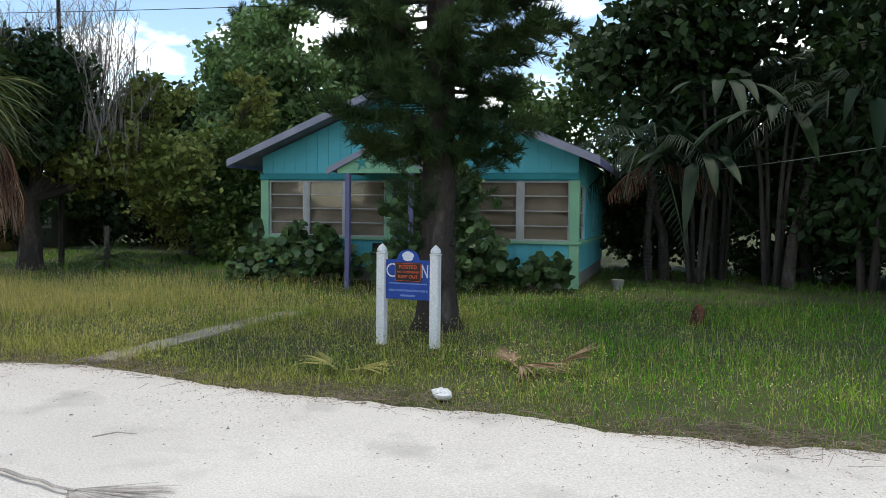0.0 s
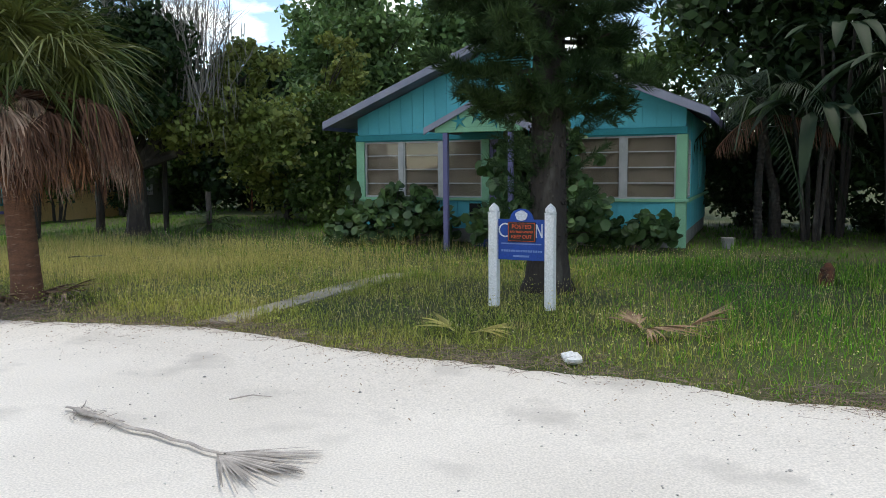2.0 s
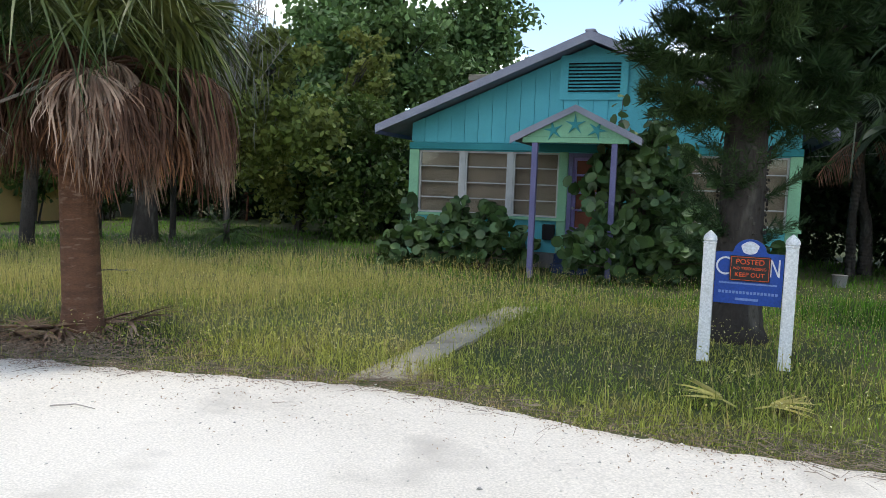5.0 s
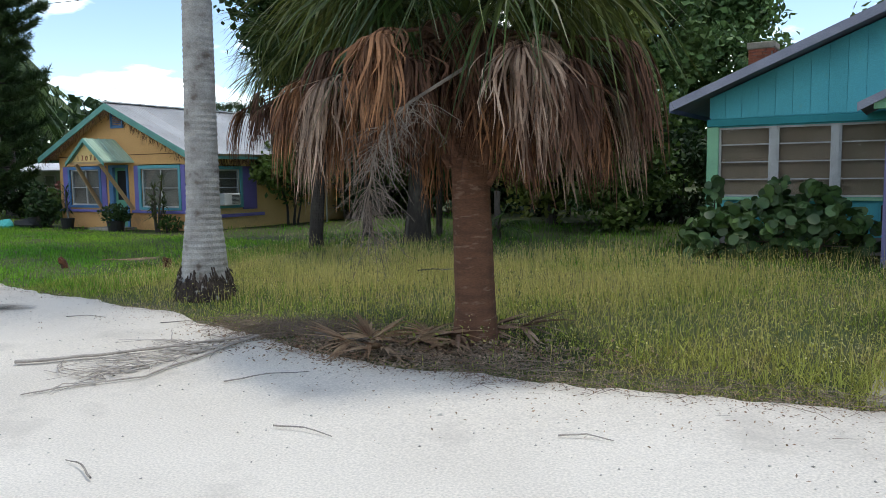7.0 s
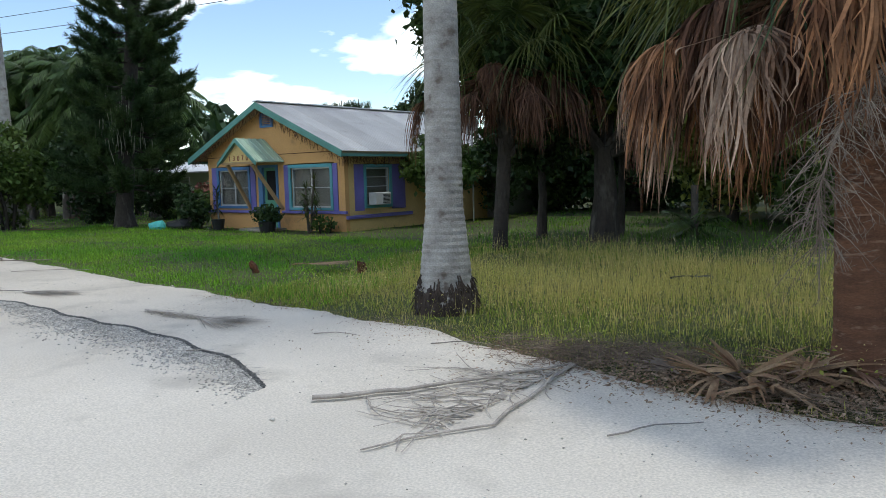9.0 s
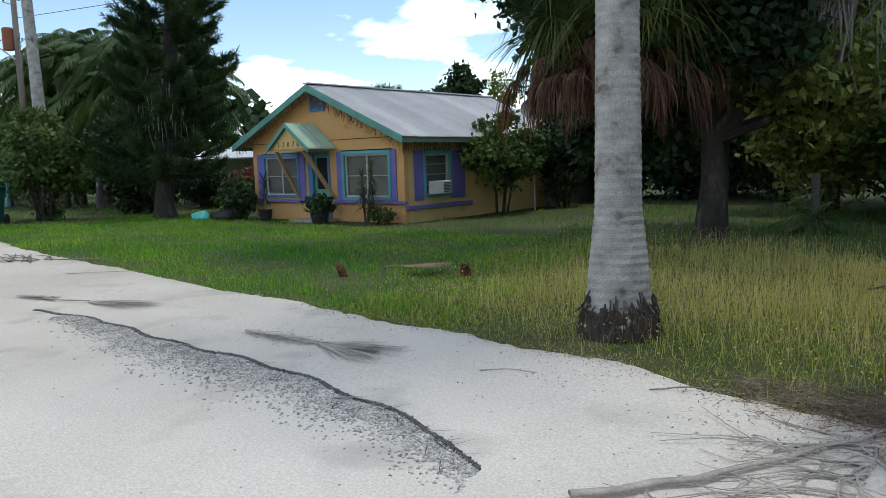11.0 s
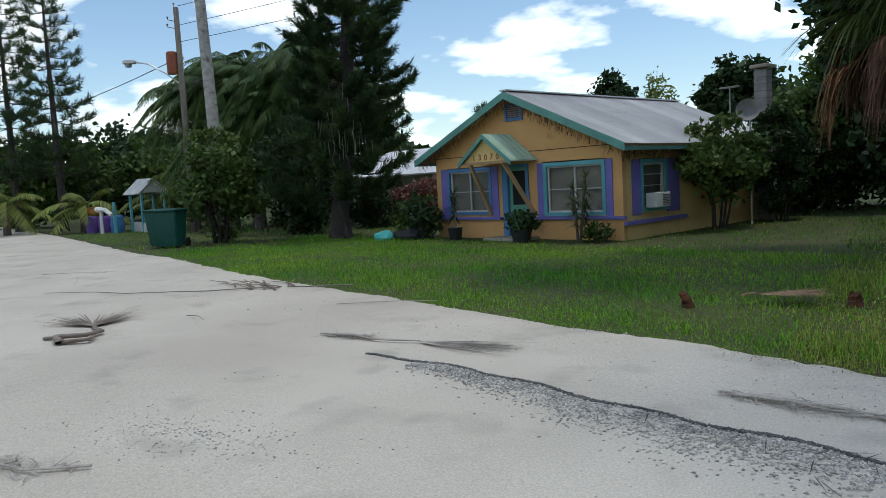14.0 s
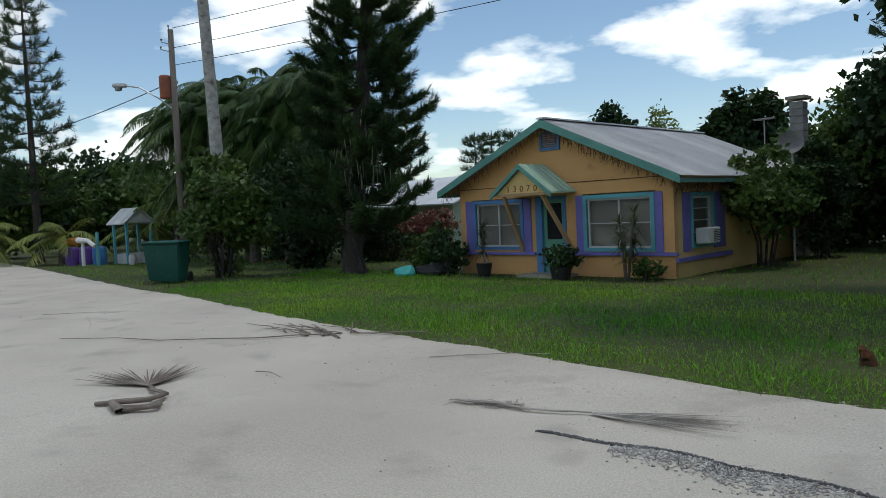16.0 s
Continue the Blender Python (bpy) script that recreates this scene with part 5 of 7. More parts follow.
# Trees and shrubs round and behind the houses
TREES = [
    # name, x, y, blobs, leaves, size, material, label, trunk
    ("tree", -6.2, 27.5, [(0, 0, 3.4, 2.0, 2, 2.6), (0.8, 0, 5.8, 1.7, 1.7, 2.0), (-0.8, 0.3, 5.2, 1.5, 1.6, 1.9), (0.5, 0, 7.8, 1.0, 1.0, 1.3)], 13000, 0.22, LEAF_PINE, "tall dense dark tree behind the teal house", (0.25, 3)),
    ("tree", -2.6, 30.5, [(0, 0, 4.5, 1.9, 2, 3), (0.4, 0, 8.2, 1.3, 1.4, 2.2), (-1.2, 0, 6.6, 1.3, 1.4, 1.8)], 10000, 0.22, LEAF_PINE, "tall dark tree rising over the teal roof", (0.22, 3)),
    ("tree", -8.0, 24.8, [(0, 0, 1.8, 1.9, 1.4, 1.5), (0.9, 0.4, 3.2, 1.3, 1.3, 1.0), (-0.9, 0, 3.0, 1.2, 1.2, 0.9), (1.9, 0, 4.9, 0.7, 0.8, 1.1)], 8000, 0.17, LEAF_YELLOW, "olive-green tree with light open crown", (0.15, 2.2)),
    ("tree", -11.9, 20.2, [(0, 0, 2.6, 1.3, 1.1, 1.2), (-0.7, -0.6, 4.2, 1.5, 1.3, 1.2), (1.4, 0.8, 3.6, 1.2, 1.2, 1.2), (1.6, -1.2, 4.9, 1.5, 1.3, 0.8), (2.4, -1.6, 4.4, 1.2, 1.2, 1.0), (1.4, -2.4, 4.2, 1.1, 0.9, 0.9), (0.7, -2.6, 3.4, 0.9, 0.8, 0.7), (2.2, -2.2, 3.4, 0.9, 0.8, 0.7), (-0.9, -1.8, 5.3, 1.3, 1.2, 1.0), (-1.2, -0.3, 4.9, 1.2, 1.2, 1.0), (-0.9, -1.2, 6.4, 1.3, 1.2, 0.9)], 26000, 0.16, LEAF_DARK, "dark leafy tree crowding the shaded palm", (0.12, 1.8)),
    ("hedge_shrub", -5.9, 22.6, [(0, 0, 1.2, 1.3, 1.2, 1.3), (-0.7, 0.6, 2.4, 1.3, 1.2, 1.3), (0.2, 0.4, 2.9, 1.0, 1.0, 1.0)], 6500, 0.15, LEAF_MID, "dense green shrub beside the teal house wall", (0.07, 0.8)),
    ("hedge_shrub", -8.0, 29.5, [(0, 0, 1.4, 2.0, 1.2, 1.5), (-1.6, 0, 2.6, 1.8, 1.3, 1.8), (0.8, 0, 3.2, 1.5, 1.2, 1.5)], 7000, 0.18, LEAF_DARK, "dark overgrown shrub in deep shade", (0.08, 0.9)),
    ("tree", -11.5, 31.5, [(0, 0, 2.6, 2.6, 2, 2.4), (1, 0, 4.6, 2.0, 2, 1.7), (-1.2, 0, 4.6, 1.9, 1.8, 1.6)], 11000, 0.26, LEAF_DARK, "tall dark tree closing the yard between the houses", (0.25, 3)),
    ("tree", -14.6, 33.0, [(0, 0, 2.0, 1.9, 1.7, 1.6), (0.8, 0, 3.6, 1.7, 1.6, 1.5), (-1.0, 0.3, 3.2, 1.3, 1.4, 1.2)], 9000, 0.2, LEAF_MID, "broad green tree beside the rear wing", (0.2, 2)),
    ("tree", -8.9, 35.5, [(0, 0, 4, 2.8, 2, 3.2), (0.5, 0, 8, 2.2, 2, 2.6)], 9000, 0.3, LEAF_PINE, "tall blue-green tree behind the yard", (0.25, 3)),
    ("shrub", -16.75, 26.0, [(0, 0, 1.6, 0.9, 1.4, 0.75), (-0.3, -0.9, 1.9, 0.7, 0.9, 0.6), (0.4, 1.1, 2.0, 0.7, 1.1, 0.7), (0, 0.2, 2.4, 0.6, 0.9, 0.5)], 5200, 0.15, LEAF_MID, "many-stemmed shrub against the pale side wall", (0.035, 1.2)),
    ("shrub", -15.55, 28.6, [(0, 0, 1.3, 0.7, 0.7, 1.2), (-0.2, -0.3, 2.6, 0.55, 0.6, 0.6), (0.3, 0.4, 2.2, 0.6, 0.7, 0.8)], 3600, 0.13, LEAF_DARK, "vine-like shrub climbing past the block chimney", (0.03, 1.2)),
    ("tree", -27.2, 47.0, [(0, 0, 4.5, 1.8, 1.6, 1.5), (0.6, 0, 6, 1.3, 1.2, 1.2)], 4500, 0.26, LEAF_DARK, "round tree far behind the tin roof", (0.2, 3)),
    ("tree", -19.3, 43.0, [(0, 0, 4.0, 2.0, 1.6, 1.6), (0.5, 0, 5.6, 1.4, 1.3, 1.1), (-0.9, 0, 5.0, 1.0, 1.0, 1.0)], 5500, 0.26, LEAF_DARK, "leafy tree far behind the tin roof", (0.2, 2.6)),
    ("tree", -23.2, 45.0, [(0, 0, 5.0, 0.8, 0.8, 1.6)], 700, 0.18, LEAF_YELLOW, "thin sparse tree far behind the tin roof", (0.07, 4)),
    ("shrub", -31.9, 22.6, [(0, 0, 1.4, 1.3, 1.2, 1.2), (0.3, -0.2, 2.6, 1.1, 1.0, 1.0), (0.9, 0.2, 1.8, 0.9, 0.9, 1.0), (-0.5, 0, 3.4, 0.5, 0.5, 0.7)], 5200, 0.17, LEAF_MID, "leafy shrub round the foot of the leaning palm", (0.06, 1)),
    ("tree", -36.8, 32.0, [(0, 0, 2.4, 2.8, 1.6, 2.2), (1.8, -0.6, 4.0, 2.0, 1.5, 2.0), (-1.8, 0, 4.2, 1.9, 1.5, 1.8), (-3.6, 0.2, 2.6, 1.6, 1.4, 2.0)], 11000, 0.24, LEAF_DARK, "dark undergrowth below the palm clump", (0.14, 1.6)),
    ("tree", -31.6, 26.6, [(0, 0, 1.6, 1.4, 1.2, 1.5), (-0.9, 0.2, 2.9, 1.3, 1.1, 1.3)], 6000, 0.18, LEAF_DARK, "dark shrub under the layered conifer", (0.08, 0.9)),
    ("shrub", -30.2, 31.5, [(0, 0, 0.8, 1.3, 0.9, 0.8), (0.9, 0, 1.1, 0.9, 0.8, 0.7)], 2600, 0.15, LEAF_RED, "pink-red leaved shrub by the pale house", (0.05, 0.5)),
    ("shrub", -30.2, 29.4, [(0, 0, 0.7, 1.2, 0.8, 0.7), (-1.0, 0, 1.0, 0.9, 0.8, 0.9)], 2600, 0.15, LEAF_DARK, "low dark shrub before the pale house", (0.05, 0.5)),
    ("shrub", -26.6, 26.0, [(0, 0, 0.5, 0.6, 0.6, 0.5), (0.3, 0.2, 0.9, 0.4, 0.4, 0.45)], 1500, 0.14, LEAF_MID, "green shrub beside the orange house", (0.05, 0.8)),
    ("tree", -52.0, 39.0, [(0, 0, 2.4, 4, 2, 2.2), (3, 0, 3.4, 3, 2, 2), (-3.4, 0, 3.6, 3, 2, 2)], 9000, 0.34, LEAF_MID, "rounded green trees beyond the yard", (0.2, 1.8)),
    ("tree", -64.0, 34.0, [(0, 0, 3, 4, 3, 2.6), (3.5, 2, 4, 3, 2, 2.2)], 6500, 0.4, LEAF_MID, "rounded green trees down the lane", (0.2, 1.8)),
    ("tree", -66.0, 44.0, [(0, 0, 4, 5, 3, 3.2), (5, 0, 4.4, 3.5, 2.5, 2.6)], 6500, 0.45, LEAF_DARK, "dark woods edge down the lane", (0.25, 2)),
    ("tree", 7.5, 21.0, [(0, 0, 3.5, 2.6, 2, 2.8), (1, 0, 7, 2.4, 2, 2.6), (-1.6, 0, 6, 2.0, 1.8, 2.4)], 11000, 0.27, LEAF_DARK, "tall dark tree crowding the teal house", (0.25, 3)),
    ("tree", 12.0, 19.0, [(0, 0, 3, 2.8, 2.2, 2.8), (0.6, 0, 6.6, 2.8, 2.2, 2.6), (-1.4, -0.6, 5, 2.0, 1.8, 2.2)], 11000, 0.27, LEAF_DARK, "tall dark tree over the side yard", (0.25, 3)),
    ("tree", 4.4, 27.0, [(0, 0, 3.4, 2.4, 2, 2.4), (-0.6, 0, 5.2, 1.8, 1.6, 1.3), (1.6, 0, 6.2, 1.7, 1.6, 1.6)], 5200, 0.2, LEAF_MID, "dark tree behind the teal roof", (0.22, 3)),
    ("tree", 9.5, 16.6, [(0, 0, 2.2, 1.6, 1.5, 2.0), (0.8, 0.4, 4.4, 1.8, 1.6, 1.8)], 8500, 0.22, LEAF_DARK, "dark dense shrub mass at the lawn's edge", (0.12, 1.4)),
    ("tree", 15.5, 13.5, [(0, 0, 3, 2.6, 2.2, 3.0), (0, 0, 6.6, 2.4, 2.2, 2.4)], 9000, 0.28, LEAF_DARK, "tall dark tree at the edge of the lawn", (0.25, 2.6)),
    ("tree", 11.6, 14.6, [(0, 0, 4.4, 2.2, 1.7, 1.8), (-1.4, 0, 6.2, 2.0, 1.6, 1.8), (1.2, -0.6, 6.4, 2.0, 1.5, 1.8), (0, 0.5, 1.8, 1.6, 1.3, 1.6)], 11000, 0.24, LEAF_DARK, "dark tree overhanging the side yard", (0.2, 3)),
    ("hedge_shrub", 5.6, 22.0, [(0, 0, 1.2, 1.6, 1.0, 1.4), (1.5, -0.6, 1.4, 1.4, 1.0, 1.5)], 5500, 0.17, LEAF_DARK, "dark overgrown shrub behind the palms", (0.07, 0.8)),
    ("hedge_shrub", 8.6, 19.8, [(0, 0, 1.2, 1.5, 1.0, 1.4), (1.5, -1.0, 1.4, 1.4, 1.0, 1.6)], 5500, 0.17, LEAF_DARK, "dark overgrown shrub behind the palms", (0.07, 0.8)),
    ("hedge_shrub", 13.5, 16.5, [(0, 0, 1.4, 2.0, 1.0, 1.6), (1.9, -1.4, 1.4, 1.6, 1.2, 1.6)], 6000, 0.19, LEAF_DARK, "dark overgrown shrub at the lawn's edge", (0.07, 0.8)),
    ("hedge_shrub", -11.8, 34.5, [(0, 0, 1.4, 2.6, 1.0, 1.5), (-3, 0.2, 1.4, 2.2, 1.0, 1.5), (3, 0, 1.4, 2.2, 1.0, 1.5)], 8000, 0.2, LEAF_DARK, "dark hedge closing the far yard", (0.08, 0.8)),
    ("hedge_shrub", -4.4, 25.5, [(0, 0, 1.4, 1.6, 1.0, 1.6), (-1.6, 1.2, 1.8, 1.6, 1.2, 1.8)], 6500, 0.17, LEAF_DARK, "dark overgrown shrub behind the chimney", (0.07, 0.8)),
    ("hedge_shrub", -23.0, 40.0, [(0, 0, 1.4, 3.2, 1.0, 1.5), (-3.5, 0.2, 1.5, 2.4, 1.0, 1.6), (3.5, 0, 1.5, 2.4, 1.0, 1.6)], 7000, 0.24, LEAF_MID, "green hedge behind the orange house", (0.08, 0.8)),
    ("hedge_shrub", -31.5, 43.0, [(0, 0, 1.8, 2.6, 1.0, 1.9), (3, -0.8, 2.2, 2.2, 1.2, 2.2)], 6000, 0.24, LEAF_MID, "green shrubs behind the pale house", (0.08, 0.8)),
    # Out-of-view crown added to cast shade over the side lawn
    ("tree", 10.2, 13.4, [(0, 0, 8.0, 2.6, 2.2, 2.2), (-2.6, -1.0, 8.8, 2.4, 2.0, 1.6), (-4.6, -0.6, 9.6, 2.0, 1.8, 1.2), (0.4, -2.6, 8.4, 2.4, 1.8, 1.6), (-1.8, -3.2, 9.4, 2.2, 1.6, 1.2), (-4.4, -3.0, 9.8, 2.0, 1.6, 1.0)], 24000, 0.55, LEAF_DARK, "unseen tall tree added to shade the side lawn", (0.3, 5.5)),
    # Thin trunk with a crown kept out of view, added to shade the yard
    ("tree", -10.2, 20.6, [(1.0, -0.2, 10.2, 2.6, 2.2, 0.8), (-2.2, -0.6, 10.4, 2.4, 2.0, 0.8), (3.8, -0.4, 10.3, 2.2, 2.0, 0.8), (0, -3.0, 10.6, 2.6, 2.0, 0.8), (-3.6, -2.8, 10.6, 2.2, 1.8, 0.8), (3.0, -3.0, 10.6, 2.2, 1.8, 0.8)], 27000, 0.5, LEAF_DARK, "thin tree with unseen crown added to shade the yard", (0.075, 8.6)),
    ("tree", -39.5, 33.8, [(0, 0, 4.6, 3.0, 1.5, 2.2), (3.6, 0, 4.8, 2.4, 1.4, 2.2), (-3.4, 0, 4.2, 2.2, 1.4, 2.0)], 9000, 0.26, LEAF_DARK, "dark trees filling the back of the palm clump", (0.18, 2.4)),
    ("tree", 4.2, 45.0, [(0, 0, 5, 3, 2, 2.6), (1.5, 0, 7.4, 2.2, 2, 1.8)], 2600, 0.36, LEAF_MID, "leafy tree far behind the teal house", (0.25, 3.4)),
]
for name, x, y, blobs, n, size, mat, label, trunk in TREES:
    broadleaf(name, x, y, float(ground_z(x, y)), blobs, int(n * 1.24), size * 0.765, mat, label, "shrub" if "shrub" in name else "tree", trunk, clumps=max(50, n // 70), stems=5 if name == "shrub" else 1, spread=0.19)

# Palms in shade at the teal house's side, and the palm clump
# Their deep shade is put into the colour: darkened leaves and dark bark
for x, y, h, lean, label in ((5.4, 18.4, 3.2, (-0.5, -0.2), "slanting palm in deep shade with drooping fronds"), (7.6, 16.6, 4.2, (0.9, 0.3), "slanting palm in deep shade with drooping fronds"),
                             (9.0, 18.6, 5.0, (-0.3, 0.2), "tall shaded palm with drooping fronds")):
    feather_palm("palm", x, y, 0, h, 0.11, lean, 17, 2.3, LEAF_SHADED, label, 1.2, 30, 0.5, BARK_DARK, group="shaded palms", droop=(1.2, 2.6))
t = thing("palm", pose(4.9, 18.0, 0), "stunted palm with one drooping brown frond", "palm tree", "shaded palms")
bm = ringed_trunk([(0, 0, -0.1), (0, 0.1, 1.2), (0.1, 0.1, 2.8)], [0.1, 0.08, 0.07])
part("trunk", bm, BARK_DARK, t)
for out, mat in (((-0.75, -0.5, 0.0), FAN_DEAD), ((0.7, -0.4, 0.1), FAN_DEAD), ((0.3, 0.5, 0.9), FROND), ((-0.4, 0.4, 0.8), FROND), ((0.1, -0.5, 0.9), FROND)):
    v, f = feather_frond((0.1, 0.1, 2.75), out, 1.5, 30, 0.75, 0.45, 0.035, 0.9)
    cloud_mesh("frond", v, f, mat, t)
for x, y, h in ((-37.5, 30.4, 6.6), (-35.2, 30.8, 7.4), (-33.6, 31.4, 6.6), (-39.3, 31.8, 7.2), (-36.2, 33.2, 8.2), (-39.6, 29.9, 6.4), (-41.2, 31.4, 6.8), (-38.4, 32.8, 7.8), (-36.8, 29.4, 4.6), (-38.8, 29.2, 4.2), (-34.6, 29.8, 5.0), (-35.6, 30.2, 6.0), (-41.8, 30.4, 6.2), (-43.6, 31.6, 6.6), (-32.6, 30.6, 5.6), (-40.4, 33.4, 7.4), (-42.4, 33.0, 8.0), (-44.6, 33.6, 7.6), (-41.0, 32.2, 7.8), (-46.0, 34.0, 7.0)):
    feather_palm("queen_palm", x, y, -0.1, h + 0.1, 0.13, (rng.uniform(-0.4, 0.4), 0.2), 26, 2.7, FROND, "dark feathery palm in a dense clump", 1.2, 46, 0.65, BARK, group="palm clump", droop=(1.2, 2.8), blade=0.055)
for x, y, h in ((-45.5, 31.5, 1.6), (-48.5, 28.9, 1.4), (-42.8, 31.2, 2.6), (-52.5, 27.2, 1.8)):
    feather_palm("young_palm", x, y, -0.1, h, 0.14, (0.1, 0.1), 13, 2.6, LEAF_YELLOW, "young yellow-green palm with arching fronds", 1.3, 28, 0.6, BARK, group="young palms", droop=(0.9, 2.0), blade=0.09)
feather_palm("pygmy_palm", -8.6, 19.7, 0, 0.25, 0.07, (0, 0), 13, 0.95, FROND, "small bushy palm in the grass", 1.0, 20, 0.26, BARK, droop=(0.5, 1.2))


# Tall paddle-leaved plant
def paddle(origin, out, L, w, droop):
    o, out = np.asarray(origin, float), unit(np.asarray(out, float))
    side = unit(np.cross(out, [0, 0, 1.0]))
    s = np.linspace(0, 1, 9)
    mid = o + out * (L * s)[:, None]
    mid[:, 2] -= droop * s**2
    wid = w * np.sin(np.clip(s * 0.92 + 0.08, 0, 1) * math.pi) ** 0.6 * (s > 0.3)
    v = np.stack([mid - side * wid[:, None] / 2 + [0, 0, 0.05], mid, mid + side * wid[:, None] / 2 + [0, 0, 0.05]], 1).reshape(-1, 3)
    f = [[3 * k + j, 3 * k + j + 1, 3 * k + j + 4, 3 * k + j + 3] for k in range(8) for j in (0, 1)]
    return v, np.array(f)


# Leaf and stem colours carry the shade these plants stand in
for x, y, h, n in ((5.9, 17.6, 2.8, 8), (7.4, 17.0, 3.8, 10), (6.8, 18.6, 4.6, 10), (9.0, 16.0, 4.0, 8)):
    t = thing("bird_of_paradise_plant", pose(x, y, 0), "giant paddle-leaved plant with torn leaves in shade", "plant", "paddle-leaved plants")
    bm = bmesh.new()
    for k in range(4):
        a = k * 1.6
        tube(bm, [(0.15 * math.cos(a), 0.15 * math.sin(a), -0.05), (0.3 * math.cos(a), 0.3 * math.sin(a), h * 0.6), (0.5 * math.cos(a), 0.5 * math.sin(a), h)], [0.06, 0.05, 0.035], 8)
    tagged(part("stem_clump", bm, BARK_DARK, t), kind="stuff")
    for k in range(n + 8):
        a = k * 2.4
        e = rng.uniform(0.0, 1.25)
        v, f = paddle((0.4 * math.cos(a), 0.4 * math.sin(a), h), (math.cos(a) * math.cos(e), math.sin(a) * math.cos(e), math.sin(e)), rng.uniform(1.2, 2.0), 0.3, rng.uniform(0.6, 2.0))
        cloud_mesh("leaf", v, f, LEAF_SHADED, t, smooth=True)


# Sea grape bushes with large round leaves
def sea_grape(x, y, blobs, n, label, shoots=()):
    t = thing("sea_grape_bush", pose(x, y, 0, 0, 0, -17.5), label, "bush", "sea grape bushes")
    bm = bmesh.new()
    for b in blobs:
        for _ in range(5):
            e = Vector([b[k] + random.uniform(-0.6, 0.6) * b[3 + k] for k in range(3)])
            tube(bm, [(random.uniform(-0.3, 0.3) + b[0] * 0.5, b[1] * 0.5, -0.03), (b[0] * 0.8, b[1] * 0.8, b[2] * 0.5), e], [0.022, 0.016, 0.007], 5)
    for sx, sy, z0, z1 in shoots:
        tube(bm, [(sx * 0.7, sy, z0 * 0.5), (sx, sy, z0), (sx + 0.03, sy, z1)], [0.02, 0.014, 0.006], 5)
    tagged(part("stem_work", bm, BARK, t), kind="stuff")
    p = crown_points(blobs, n, max(20, n // 12), 0.13, 0.55)
    q = []
    for sx, sy, z0, z1 in shoots:
        for k in range(16):
            a = k * 2.2
            q.append((sx + 0.1 * math.cos(a), sy + 0.1 * math.sin(a), z0 + (z1 - z0) * k / 15))
    if q:
        p = np.concatenate([p, np.array(q)])
    p[:, 2] = np.maximum(p[:, 2], 0.05)
    m = len(p)
    r = rng.uniform(0.06, 0.12, m)
    nrm = unit(rng.normal(size=(m, 3)) + [0, -0.7, 0.55])
    a = unit(np.cross(nrm, rng.normal(size=(m, 3))))
    b = np.cross(nrm, a)
    ang = np.arange(8) * math.tau / 8
    rim = p[:, None] + (a[:, None] * np.cos(ang)[:, None] + b[:, None] * np.sin(ang)[:, None]) * r[:, None, None]
    rim += nrm[:, None] * (0.22 * r[:, None] * np.abs(np.sin(ang)))[..., None]
    v = np.concatenate([p[:, None], rim], 1).reshape(-1, 3)
    tri = np.array([[0, 1 + k, 1 + (k + 1) % 8] for k in range(8)])
    f = (np.arange(m)[:, None, None] * 9 + tri).reshape(-1, 3)
    cloud_mesh("leaves", v, f, GRAPE, t, smooth=True)
    return t


def front_of_a(u, out):
    p = HOUSE_A @ Vector((u, -out, 0))
    return p.x, p.y


sea_grape(*front_of_a(1.2, 0.9), [(0, 0, 0.5, 1.25, 0.6, 0.5), (-0.6, -0.3, 0.4, 0.8, 0.5, 0.45), (0.4, 0.1, 0.9, 0.8, 0.4, 0.38), (1.1, -0.2, 0.45, 0.7, 0.5, 0.45)], 1500, "low sea grape bush under the windows",
          ((-0.9, 0.1, 0.7, 1.3), (0.2, 0.1, 0.9, 1.35)))
sea_grape(*front_of_a(4.7, 1.25), [(0, 0, 0.6, 1.0, 0.65, 0.6), (-0.1, -0.1, 1.4, 0.85, 0.55, 0.75), (0.15, 0.0, 2.1, 0.75, 0.45, 0.6), (0.8, -0.2, 0.7, 0.8, 0.5, 0.6), (-0.5, -0.6, 0.5, 0.7, 0.5, 0.5), (0.6, 0, 1.7, 0.6, 0.4, 0.6)], 3000, "tall sea grape bush half hiding the front door",
          ((-0.35, 0, 2.0, 3.2), (0.2, 0, 2.2, 2.95), (0.45, 0.1, 2.3, 3.1), (-0.55, 0.1, 1.9, 2.5)))
sea_grape(*front_of_a(6.5, 0.7), [(0, 0, 0.35, 0.9, 0.45, 0.35), (0.4, 0, 0.45, 0.5, 0.4, 0.35), (-0.6, 0, 0.55, 0.5, 0.4, 0.4)], 620, "low sea grape bush at the house corner")


# Utility pole, street lamp, wires
def wire(name, pts, r, mat, label, sag=0.0, n=24):
    a, b = Vector(pts[0]), Vector(pts[1])
    line = [a.lerp(b, k / n) - Vector((0, 0, sag * 4 * (k / n) * (1 - k / n))) for k in range(n + 1)]
    bm = bmesh.new()
    tube(bm, line, [r] * (n + 1), 5)
    ob = part(name, bm, mat)
    return tagged(ob, label, "cable", "overhead wires")


POLE = Vector((-39.2, 27.9, -0.15))
pole = thing("utility_pole", Matrix.Translation(POLE), "weathered wooden utility pole with rusty transformer and lamp arm", "utility pole")
bm = bmesh.new()
tube(bm, [(0, 0, -0.2), (0, 0, 4), (0, 0, 9.75)], [0.16, 0.14, 0.11], 12)
part("shaft", bm, WOOD_POLE, pole, smooth=True)
bm = bmesh.new()
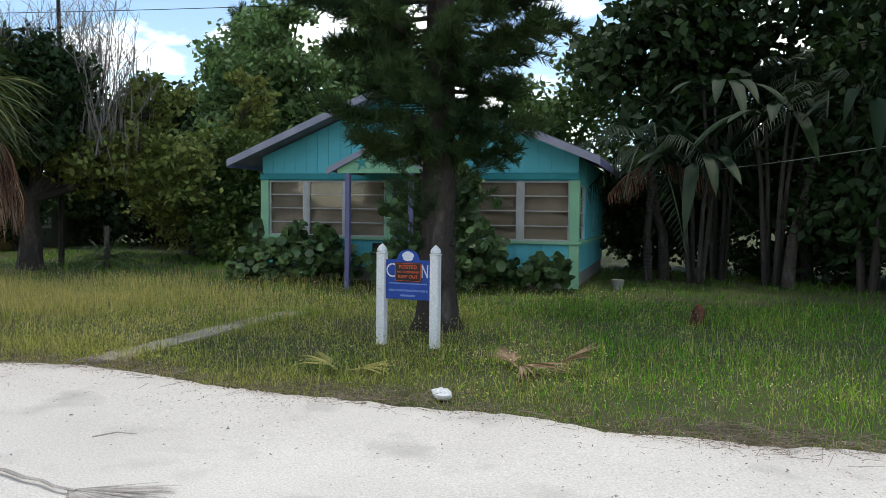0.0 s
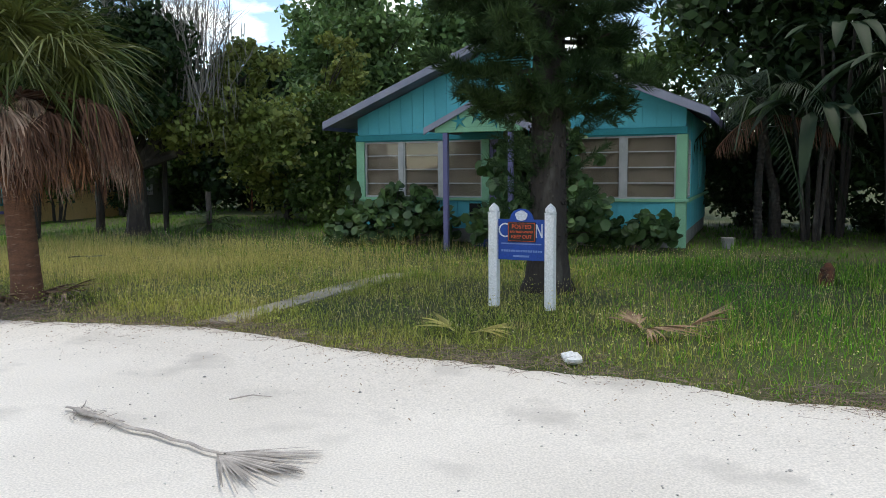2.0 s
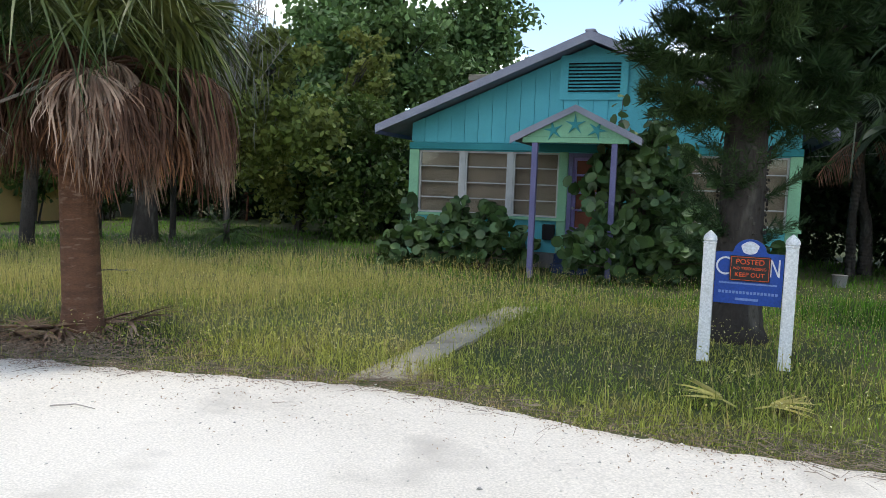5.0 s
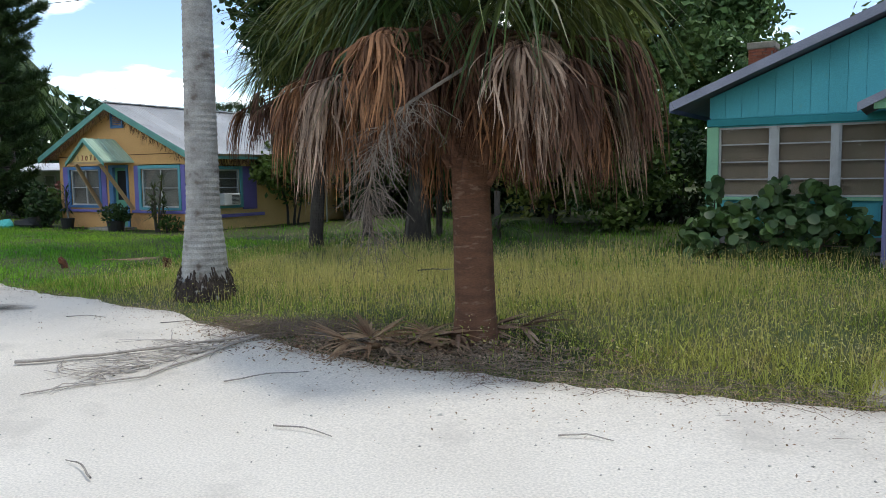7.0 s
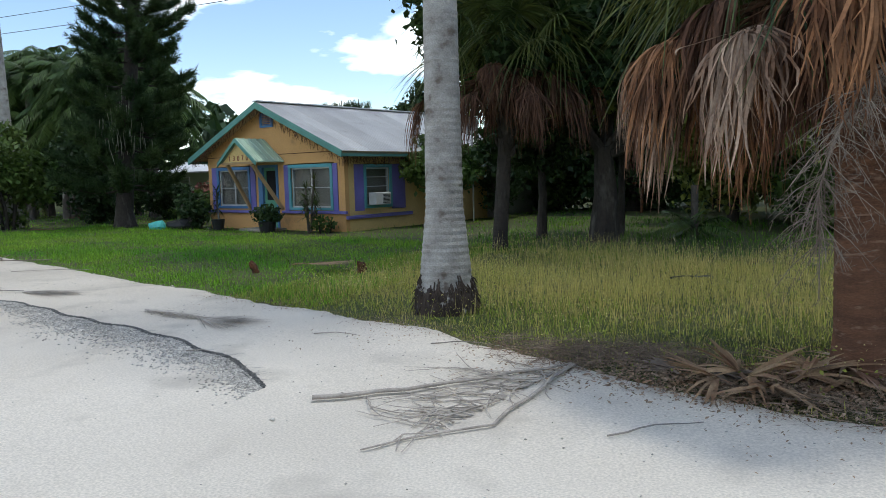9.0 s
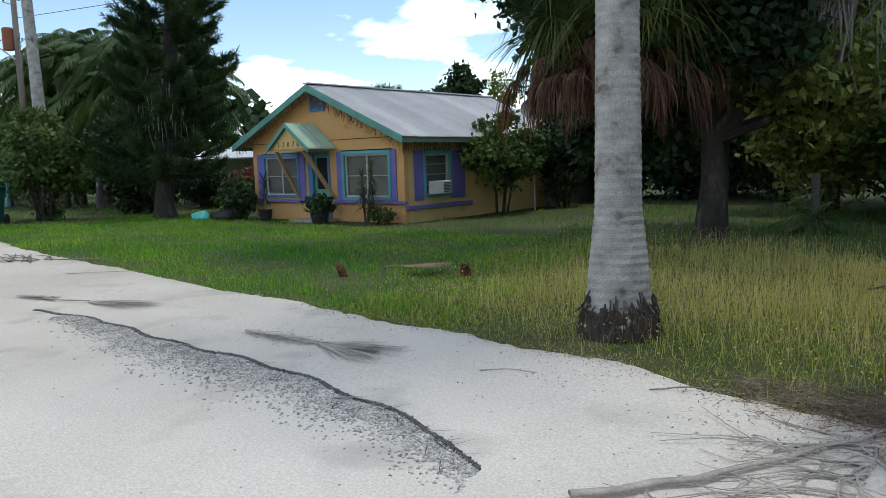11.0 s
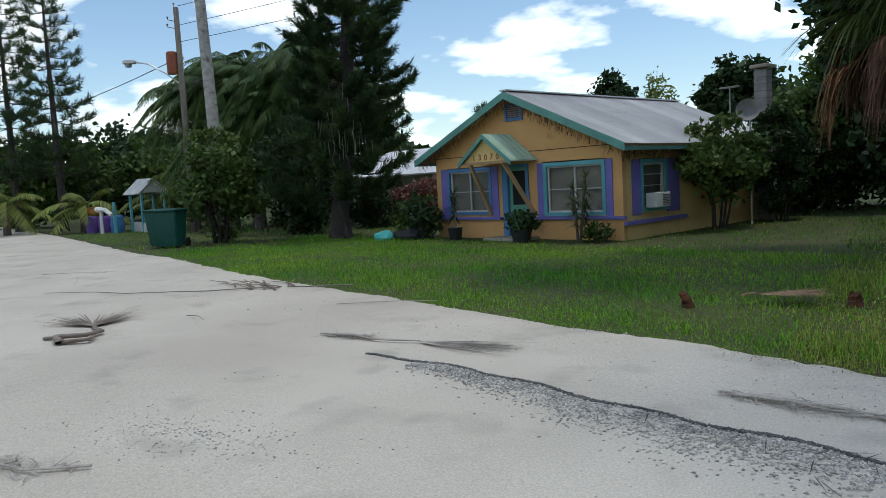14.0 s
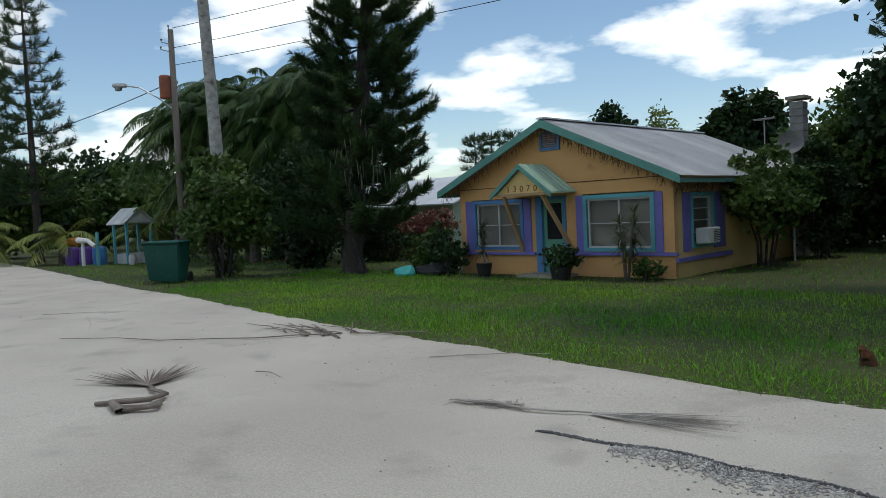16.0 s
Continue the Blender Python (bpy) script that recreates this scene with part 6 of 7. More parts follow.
tube(bm, [(-0.28, -0.2, 6.95), (-0.28, -0.2, 7.0), (-0.28, -0.2, 7.85), (-0.28, -0.2, 7.9)], [0.2, 0.23, 0.23, 0.18], 14)
part("transformer", bm, RUST, pole, "rusty red transformer can")
bm = bmesh.new()
tube(bm, [(-0.05, 0, 6.5), (-0.6, -0.3, 7.0), (-1.2, -0.7, 7.45), (-1.7, -1.0, 7.55)], [0.03] * 4, 8)
arm = part("lamp_arm", bm, GALV, pole)
bm = bmesh.new()
box(bm, -0.28, -0.12, -0.06, 0.28, 0.12, 0.1, pose(-1.9, -1.1, 7.55, 0, 0, 30), 0.04)
tube(bm, [(-1.95, -1.13, 7.5), (-1.95, -1.13, 7.36)], [0.16, 0.12], 12)
part("lamp_head", bm, GALV, arm, "grey street lamp head")
for k, (dx, dz) in enumerate(((-0.45, 9.3), (-0.5, 9.0), (0.3, 7.5), (0.45, 7.3), (0.3, 7.0), (0, 9.8))):
    bm = bmesh.new()
    tube(bm, [(0, 0, dz - 0.15), (dx, -0.1, dz), (dx, -0.1, dz + 0.12)], [0.02, 0.02, 0.05], 7)
    part("insulator", bm, GALV, pole)
for k, (z, sag) in enumerate(((9.8, 0.5), (9.0, 0.45), (8.3, 0.45))):
    wire("power_line", [POLE + Vector((0.1, 0, z)), (8.0, 24.0 + 0.1 * k, z + 0.4)], 0.012, WIRE, "thin dark power line over the yards", sag)
wire("power_line", [POLE + Vector((-0.1, -0.1, 7.6)), (-75.0, 36.0, 7.5)], 0.02, WIRE, "thick dark cable along the lane", 0.8)
wire("service_wire", [tuple(HOUSE_A @ Vector((7.8, 4.6, 2.5))), (13.5, 9.0, 4.3)], 0.01, PALE_WIRE, "pale service wire to the teal house corner", 0.35)

# Wheelie bins
def bin_at(x, y, turn, label):
    t = thing("wheelie_bin", pose(x, y, float(ground_z(x, y)), 0, 0, turn) @ Matrix.Scale(1.14, 4), label, "bin", "green wheelie bins")
    bm = bmesh.new()
    lo = [bm.verts.new(p) for p in ((-0.24, -0.27, 0.05), (0.24, -0.27, 0.05), (0.24, 0.25, 0.05), (-0.24, 0.25, 0.05))]
    hi = [bm.verts.new(p) for p in ((-0.31, -0.38, 0.98), (0.31, -0.38, 0.98), (0.31, 0.36, 0.98), (-0.31, 0.36, 0.98))]
    bm.faces.new(lo[::-1])
    bm.faces.new(hi)
    for k in range(4):
        bm.faces.new((lo[k], lo[(k + 1) % 4], hi[(k + 1) % 4], hi[k]))
    bmesh.ops.bevel(bm, geom=bm.edges[:], offset=0.03, segments=2, affect="EDGES")
    part("body", bm, BIN_GREEN, t)
    lid = boxpart("lid", BIN_GREEN, t, -0.34, -0.42, 0.985, 0.34, 0.38, 1.05, bevel=0.03)
    boxpart("label_patch", SIGN_WHITE, t, -0.08, -0.365, 0.9, 0.2, -0.352, 0.93)
    for sx in (-0.29, 0.29):
        bm = bmesh.new()
        tube(bm, [(sx - 0.03, 0.28, 0.13), (sx + 0.03, 0.28, 0.13)], [0.13, 0.13], 14)
        part("wheel", bm, BLACK, t)
    bm = bmesh.new()
    tube(bm, [(-0.25, 0.4, 0.97), (-0.25, 0.46, 0.98), (0.25, 0.46, 0.98), (0.25, 0.4, 0.97)], [0.015] * 4, 6)
    part("handle", bm, BIN_GREEN, t)


bin_at(-31.75, 20.55, 25, "dark green wheelie bin at the lane's edge")
bin_at(-32.55, 20.85, 20, "dark green wheelie bin behind another bin")

# Little roofed stand and things by the far yard
stand = thing("roadside_stand", pose(-44.4, 29.7, -0.15, 0, 0, 80), "small roofed stand with aqua posts", "stand")
for x in (-0.6, 0.6):
    for y in (-0.5, 0.6):
        boxpart("post", AQUA, stand, x - 0.05, y - 0.05, 0, x + 0.05, y + 0.05, 1.95)
for sg in (-1, 1):
    bm = bmesh.new()
    prism(bm, [(0, 2.6), (sg * 0.8, 1.9), (sg * 0.8, 1.96), (0, 2.66)], -0.7, 0.9)
    part("roof", bm, WINDOW_WHITE, stand)
bm = bmesh.new()
prism(bm, [(-0.62, 1.97), (0.62, 1.97), (0, 2.52)], -0.62, -0.58)
part("gable_panel", bm, WINDOW_WHITE, stand)
boxpart("shelf", WINDOW_WHITE, stand, -0.55, -0.45, 0.0, 0.55, 0.55, 0.55)
for k, (x, y, mat, label) in enumerate(((-46.9, 28.3, PLASTIC_PURPLE, "purple plastic barrel in the yard"), (-46.2, 28.5, PLASTIC_PURPLE, "purple plastic barrel in the yard"),
                                        (-45.4, 28.6, PLASTIC_BLUE, "blue plastic barrel in the yard"), (-43.2, 28.6, WINDOW_WHITE, "white plastic bucket by the stand"))):
    bm = bmesh.new()
    s = 1.0 if k < 3 else 0.55
    tube(bm, [(0, 0, 0), (0, 0, 0.08 * s), (0, 0, 0.45 * s), (0, 0, 0.85 * s), (0, 0, 0.95 * s)], [0.27 * s, 0.3 * s, 0.33 * s, 0.3 * s, 0.25 * s], 14)
    ob = part("barrel" if k < 3 else "bucket", bm, mat)
    ob.matrix_world = pose(x, y, -0.15)
    tagged(ob, label, "barrel" if k < 3 else "bucket")
bm = bmesh.new()
tube(bm, [(-0.7, 0, 1.25), (-0.3, 0, 1.2), (0.3, 0, 1.2), (0.7, 0, 1.27)], [0.05, 0.2, 0.2, 0.05], 10)
tube(bm, [(-0.3, 0.1, 0), (-0.3, 0.1, 1.05)], [0.04, 0.04], 6)
tube(bm, [(0.3, 0.1, 0), (0.3, 0.1, 1.05)], [0.04, 0.04], 6)
ob = part("float_on_stand", bm, PLASTIC_ORANGE)
ob.matrix_world = pose(-47.6, 29.0, -0.15, 0, 0, 30)
tagged(ob, "orange plastic float resting on two stakes", "float")
for x, y, mat, h, label in ((-45.2, 27.6, SHELL, 1.2, "pale bent driftwood post with white top"), (-44.6, 27.9, AQUA, 1.6, "aqua painted wooden post by the lane")):
    bm = bmesh.new()
    tube(bm, [(0, 0, -0.1), (0, 0, h * 0.6), (0.04, 0, h)], [0.08, 0.075, 0.07], 8)
    if mat is SHELL:
        tube(bm, [(0.04, 0, h), (-0.25, 0, h + 0.08), (0.5, -0.1, h + 0.05), (0.95, -0.1, h - 0.2)], [0.08, 0.14, 0.1, 0.09], 8)
    ob = part("yard_post", bm, mat)
    ob.matrix_world = pose(x, y, -0.15)
    tagged(ob, label, "post")

# Pale house behind the conifer
pale = thing("house", pose(-35.5, 38.0, -0.15, 0, 0, -16), "pale green cottage with white metal roof behind trees", "house")
boxpart("wall", CREAM, pale, -4.5, 0, -0.1, 4.5, 7, 2.15)
for sg in (-1, 1):
    bm = bmesh.new()
    prism(bm, [(0, 0), (sg * 4.0, -1.45), (sg * 4.0, -1.37), (0, 0.08)], -5.0, 5.0)
    bmesh.ops.transform(bm, verts=bm.verts, matrix=pose(0, 3.5, 3.55, 0, 0, 90))
    part("roof", bm, TIN, pale)
# Dark sheets behind the panes stand in for unlit rooms
for x in (-2.5, 0.5, 3):
    window(pale, x - 0.5, x + 0.5, 0.9, 1.9, -0.03, 2, WINDOW_WHITE, DARK)

# Potted plants and shrubs in front of the orange house
def at_b(x, y):
    p = HOUSE_B @ Vector((x, y, 0))
    return p.x, p.y, float(ground_z(p.x, p.y))


def strap_plant(name, x, y, z, stems, h, leaf, n, label, mat=LEAF_MID, pot=True):
    t = thing(name, pose(x, y, z), label, "potted plant" if pot else "plant")
    if pot:
        bm = bmesh.new()
        tube(bm, [(0, 0, -0.03), (0, 0, 0.3), (0, 0, 0.34)], [0.16, 0.21, 0.22], 14)
        part("pot", bm, BLACK, t, "black plastic pot")
    st, pieces = bmesh.new(), []
    for k in range(stems):
        a = k * 2.4
        top = Vector((0.22 * math.cos(a) * (stems > 1), 0.22 * math.sin(a) * (stems > 1), h * (1 - 0.16 * k)))
        tube(st, [(0.04 * math.cos(a), 0.04 * math.sin(a), 0.2 if pot else -0.05), top * 0.6, top], [0.035, 0.03, 0.025], 6)
        for j in range(3):
            c = np.array(top) - [0, 0, 0.28 * j]
            e = rng.uniform(-0.6, 1.2, n)
            b = rng.random(n) * math.tau
            way = np.stack([np.cos(b) * np.cos(e), np.sin(b) * np.cos(e), np.sin(e)], -1)
            pieces.append(strips(np.repeat(c[None], n, 0), way, unit(np.cross(way, [0, 0, 1.0]) + 1e-6), leaf * rng.uniform(0.7, 1.1, n), np.full(n, 0.035), 0.25 * leaf * np.ones(n), 3, 0.1))
    tagged(part("stem_work", st, BARK, t), kind="stuff")
    cloud_mesh("leaves", *gather(pieces), mat, t)


strap_plant("potted_dracaena", *at_b(-5.05, -0.75), 1, 1.25, 0.45, 26, "spiky potted plant on a single stem", LEAF_DARK)
strap_plant("yucca", *at_b(-0.9, -0.6), 4, 1.5, 0.4, 22, "grey-green yucca against the front window", FAN, False)
x, y, z = at_b(-2.6, -0.75)
broadleaf("potted_shrub", x, y, z, [(0, 0, 0.55, 0.4, 0.35, 0.32), (0.3, 0, 0.5, 0.25, 0.25, 0.22)], 700, 0.07, LEAF_DARK, "dark shrub in a black tub by the door", "potted plant", (0.03, 0.4))
bm = bmesh.new()
tube(bm, [(0, 0, -0.03), (0, 0, 0.28), (0, 0, 0.3)], [0.22, 0.27, 0.28], 16)
ob = part("plant_tub", bm, BLACK)
ob.matrix_world = pose(x, y, z)
tagged(ob, "black plastic tub holding a shrub", "plant pot")
x, y, z = at_b(-6.2, -0.8)
broadleaf("shrub", x, y, z, [(0, 0, 0.6, 0.5, 0.4, 0.6), (-0.5, 0.2, 0.9, 0.35, 0.3, 0.5)], 1100, 0.1, LEAF_DARK, "dark shrub at the orange house corner", "shrub", (0.03, 0.4), stems=3)
x, y, z = at_b(-0.4, -0.5)
broadleaf("shrub", x, y, z, [(0, 0, 0.25, 0.35, 0.25, 0.25)], 300, 0.07, LEAF_MID, "small weedy shrub at the house corner", "shrub", (0.02, 0.2), stems=3)
# Dish and aerial by the block chimney
dish = thing("satellite_dish", HOUSE_B @ pose(0.75, 5.2, 0), "grey satellite dish on a mast by the wall", "satellite dish")
bm = bmesh.new()
tube(bm, [(0, 0, -0.1), (0, 0, 3.0)], [0.03, 0.03], 8)
part("mast", bm, GALV, dish)
bm = bmesh.new()
r = bmesh.ops.create_uvsphere(bm, u_segments=20, v_segments=10, radius=1.0)["verts"]
bmesh.ops.delete(bm, geom=[v for v in bm.verts if v.co.z > -0.55], context="VERTS")
bmesh.ops.transform(bm, verts=bm.verts, matrix=pose(0, -0.1, 3.1, 70, 0, 20) @ Matrix.Scale(0.4, 4) @ Matrix.Translation((0, 0, 0.9)))
part("dish", bm, BLOCK, dish, smooth=True)
aerial = thing("tv_aerial", HOUSE_B @ pose(-0.5, 6.6, 2.2), "small flat aerial on a roof mast", "aerial")
bm = bmesh.new()
tube(bm, [(0, 0, -0.1), (0, 0, 1.75)], [0.02, 0.02], 6)
part("mast", bm, GALV, aerial)
boxpart("panel", BLOCK, aerial, -0.3, -0.06, 1.75, 0.3, 0.06, 1.8, bevel=0.01)

# Small things on the lawns
def stump(x, y, h, label):
    bm = bmesh.new()
    tube(bm, [(0, 0, -0.05), (0, 0, 0.06), (0.02, 0, h * 0.7), (0.05, 0.01, h)], [0.085, 0.075, 0.065, 0.035], 9)
    for v in bm.verts:
        v.co += Vector((random.uniform(-0.03, 0.03), random.uniform(-0.03, 0.03), random.uniform(-0.02, 0.04) if v.co.z > 0.05 else 0))
    ob = part("stump", bm, TERRA)
    ob.matrix_world = pose(x, y, float(ground_z(x, y)), 0, 8, random.uniform(0, 360)) @ Matrix.Scale(0.85, 4)
    tagged(ob, label, "tree stump", "reddish stumps in the grass")


stump(-14.72, 13.45, 0.2, "reddish broken stump in the mown grass")
stump(-13.1, 13.95, 0.16, "dark reddish stump in the mown grass")
bm = bmesh.new()
tube(bm, [(0, 0, -0.03), (0, 0, 0.1), (0.02, 0, 0.22), (0.0, 0, 0.3)], [0.09, 0.1, 0.085, 0.03], 10)
tube(bm, [(-0.04, 0, 0.2), (-0.14, 0, 0.18)], [0.035, 0.03], 7)
ob = part("hydrant_stub", bm, TERRA)
ob.matrix_world = pose(3.67, 11.1, 0, 0, 10, 40)
tagged(ob, "small rusty orange metal stub in the lawn", "metal stub")
bm = bmesh.new()
tube(bm, [(0, 0, -0.02), (0, 0, 0.18), (0, 0, 0.2)], [0.11, 0.13, 0.14], 14)
ob = part("plant_pot", bm, BLOCK)
ob.matrix_world = pose(3.7, 16.0, 0)
tagged(ob, "grey empty plant pot by the wall", "plant pot")
bm = bmesh.new()
r = bmesh.ops.create_icosphere(bm, subdivisions=2, radius=0.075)["verts"]
for v in bm.verts:
    k = 1 + 0.45 * noise.noise(v.co * 14) + 0.3 * noise.noise(v.co * 30)
    v.co = Vector((v.co.x * 1.25 * k, v.co.y * 0.9 * k, (v.co.z + 0.06) * 0.75 * k))
ob = part("white_rock", bm, SHELL)
ob.matrix_world = pose(-0.12, 6.58, 0.01, 0, 0, -20)
tagged(ob, "jagged white rock at the road's edge", "rock")
bird = thing("bird_table", pose(-11.0, 29.8, 0), "rough wooden post with a red crosspiece", "bird table")
bm = bmesh.new()
tube(bm, [(0, 0, -0.1), (0.05, 0, 0.95)], [0.05, 0.04], 7)
part("post", bm, TERRA, bird)
boxpart("crosspiece", TERRA, bird, -0.28, -0.1, 0.95, 0.32, 0.1, 1.02, bevel=0.01)
bm = bmesh.new()
r = bmesh.ops.create_icosphere(bm, subdivisions=2, radius=0.28)["verts"]
for v in bm.verts:
    v.co = Vector((v.co.x * 1.2, v.co.y * 0.8, max(0, v.co.z + 0.12) * 0.75)) * (1 + 0.3 * noise.noise(v.co * 6))
ob = part("tarp_bundle", bm, TARP)
ob.matrix_world = pose(-25.7, 23.2, -0.1)
tagged(ob, "crumpled turquoise tarp lying on the lawn", "tarp")
bm = bmesh.new()
r = bmesh.ops.create_icosphere(bm, subdivisions=2, radius=0.35)["verts"]
for v in bm.verts:
    v.co = Vector((v.co.x * 1.6, v.co.y * 0.8, max(0, v.co.z + 0.15) * 0.7)) * (1 + 0.3 * noise.noise(v.co * 5))
ob = part("dark_tarp", bm, BLACK)
ob.matrix_world = pose(-25.0, 23.5, -0.1)
tagged(ob, "dark tarp heaped on the lawn", "tarp")


# Fallen fronds and sticks
def lay(pieces, x, y, turn, name, label, mat, lift=0.02, category="dead frond"):
    """A fallen thing: its stalks first, then its mop of straps."""
    t = thing(name, pose(x, y, float(ground_z(x, y)), 0, 0, turn), label, category, "fallen fronds")
    for k, (v, f) in enumerate(pieces):
        v = v.copy()
        v[:, 2] = np.abs(v[:, 2]) * 0.5 + lift
        ob = cloud_mesh("strap_mop" if len(v) > 150 else "stalk", v, f, mat, t)
        if len(v) > 150:
            tagged(ob, kind="stuff")
    return t


def stick(pts, r0, r1, sides=5):
    """A crooked dry stalk through pts."""
    bm = bmesh.new()
    fine = []
    for a, b in zip(pts, pts[1:]):
        a, b = Vector(a), Vector(b)
        w = 0.045 * (b - a).length
        for q in (0.0, 0.33, 0.66):
            fine.append(a.lerp(b, q) + Vector((random.uniform(-w, w), random.uniform(-w, w), 0)))
    pts = fine + [Vector(pts[-1])]
    n = len(pts)
    tube(bm, pts, list(np.linspace(r0, r1, n)), sides)
    bm.verts.index_update()
    v = np.array([w.co[:] for w in bm.verts])
    f = np.array([[w.index for w in q.verts] for q in bm.faces if len(q.verts) == 4])
    bm.free()
    return v, f


def fan_on_ground(length, tail, rays=26, spread=0.7, wig=0.15):
    """A whole fallen fan frond: stalk along +x, then a mop of straps."""
    pieces = [stick([(0, 0, 0.03), (tail * 0.3, wig * 0.3, 0.04), (tail * 0.7, wig, 0.03), (tail, wig * 0.6, 0.03)], 0.026, 0.012)]
    a = rng.normal(0, spread * 0.5, rays)
    way = np.stack([np.cos(a), np.sin(a), 0.05 * rng.random(rays)], -1)
    b = np.tile([tail * 0.96, wig * 0.6, 0.02], (rays, 1))
    pieces.append(strips(b, way, np.stack([-np.sin(a), np.cos(a), 0 * a], -1), length * rng.uniform(0.5, 1.05, rays), np.full(rays, 0.016), np.zeros(rays), 3, 0.3))
    return pieces


def smear(length, deep, n, stalk_at=0.5, lobes=1):
    """A flattened, shredded frond: thin curled straps along +x, and its stalk."""
    pieces = [stick([(-0.1, 0, 0.03), (length * 0.3, deep * 0.4, 0.03), (length * 0.7, -deep * 0.2, 0.03), (length * 1.12, deep * stalk_at, 0.03)], 0.014, 0.007)]
    q = rng.random(n)
    a = rng.normal(0.0, 0.5, n) + np.where(rng.random(n) < 0.5, 0, math.pi)
    y = rng.normal(0, 0.4, n) * deep * (0.35 + np.abs(np.sin(q * math.pi * lobes))) + deep * 0.3 * np.sin(q * 7)
    b = np.stack([length * q, y, 0.01 + 0.02 * rng.random(n)], -1)
    L = rng.uniform(0.06, 0.24, n)
    v, f = strips(b, np.stack([np.cos(a), np.sin(a), 0 * a], -1), np.stack([-np.sin(a), np.cos(a), 0.4 * rng.normal(size=n)], -1), L, rng.uniform(0.006, 0.016, n), np.zeros(n), 4, 0.3)
    s = np.repeat(np.linspace(0, 1, 5), 2)[None] * np.ones((n, 1))
    k = 0.05 * np.sin(s * rng.uniform(2, 6, (n, 1)) + rng.uniform(0, 6, (n, 1)))
    v = v + np.stack([0 * k, k, 0 * k], -1).reshape(-1, 3)
    return pieces + [(v, f)]


lay(fan_on_ground(0.62, 1.5, 110, 0.6, -0.02) + smear(0.45, 0.06, 40), -3.55, 5.08, -28, "fallen_frond", "dry grey palm frond lying on white sand", SOFT_WOOD, 0.012)
lay(smear(0.85, 0.08, 110) + fan_on_ground(0.9, 0.85, 110, 0.45, 0.05), -13.66, 10.06, -13, "fallen_frond", "flattened grey-brown fan frond on the sandy road", SOFT_WOOD, 0.012)
lay(smear(0.5, 0.06, 60) + fan_on_ground(1.15, 1.15, 80, 0.3, -0.12) + smear(0.5, 0.05, 40), -17.8, 10.93, 2, "fallen_frond", "long shredded grey palm frond on the sandy road", SOFT_WOOD, 0.012)
pieces = [stick([(-20.45, 9.66, 0.05), (-20.75, 9.8, 0.1), (-20.5, 10.0, 0.09), (-20.52, 10.2, 0.08), (-20.85, 10.35, 0.06), (-21.1, 10.5, 0.04)], 0.055, 0.025)]
pieces.append(stick([(-20.5, 9.7, 0.04), (-20.25, 9.85, 0.08), (-20.4, 10.05, 0.06)], 0.05, 0.03))
pieces.append(stick([(-20.95, 9.78, 0.04), (-20.7, 9.88, 0.06), (-20.5, 10.02, 0.06)], 0.04, 0.03))
for aim, far in ((3.0, 0.95), (1.95, 0.85)):
    a = rng.normal(aim, 0.2, 40)
    pieces.append(strips(np.tile([-21.1, 10.5, 0.03], (40, 1)), np.stack([np.cos(a), np.sin(a), 0.12 * rng.random(40)], -1), np.stack([-np.sin(a), np.cos(a), 0 * a], -1), far * rng.uniform(0.5, 1.1, 40), np.full(40, 0.02), np.zeros(40), 3, 0.3))
lay(pieces, 0, 0, 0, "fallen_frond", "curled dry palm frond on the sandy road", DEADWOOD, 0.012)
lay(smear(0.9, 0.16, 90), -16.8, 7.4, 200, "fallen_frond", "broken grey palm frond on the road", SOFT_WOOD, 0.012)
# Branching dead frond by the palm bed
pieces = [stick([(-8.7, 9.02, 0.05), (-9.2, 8.45, 0.05), (-9.6, 8.05, 0.05), (-10.1, 7.7, 0.05)], 0.014, 0.03)]
pieces.append(stick([(-8.72, 9.0, 0.05), (-8.75, 8.4, 0.04), (-8.83, 7.6, 0.03), (-9.37, 7.0, 0.02)], 0.022, 0.008))
for k in range(40):
    q = rng.random()
    b = np.array([-8.76, 8.85, 0.03]) * (1 - q) + np.array([-9.1, 7.35, 0.03]) * q
    a = rng.uniform(2.8, 3.9)
    L = rng.uniform(0.35, 1.1)
    pts = [tuple(b)]
    for j in range(4):
        a += rng.normal(0.06, 0.42)
        pts.append((pts[-1][0] + L / 4 * math.cos(a), pts[-1][1] + L / 4 * math.sin(a), rng.uniform(0.01, 0.07)))
    pieces.append(stick(pts, 0.009, 0.003))
    c = pts[2]
    pieces.append(stick([c, (c[0] + 0.2 * math.cos(a + 0.7), c[1] + 0.2 * math.sin(a + 0.7), 0.02)], 0.006, 0.003))
lay(pieces, 0, 0, 0, "flower_stalk", "branched grey palm flower stalk on white sand", SOFT_WOOD, 0.008)
pieces = []
for k in range(14):
    a = rng.normal(2.75, 0.25)
    b = np.array([-21.3 + rng.normal(0, 0.3), 13.5 + rng.normal(0, 0.2), 0.03])
    L = rng.uniform(0.5, 1.6)
    pieces.append(stick([tuple(b), (b[0] + L * 0.5 * math.cos(a), b[1] + L * 0.5 * math.sin(a) + 0.04, 0.06), (b[0] + L * math.cos(a), b[1] + L * math.sin(a), 0.02)], 0.016, 0.007))
pieces.append(stick([(-19.9, 14.1, 0.03), (-20.9, 13.7, 0.06), (-21.3, 14.35, 0.14)], 0.02, 0.012))
pieces.append(stick([(-21.0, 13.75, 0.04), (-22.6, 12.9, 0.03), (-25.2, 12.4, 0.02)], 0.02, 0.008))
lay(pieces, 0, 0, 0, "stick_pile", "loose bundle of dry palm stalks on the road", DEADWOOD, 0.012, "sticks")
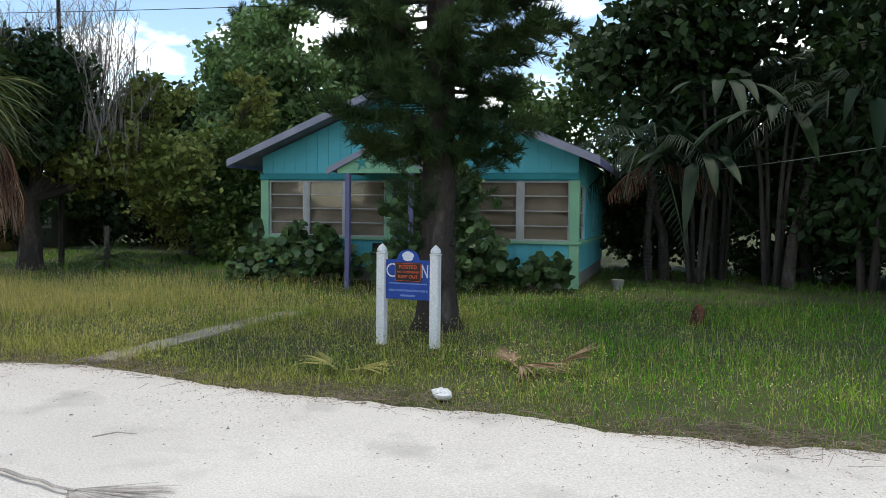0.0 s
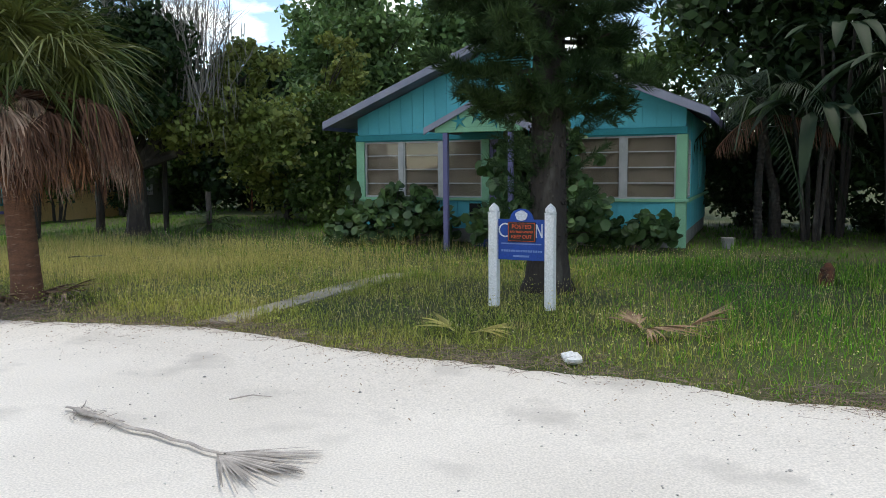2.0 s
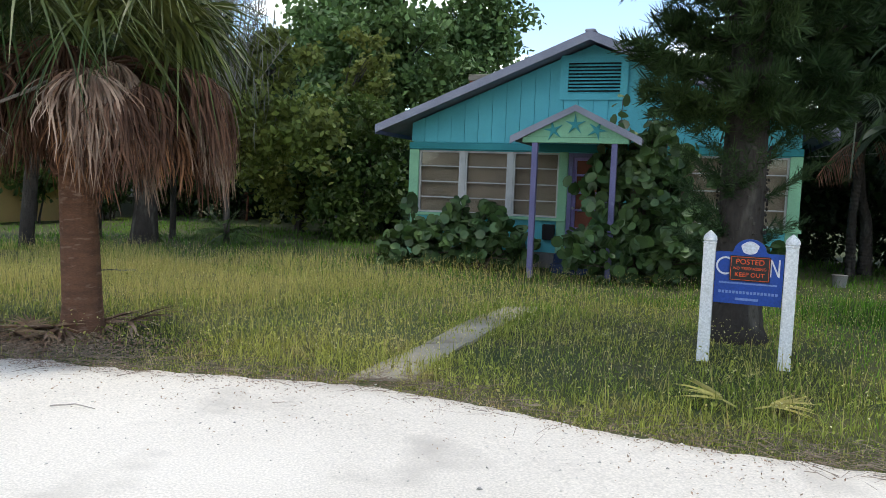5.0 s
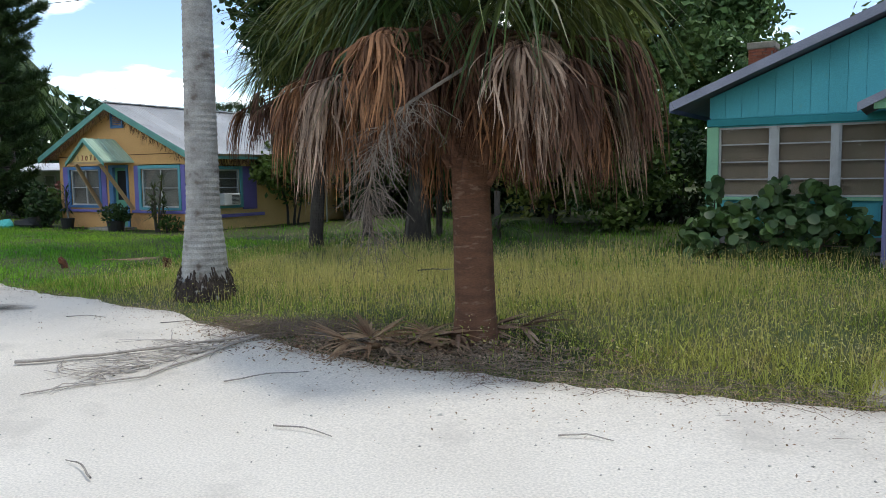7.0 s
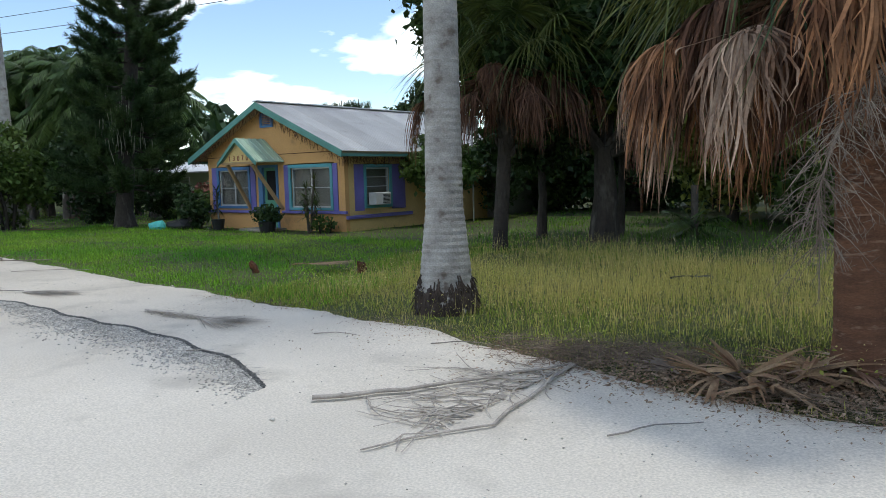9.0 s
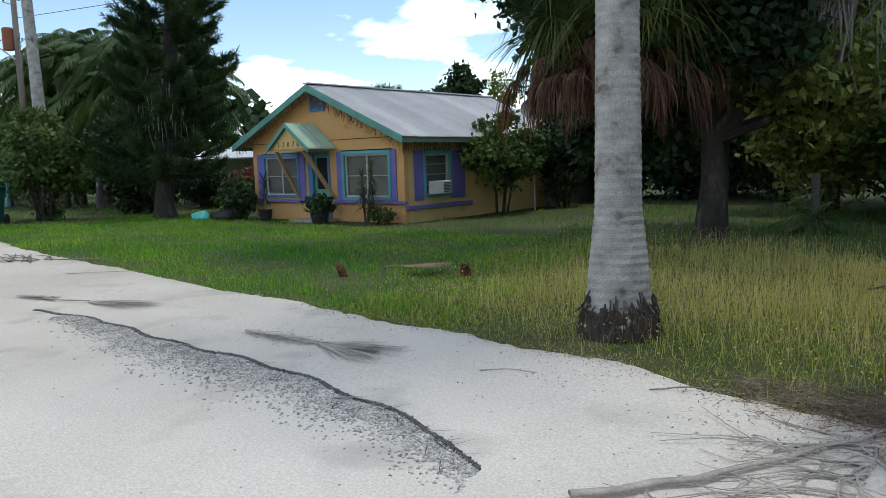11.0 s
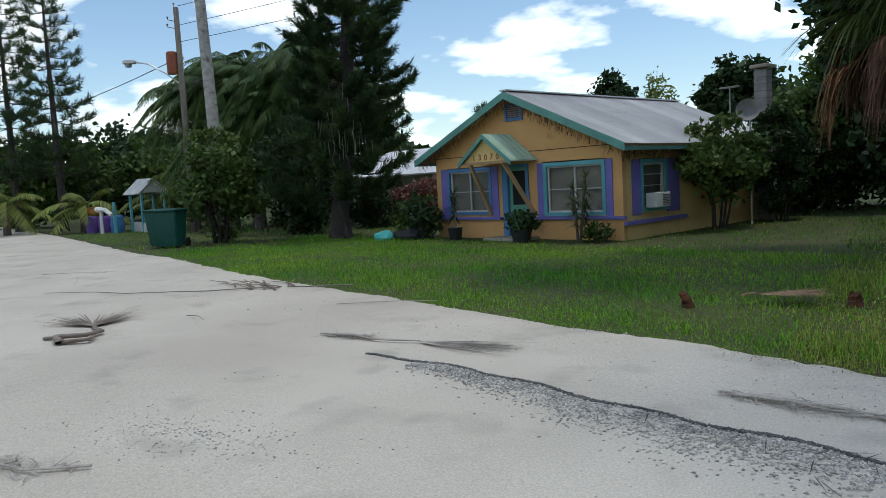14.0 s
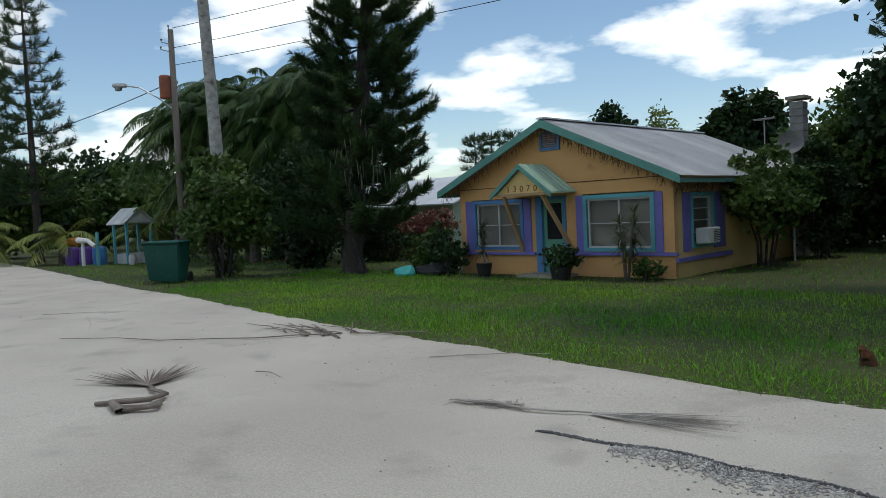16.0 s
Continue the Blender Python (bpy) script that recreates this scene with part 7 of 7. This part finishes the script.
pieces = []
for x, y, a, L in ((-28.6, 14.4, 0.35, 1.6), (-27.2, 14.3, -0.6, 2.0), (-19.0, 12.6, 0.4, 1.3), (-20.5, 11.4, -0.3, 0.5), (-11.2, 9.5, 0.2, 0.4), (-8.2, 7.6, 0.7, 0.6), (-7.4, 6.8, -0.2, 0.4),
                   (-5.4, 5.4, 0.1, 0.35), (-10.0, 9.4, 0.3, 0.5), (-2.6, 5.4, 0.3, 0.3), (-6.2, 4.9, 0.8, 0.5), (-5.8, 7.0, 0.0, 0.3), (-11.9, 8.6, 0.1, 0.3), (-7.9, 5.9, 2.6, 0.35)):
    pieces.append(stick([(x, y, 0.02), (x + L * 0.5 * math.cos(a), y + L * 0.5 * math.sin(a) + 0.03, 0.03), (x + L * math.cos(a), y + L * math.sin(a), 0.015)], 0.006, 0.003))
v, f = gather(pieces)
tagged(cloud_mesh("twig_litter", v, f, SOFT_WOOD), "scattered dry twigs over the sandy road", "twigs", kind="stuff")


def dead_fan_heap(x, y, n, length, label, mat=TAN, tilt=(0.15, 0.9), wide=0.035, spread=0.9):
    t = thing("dead_frond_heap", pose(x, y, float(ground_z(x, y))), label, "dead fronds", "heaps of dead fronds")
    for k in range(n):
        a = k * 2.4 + rng.normal(0, 0.3)
        e = rng.uniform(*tilt)
        o = np.array([rng.normal(0, 0.12), rng.normal(0, 0.12), 0.04])
        v, f = fan_frond(o, (math.cos(a) * math.cos(e), math.sin(a) * math.cos(e), math.sin(e)), length * rng.uniform(0.6, 1.0), 0.12, 18, 0.25, wide, spread)
        v[:, 2] = np.maximum(v[:, 2], 0.015)
        cloud_mesh("frond", v, f, mat, t)
    return t


dead_fan_heap(-7.42, 8.62, 5, 0.5, "splayed heap of tan dead palm fronds", TAN, (0.1, 0.6), 0.04, 1.3)
dead_fan_heap(-6.75, 9.55, 4, 0.7, "dead palm fronds slumped at a palm's foot", FAN_PALE, (0.05, 0.35), 0.04, 1.2)
dead_fan_heap(-7.0, 9.1, 3, 0.5, "dead palm fronds slumped at a palm's foot", tilt=(0.02, 0.2))
dead_fan_heap(-7.85, 8.85, 2, 0.45, "broken grey dead palm frond on litter", DEADWOOD, (0.02, 0.15))
dead_fan_heap(-1.05, 7.65, 2, 0.55, "grey-green fallen palm frond in grass", DRY, (0.1, 0.3), 0.03, 0.8)
dead_fan_heap(0.8, 7.75, 3, 0.6, "tan fallen palm fronds in grass", TAN, (0.15, 0.5), 0.035, 0.7)
lay(fan_on_ground(0.75, 0.2, 140, 0.5), -14.2, 13.7, 22, "fallen_frond", "straw-coloured frond on the mown lawn", TAN, 0.1)
lay(fan_on_ground(0.7, 0.5, 40, 1.2), -28.9, 21.0, 20, "brush_pile", "low pile of cut palm fronds", FAN_DEAD, 0.08, "brush pile")
lay(fan_on_ground(1.1, 0.8, 60, 0.9) + fan_on_ground(0.8, 0.2, 40, 2), -34.6, 27.6, 10, "brush_pile", "low pile of cut palm fronds", FAN_DEAD, 0.15, "brush pile")
lay(fan_on_ground(0.3, 0.3, 20, 1.4), -8.4, 12.95, 20, "charred_branch", "black charred branch in dry grass", BLACK, 0.12, "branch")
# Flattened dead grass along the road's edge
n = 9000
x = rng.uniform(-9.5, 6, n)
lump = np.array([noise.noise((q * 0.7, 4.0, 1.0)) for q in x])
x = x[rng.random(n) < np.clip(0.5 + 1.1 * lump, 0.1, 1)]
n = len(x)
b = np.stack([x, edge_y(x) + rng.normal(0.12, 0.2, n), rng.uniform(0.012, 0.05, n)], -1)
a = rng.random(n) * math.tau
way = unit(np.stack([np.cos(a), np.sin(a), rng.normal(0, 0.12, n)], -1))
tagged(cloud_mesh("dead_grass", *strips(b, way, unit(np.cross(way, rng.normal(size=(n, 3)))), rng.uniform(0.05, 0.28, n), rng.uniform(0.004, 0.008, n), np.zeros(n), 1, 0.4), THATCH), "flattened brown dead grass along the road's edge", "grass", kind="stuff")
# Thatch of thin twigs beside the palm bed
n = 2600
b = np.stack([rng.normal(-8.35, 0.36, n), rng.normal(9.4, 0.2, n), rng.uniform(0.01, 0.08, n)], -1)
a = rng.random(n) * math.tau
way = unit(np.stack([np.cos(a), np.sin(a), rng.normal(0, 0.3, n)], -1))
ob = cloud_mesh("twig_heap", *strips(b, way, unit(np.cross(way, rng.normal(size=(n, 3)))), rng.uniform(0.06, 0.22, n), np.full(n, 0.004), np.zeros(n), 1, 0.6), THATCH)
tagged(ob, "low tangled heap of thin brown twigs", "twigs", kind="stuff")

# Broken edge of old asphalt in the road
CRACK = [(-17.1, 10.36), (-16.45, 10.3), (-15.7, 10.15), (-15.0, 9.9), (-14.3, 9.62), (-13.6, 9.42), (-13.0, 9.25), (-12.2, 8.92), (-11.7, 8.66), (-11.2, 8.4), (-10.9, 8.18), (-10.6, 7.85)]


def stones(p, size, name, mat, label, category, squash=0.5):
    """Small angular stones at points p, joined."""
    n = len(p)
    ico = np.array([[0, 0, 1], [0.9, 0, -0.2], [-0.45, 0.8, -0.1], [-0.45, -0.8, -0.2], [0.4, 0.4, 0.55], [-0.3, 0.1, -0.7]])
    tri = np.array([[0, 1, 4], [0, 4, 2], [0, 2, 3], [0, 3, 1], [1, 2, 4], [5, 2, 1], [5, 3, 2], [5, 1, 3]])
    a = rng.random(n) * math.tau
    c, s = np.cos(a), np.sin(a)
    j = ico[None] * rng.uniform(0.6, 1.3, (n, 6, 1))
    v = np.stack([j[..., 0] * c[:, None] - j[..., 1] * s[:, None], j[..., 0] * s[:, None] + j[..., 1] * c[:, None], j[..., 2] * squash], -1) * size[:, None, None] + p[:, None]
    f = (np.arange(n)[:, None, None] * 6 + tri).reshape(-1, 3)
    return tagged(cloud_mesh(name, v, f, mat), label, category, kind="stuff")


cx, cy = np.array(CRACK)[:, 0][::-1], np.array(CRACK)[:, 1][::-1]
order = np.argsort(cx)
cx, cy = cx[order], cy[order]
n = 5200
x = rng.uniform(-16.9, -10.6, n)
y = np.interp(x, cx, cy) + 0.03 * np.sin(x * 7) + rng.normal(0, 0.011, n)
stones(np.stack([x, y, np.full(n, 0.008)], -1), rng.uniform(0.005, 0.015, n), "broken_asphalt_edge", ASPHALT, "dark crumbling asphalt edge across the sandy road", "road edge", 0.7)
n = 230
x = rng.uniform(-16.2, -10.7, n)
y = np.interp(x, cx, cy) - 0.02 - np.abs(rng.normal(0, 0.13, n)) * (0.5 + 0.8 * np.sin(np.clip((x + 16.3) / 6, 0, 1) * 3))
a = rng.choice([-0.45, 0.35, -1.2, 0.9], n) + rng.normal(0, 0.25, n)
b = np.stack([x, y, np.full(n, 0.016)], -1)
ob = cloud_mesh("crack_web", *strips(b, np.stack([np.cos(a), np.sin(a), 0 * a], -1), np.stack([-np.sin(a), np.cos(a), 0 * a], -1), rng.uniform(0.06, 0.22, n), rng.uniform(0.004, 0.009, n), np.zeros(n), 3, 0.3), ASPHALT)
tagged(ob, "web of dark cracks along the broken edge", "road edge", kind="stuff")
n = 9000
x = rng.uniform(-16.3, -10.6, n)
y = np.interp(x, cx, cy) + 0.03 * np.sin(x * 7) - np.abs(rng.normal(0, 0.21, n)) * (0.4 + 0.9 * np.sin(np.clip((x + 16.3) / 6, 0, 1) * 3))
stones(np.stack([x, y, np.full(n, 0.004)], -1), rng.uniform(0.006, 0.02, n), "loose_gravel", PEBBLE, "grey gravel spilled along the broken edge", "gravel", 0.5)
n = 3200
x = rng.uniform(-30, 6, n)
w = np.abs(rng.normal(0, 1.0, n)) ** 1.3 * 1.1
stones(np.stack([x - 0.36 * w, edge_y(x) - 0.93 * w, np.full(n, 0.008)], -1), rng.uniform(0.004, 0.013, n) * np.where(rng.random(n) < 0.04, 1.8, 1), "road_pebbles", PEBBLE, "small grey pebbles and crumbs on sand", "gravel", 0.5)
n = 600
x, y = rng.normal(-16.7, 0.5, n), rng.normal(8.05, 0.22, n)
stones(np.stack([x, y, np.full(n, 0.006)], -1), rng.uniform(0.005, 0.014, n), "loose_gravel", PEBBLE, "grey gravel patch on the sandy road", "gravel", 0.5)

# Leaf crumbs along the road's edge, in drifts, and a bed of litter at the palm's foot
n = 15000
x = rng.uniform(-14, 5, n)
drift = np.array([noise.noise((q * 0.8, 2.0, 7.0)) for q in x])
ok = rng.random(n) < np.clip(0.4 + 1.3 * drift, 0.08, 1) + 0.6 * np.exp(-((x + 6.4) / 2.0) ** 2)
x = x[ok]
n = len(x)
y = edge_y(x) - 0.03 + rng.normal(-0.02, 0.13, n) - np.where(rng.random(n) < 0.3, np.abs(rng.normal(0, 0.5, n)), 0)
p = np.stack([x, y, np.full(n, 0.014) + 0.012 * rng.random(n)], -1)
size = rng.uniform(0.004, 0.012, n)
m = 9000
q = np.stack([rng.normal(-7.2, 0.75, m), rng.normal(8.9, 0.28, m), rng.uniform(0.004, 0.03, m)], -1)
v, f = leaf_quads(np.concatenate([p, q]), np.concatenate([size, rng.uniform(0.006, 0.022, m)]), 2.6, 2.4)
tagged(cloud_mesh("fallen_leaves", v, f, CRUMB), "scattered brown leaf crumbs along the road's edge", "leaves", kind="stuff")


# Grass
def blades(n, xs, offs, height, width, name, mat, label, power=1.0, keep=None, clump=0.0, bend=1.3):
    x = rng.uniform(*xs, n)
    o = offs[0] + (offs[1] - offs[0]) * rng.random(n) ** power
    y = edge_y(x) + o
    if clump:
        x, y = x + rng.normal(0, clump, n), y + rng.normal(0, clump, n)
    ok = np.ones(n, bool) if keep is None else keep(x, y)
    off_walk = ~((y < 15.5) & (np.abs(x - np.interp(y, [7.9, 11.8, 15.5], [-3.8, -2.42, -1.1])) < np.where(y < 9.6, 0.09, -0.02) + 0.08 * np.sin(y * 5)))
    ua, va = (x + 4.25) * 0.954 - (y - 18.11) * 0.3007, (x + 4.25) * 0.3007 + (y - 18.11) * 0.954
    ub, vb = (x + 18.37) * 0.961 - (y - 22.68) * 0.2756, (x + 18.37) * 0.2756 + (y - 22.68) * 0.961
    ok &= rng.random(n) > 0.97 * np.exp(-(((x + 7.3) / 1.2) ** 4 + ((y - 8.75) / 0.42) ** 4))
    ok &= off_walk & ~((ua > 0) & (ua < 7.4) & (va > 0) & (va < 6)) & ~((ub > -6.5) & (ub < 0) & (vb > 0) & (vb < 12))
    x, y = x[ok], y[ok]
    n = len(x)
    base = np.stack([x, y, ground_z(x, y) - 0.02], -1)
    a = rng.random(n) * math.tau
    lean = rng.uniform(0.1, bend, n) ** 1.0
    way = unit(np.stack([np.cos(a) * lean, np.sin(a) * lean, np.ones(n)], -1))
    h = height[0] + (height[1] - height[0]) * rng.random(n) ** 1.6
    patch = 0.55 + 0.8 * np.abs(np.sin(x * 0.9 + np.sin(y * 1.3)) * np.cos(y * 0.8 - 0.5 * np.sin(x)))
    h = h * patch * np.clip(0.45 + 1.2 * (y - edge_y(x)), 0.35, 1)
    side = np.stack([-np.sin(a), np.cos(a), 0 * a], -1)
    v, f = strips(base, way, side, h, np.full(n, 1.0) * rng.uniform(*width, n), 0.3 * h * lean, 2, 0.12)
    return tagged(cloud_mesh(name, v, f, mat), label, "grass", kind="stuff")


def not_meadow(x, y):
    return rng.random(len(x)) > 0.65 * np.exp(-(((x + 8.5) / 4.5) ** 2 + ((y - 13.4) / 2.6) ** 2))


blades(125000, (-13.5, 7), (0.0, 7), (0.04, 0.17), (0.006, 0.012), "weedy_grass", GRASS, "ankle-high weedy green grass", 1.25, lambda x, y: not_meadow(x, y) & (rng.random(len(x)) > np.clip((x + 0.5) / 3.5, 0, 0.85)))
blades(5500, (-13.5, 6), (-0.24, 0.12), (0.05, 0.16), (0.005, 0.01), "edge_grass", GRASS, "sparse grass tufts creeping onto the sand", 0.6, lambda x, y: np.sin(x * 3.1) + np.sin(x * 7.7 + 1) > -0.4, 0.03)
blades(4500, (-30, -13.5), (-0.24, 0.12), (0.05, 0.14), (0.006, 0.011), "edge_grass", LAWN, "sparse green tufts creeping onto the sand", 0.6, lambda x, y: np.sin(x * 3.1) + np.sin(x * 7.7 + 1) > -0.4, 0.03)
# Lawn-green blades take over eastwards, painting the tree shade into the grass colour
blades(34000, (-0.6, 9), (0.0, 9), (0.06, 0.24), (0.007, 0.013), "shade_grass", LAWN, "ankle-high grass whose deep green paints in its shade", 1.2, lambda x, y: rng.random(len(x)) < np.clip((x + 0.5) / 3.0, 0, 1))
blades(24000, (-13.5, 9), (6, 17), (0.08, 0.24), (0.012, 0.022), "weedy_grass", YARD_SHADED, "ankle-high back yard grass darkened to paint tree shade", 1.2, not_meadow)
blades(84000, (-30, -12), (0.0, 8), (0.05, 0.15), (0.007, 0.013), "lawn_grass", LAWN, "short bright green mown lawn", 1.2)
blades(26000, (-46, -12), (0.3, 22), (0.06, 0.15), (0.016, 0.03), "lawn_grass", LAWN, "short green mown lawn farther off", 1.1)
blades(90000, (-12.5, 6), (0.1, 9), (0.16, 0.42), (0.003, 0.007), "dry_grass_stems", DRY, "tall dry straw-coloured grass stems", 1.0, lambda x, y: rng.random(len(x)) < 0.05 + 1.2 * np.exp(-(((x + 8.0) / 4.0) ** 2 + ((y - 13.4) / 2.4) ** 2)), 0.0, 0.6)
n = 16000
x = rng.uniform(-13, 4, n)
y = edge_y(x) + 0.3 + 8.5 * rng.random(n)
h = rng.uniform(0.1, 0.26, n)
v, f = leaf_quads(np.stack([x, y, h], -1), rng.uniform(0.006, 0.017, n), 1.2, 1.2)
tagged(cloud_mesh("wild_flowers", v, f, FLOWER), "tiny yellow-white wild flowers dotting the grass", "flowers", kind="stuff")
blades(11000, (-5.2, -1.4), (0.05, 5.2), (0.1, 0.24), (0.006, 0.011), "verge_grass", GRASS, "grass leaning over the edges of the path", 1.0,
       lambda x, y: np.abs(np.abs(x - np.interp(y, [7.9, 11.8, 15.5], [-3.8, -2.42, -1.1])) - 0.27) < 0.11)
n = 4500
x = rng.uniform(-11, 1, n)
y = edge_y(x) + 0.2 + 7 * rng.random(n) ** 1.2
v, f = leaf_quads(np.stack([x, y, rng.uniform(0.03, 0.2, n)], -1), rng.uniform(0.01, 0.028, n), 1.2, 1.5)
tagged(cloud_mesh("ground_weeds", v, f, GRASS), "low broad-leaved weeds among the grass", "weeds", kind="stuff")

# Distant woods all round
n = 26000
a = rng.random(n) * math.tau
rr = rng.uniform(75, 95, n)
hh = (6 + 3 * np.sin(a * 9) + 2 * np.sin(a * 23)) * rng.random(n) ** 0.8
x, y = -15 + rr * np.cos(a), 10 + rr * np.sin(a)
ok = ~((np.abs(y - edge_y(x) + 4.0) < 6))
v, f = leaf_quads(np.stack([x, y, np.maximum(hh, 0.3)], -1)[ok], rng.uniform(0.9, 1.8, ok.sum()), 0.3, 1.3)
tagged(cloud_mesh("distant_woods", v, f, LEAF_DARK), "belt of distant dark green woods", "woods", kind="stuff")
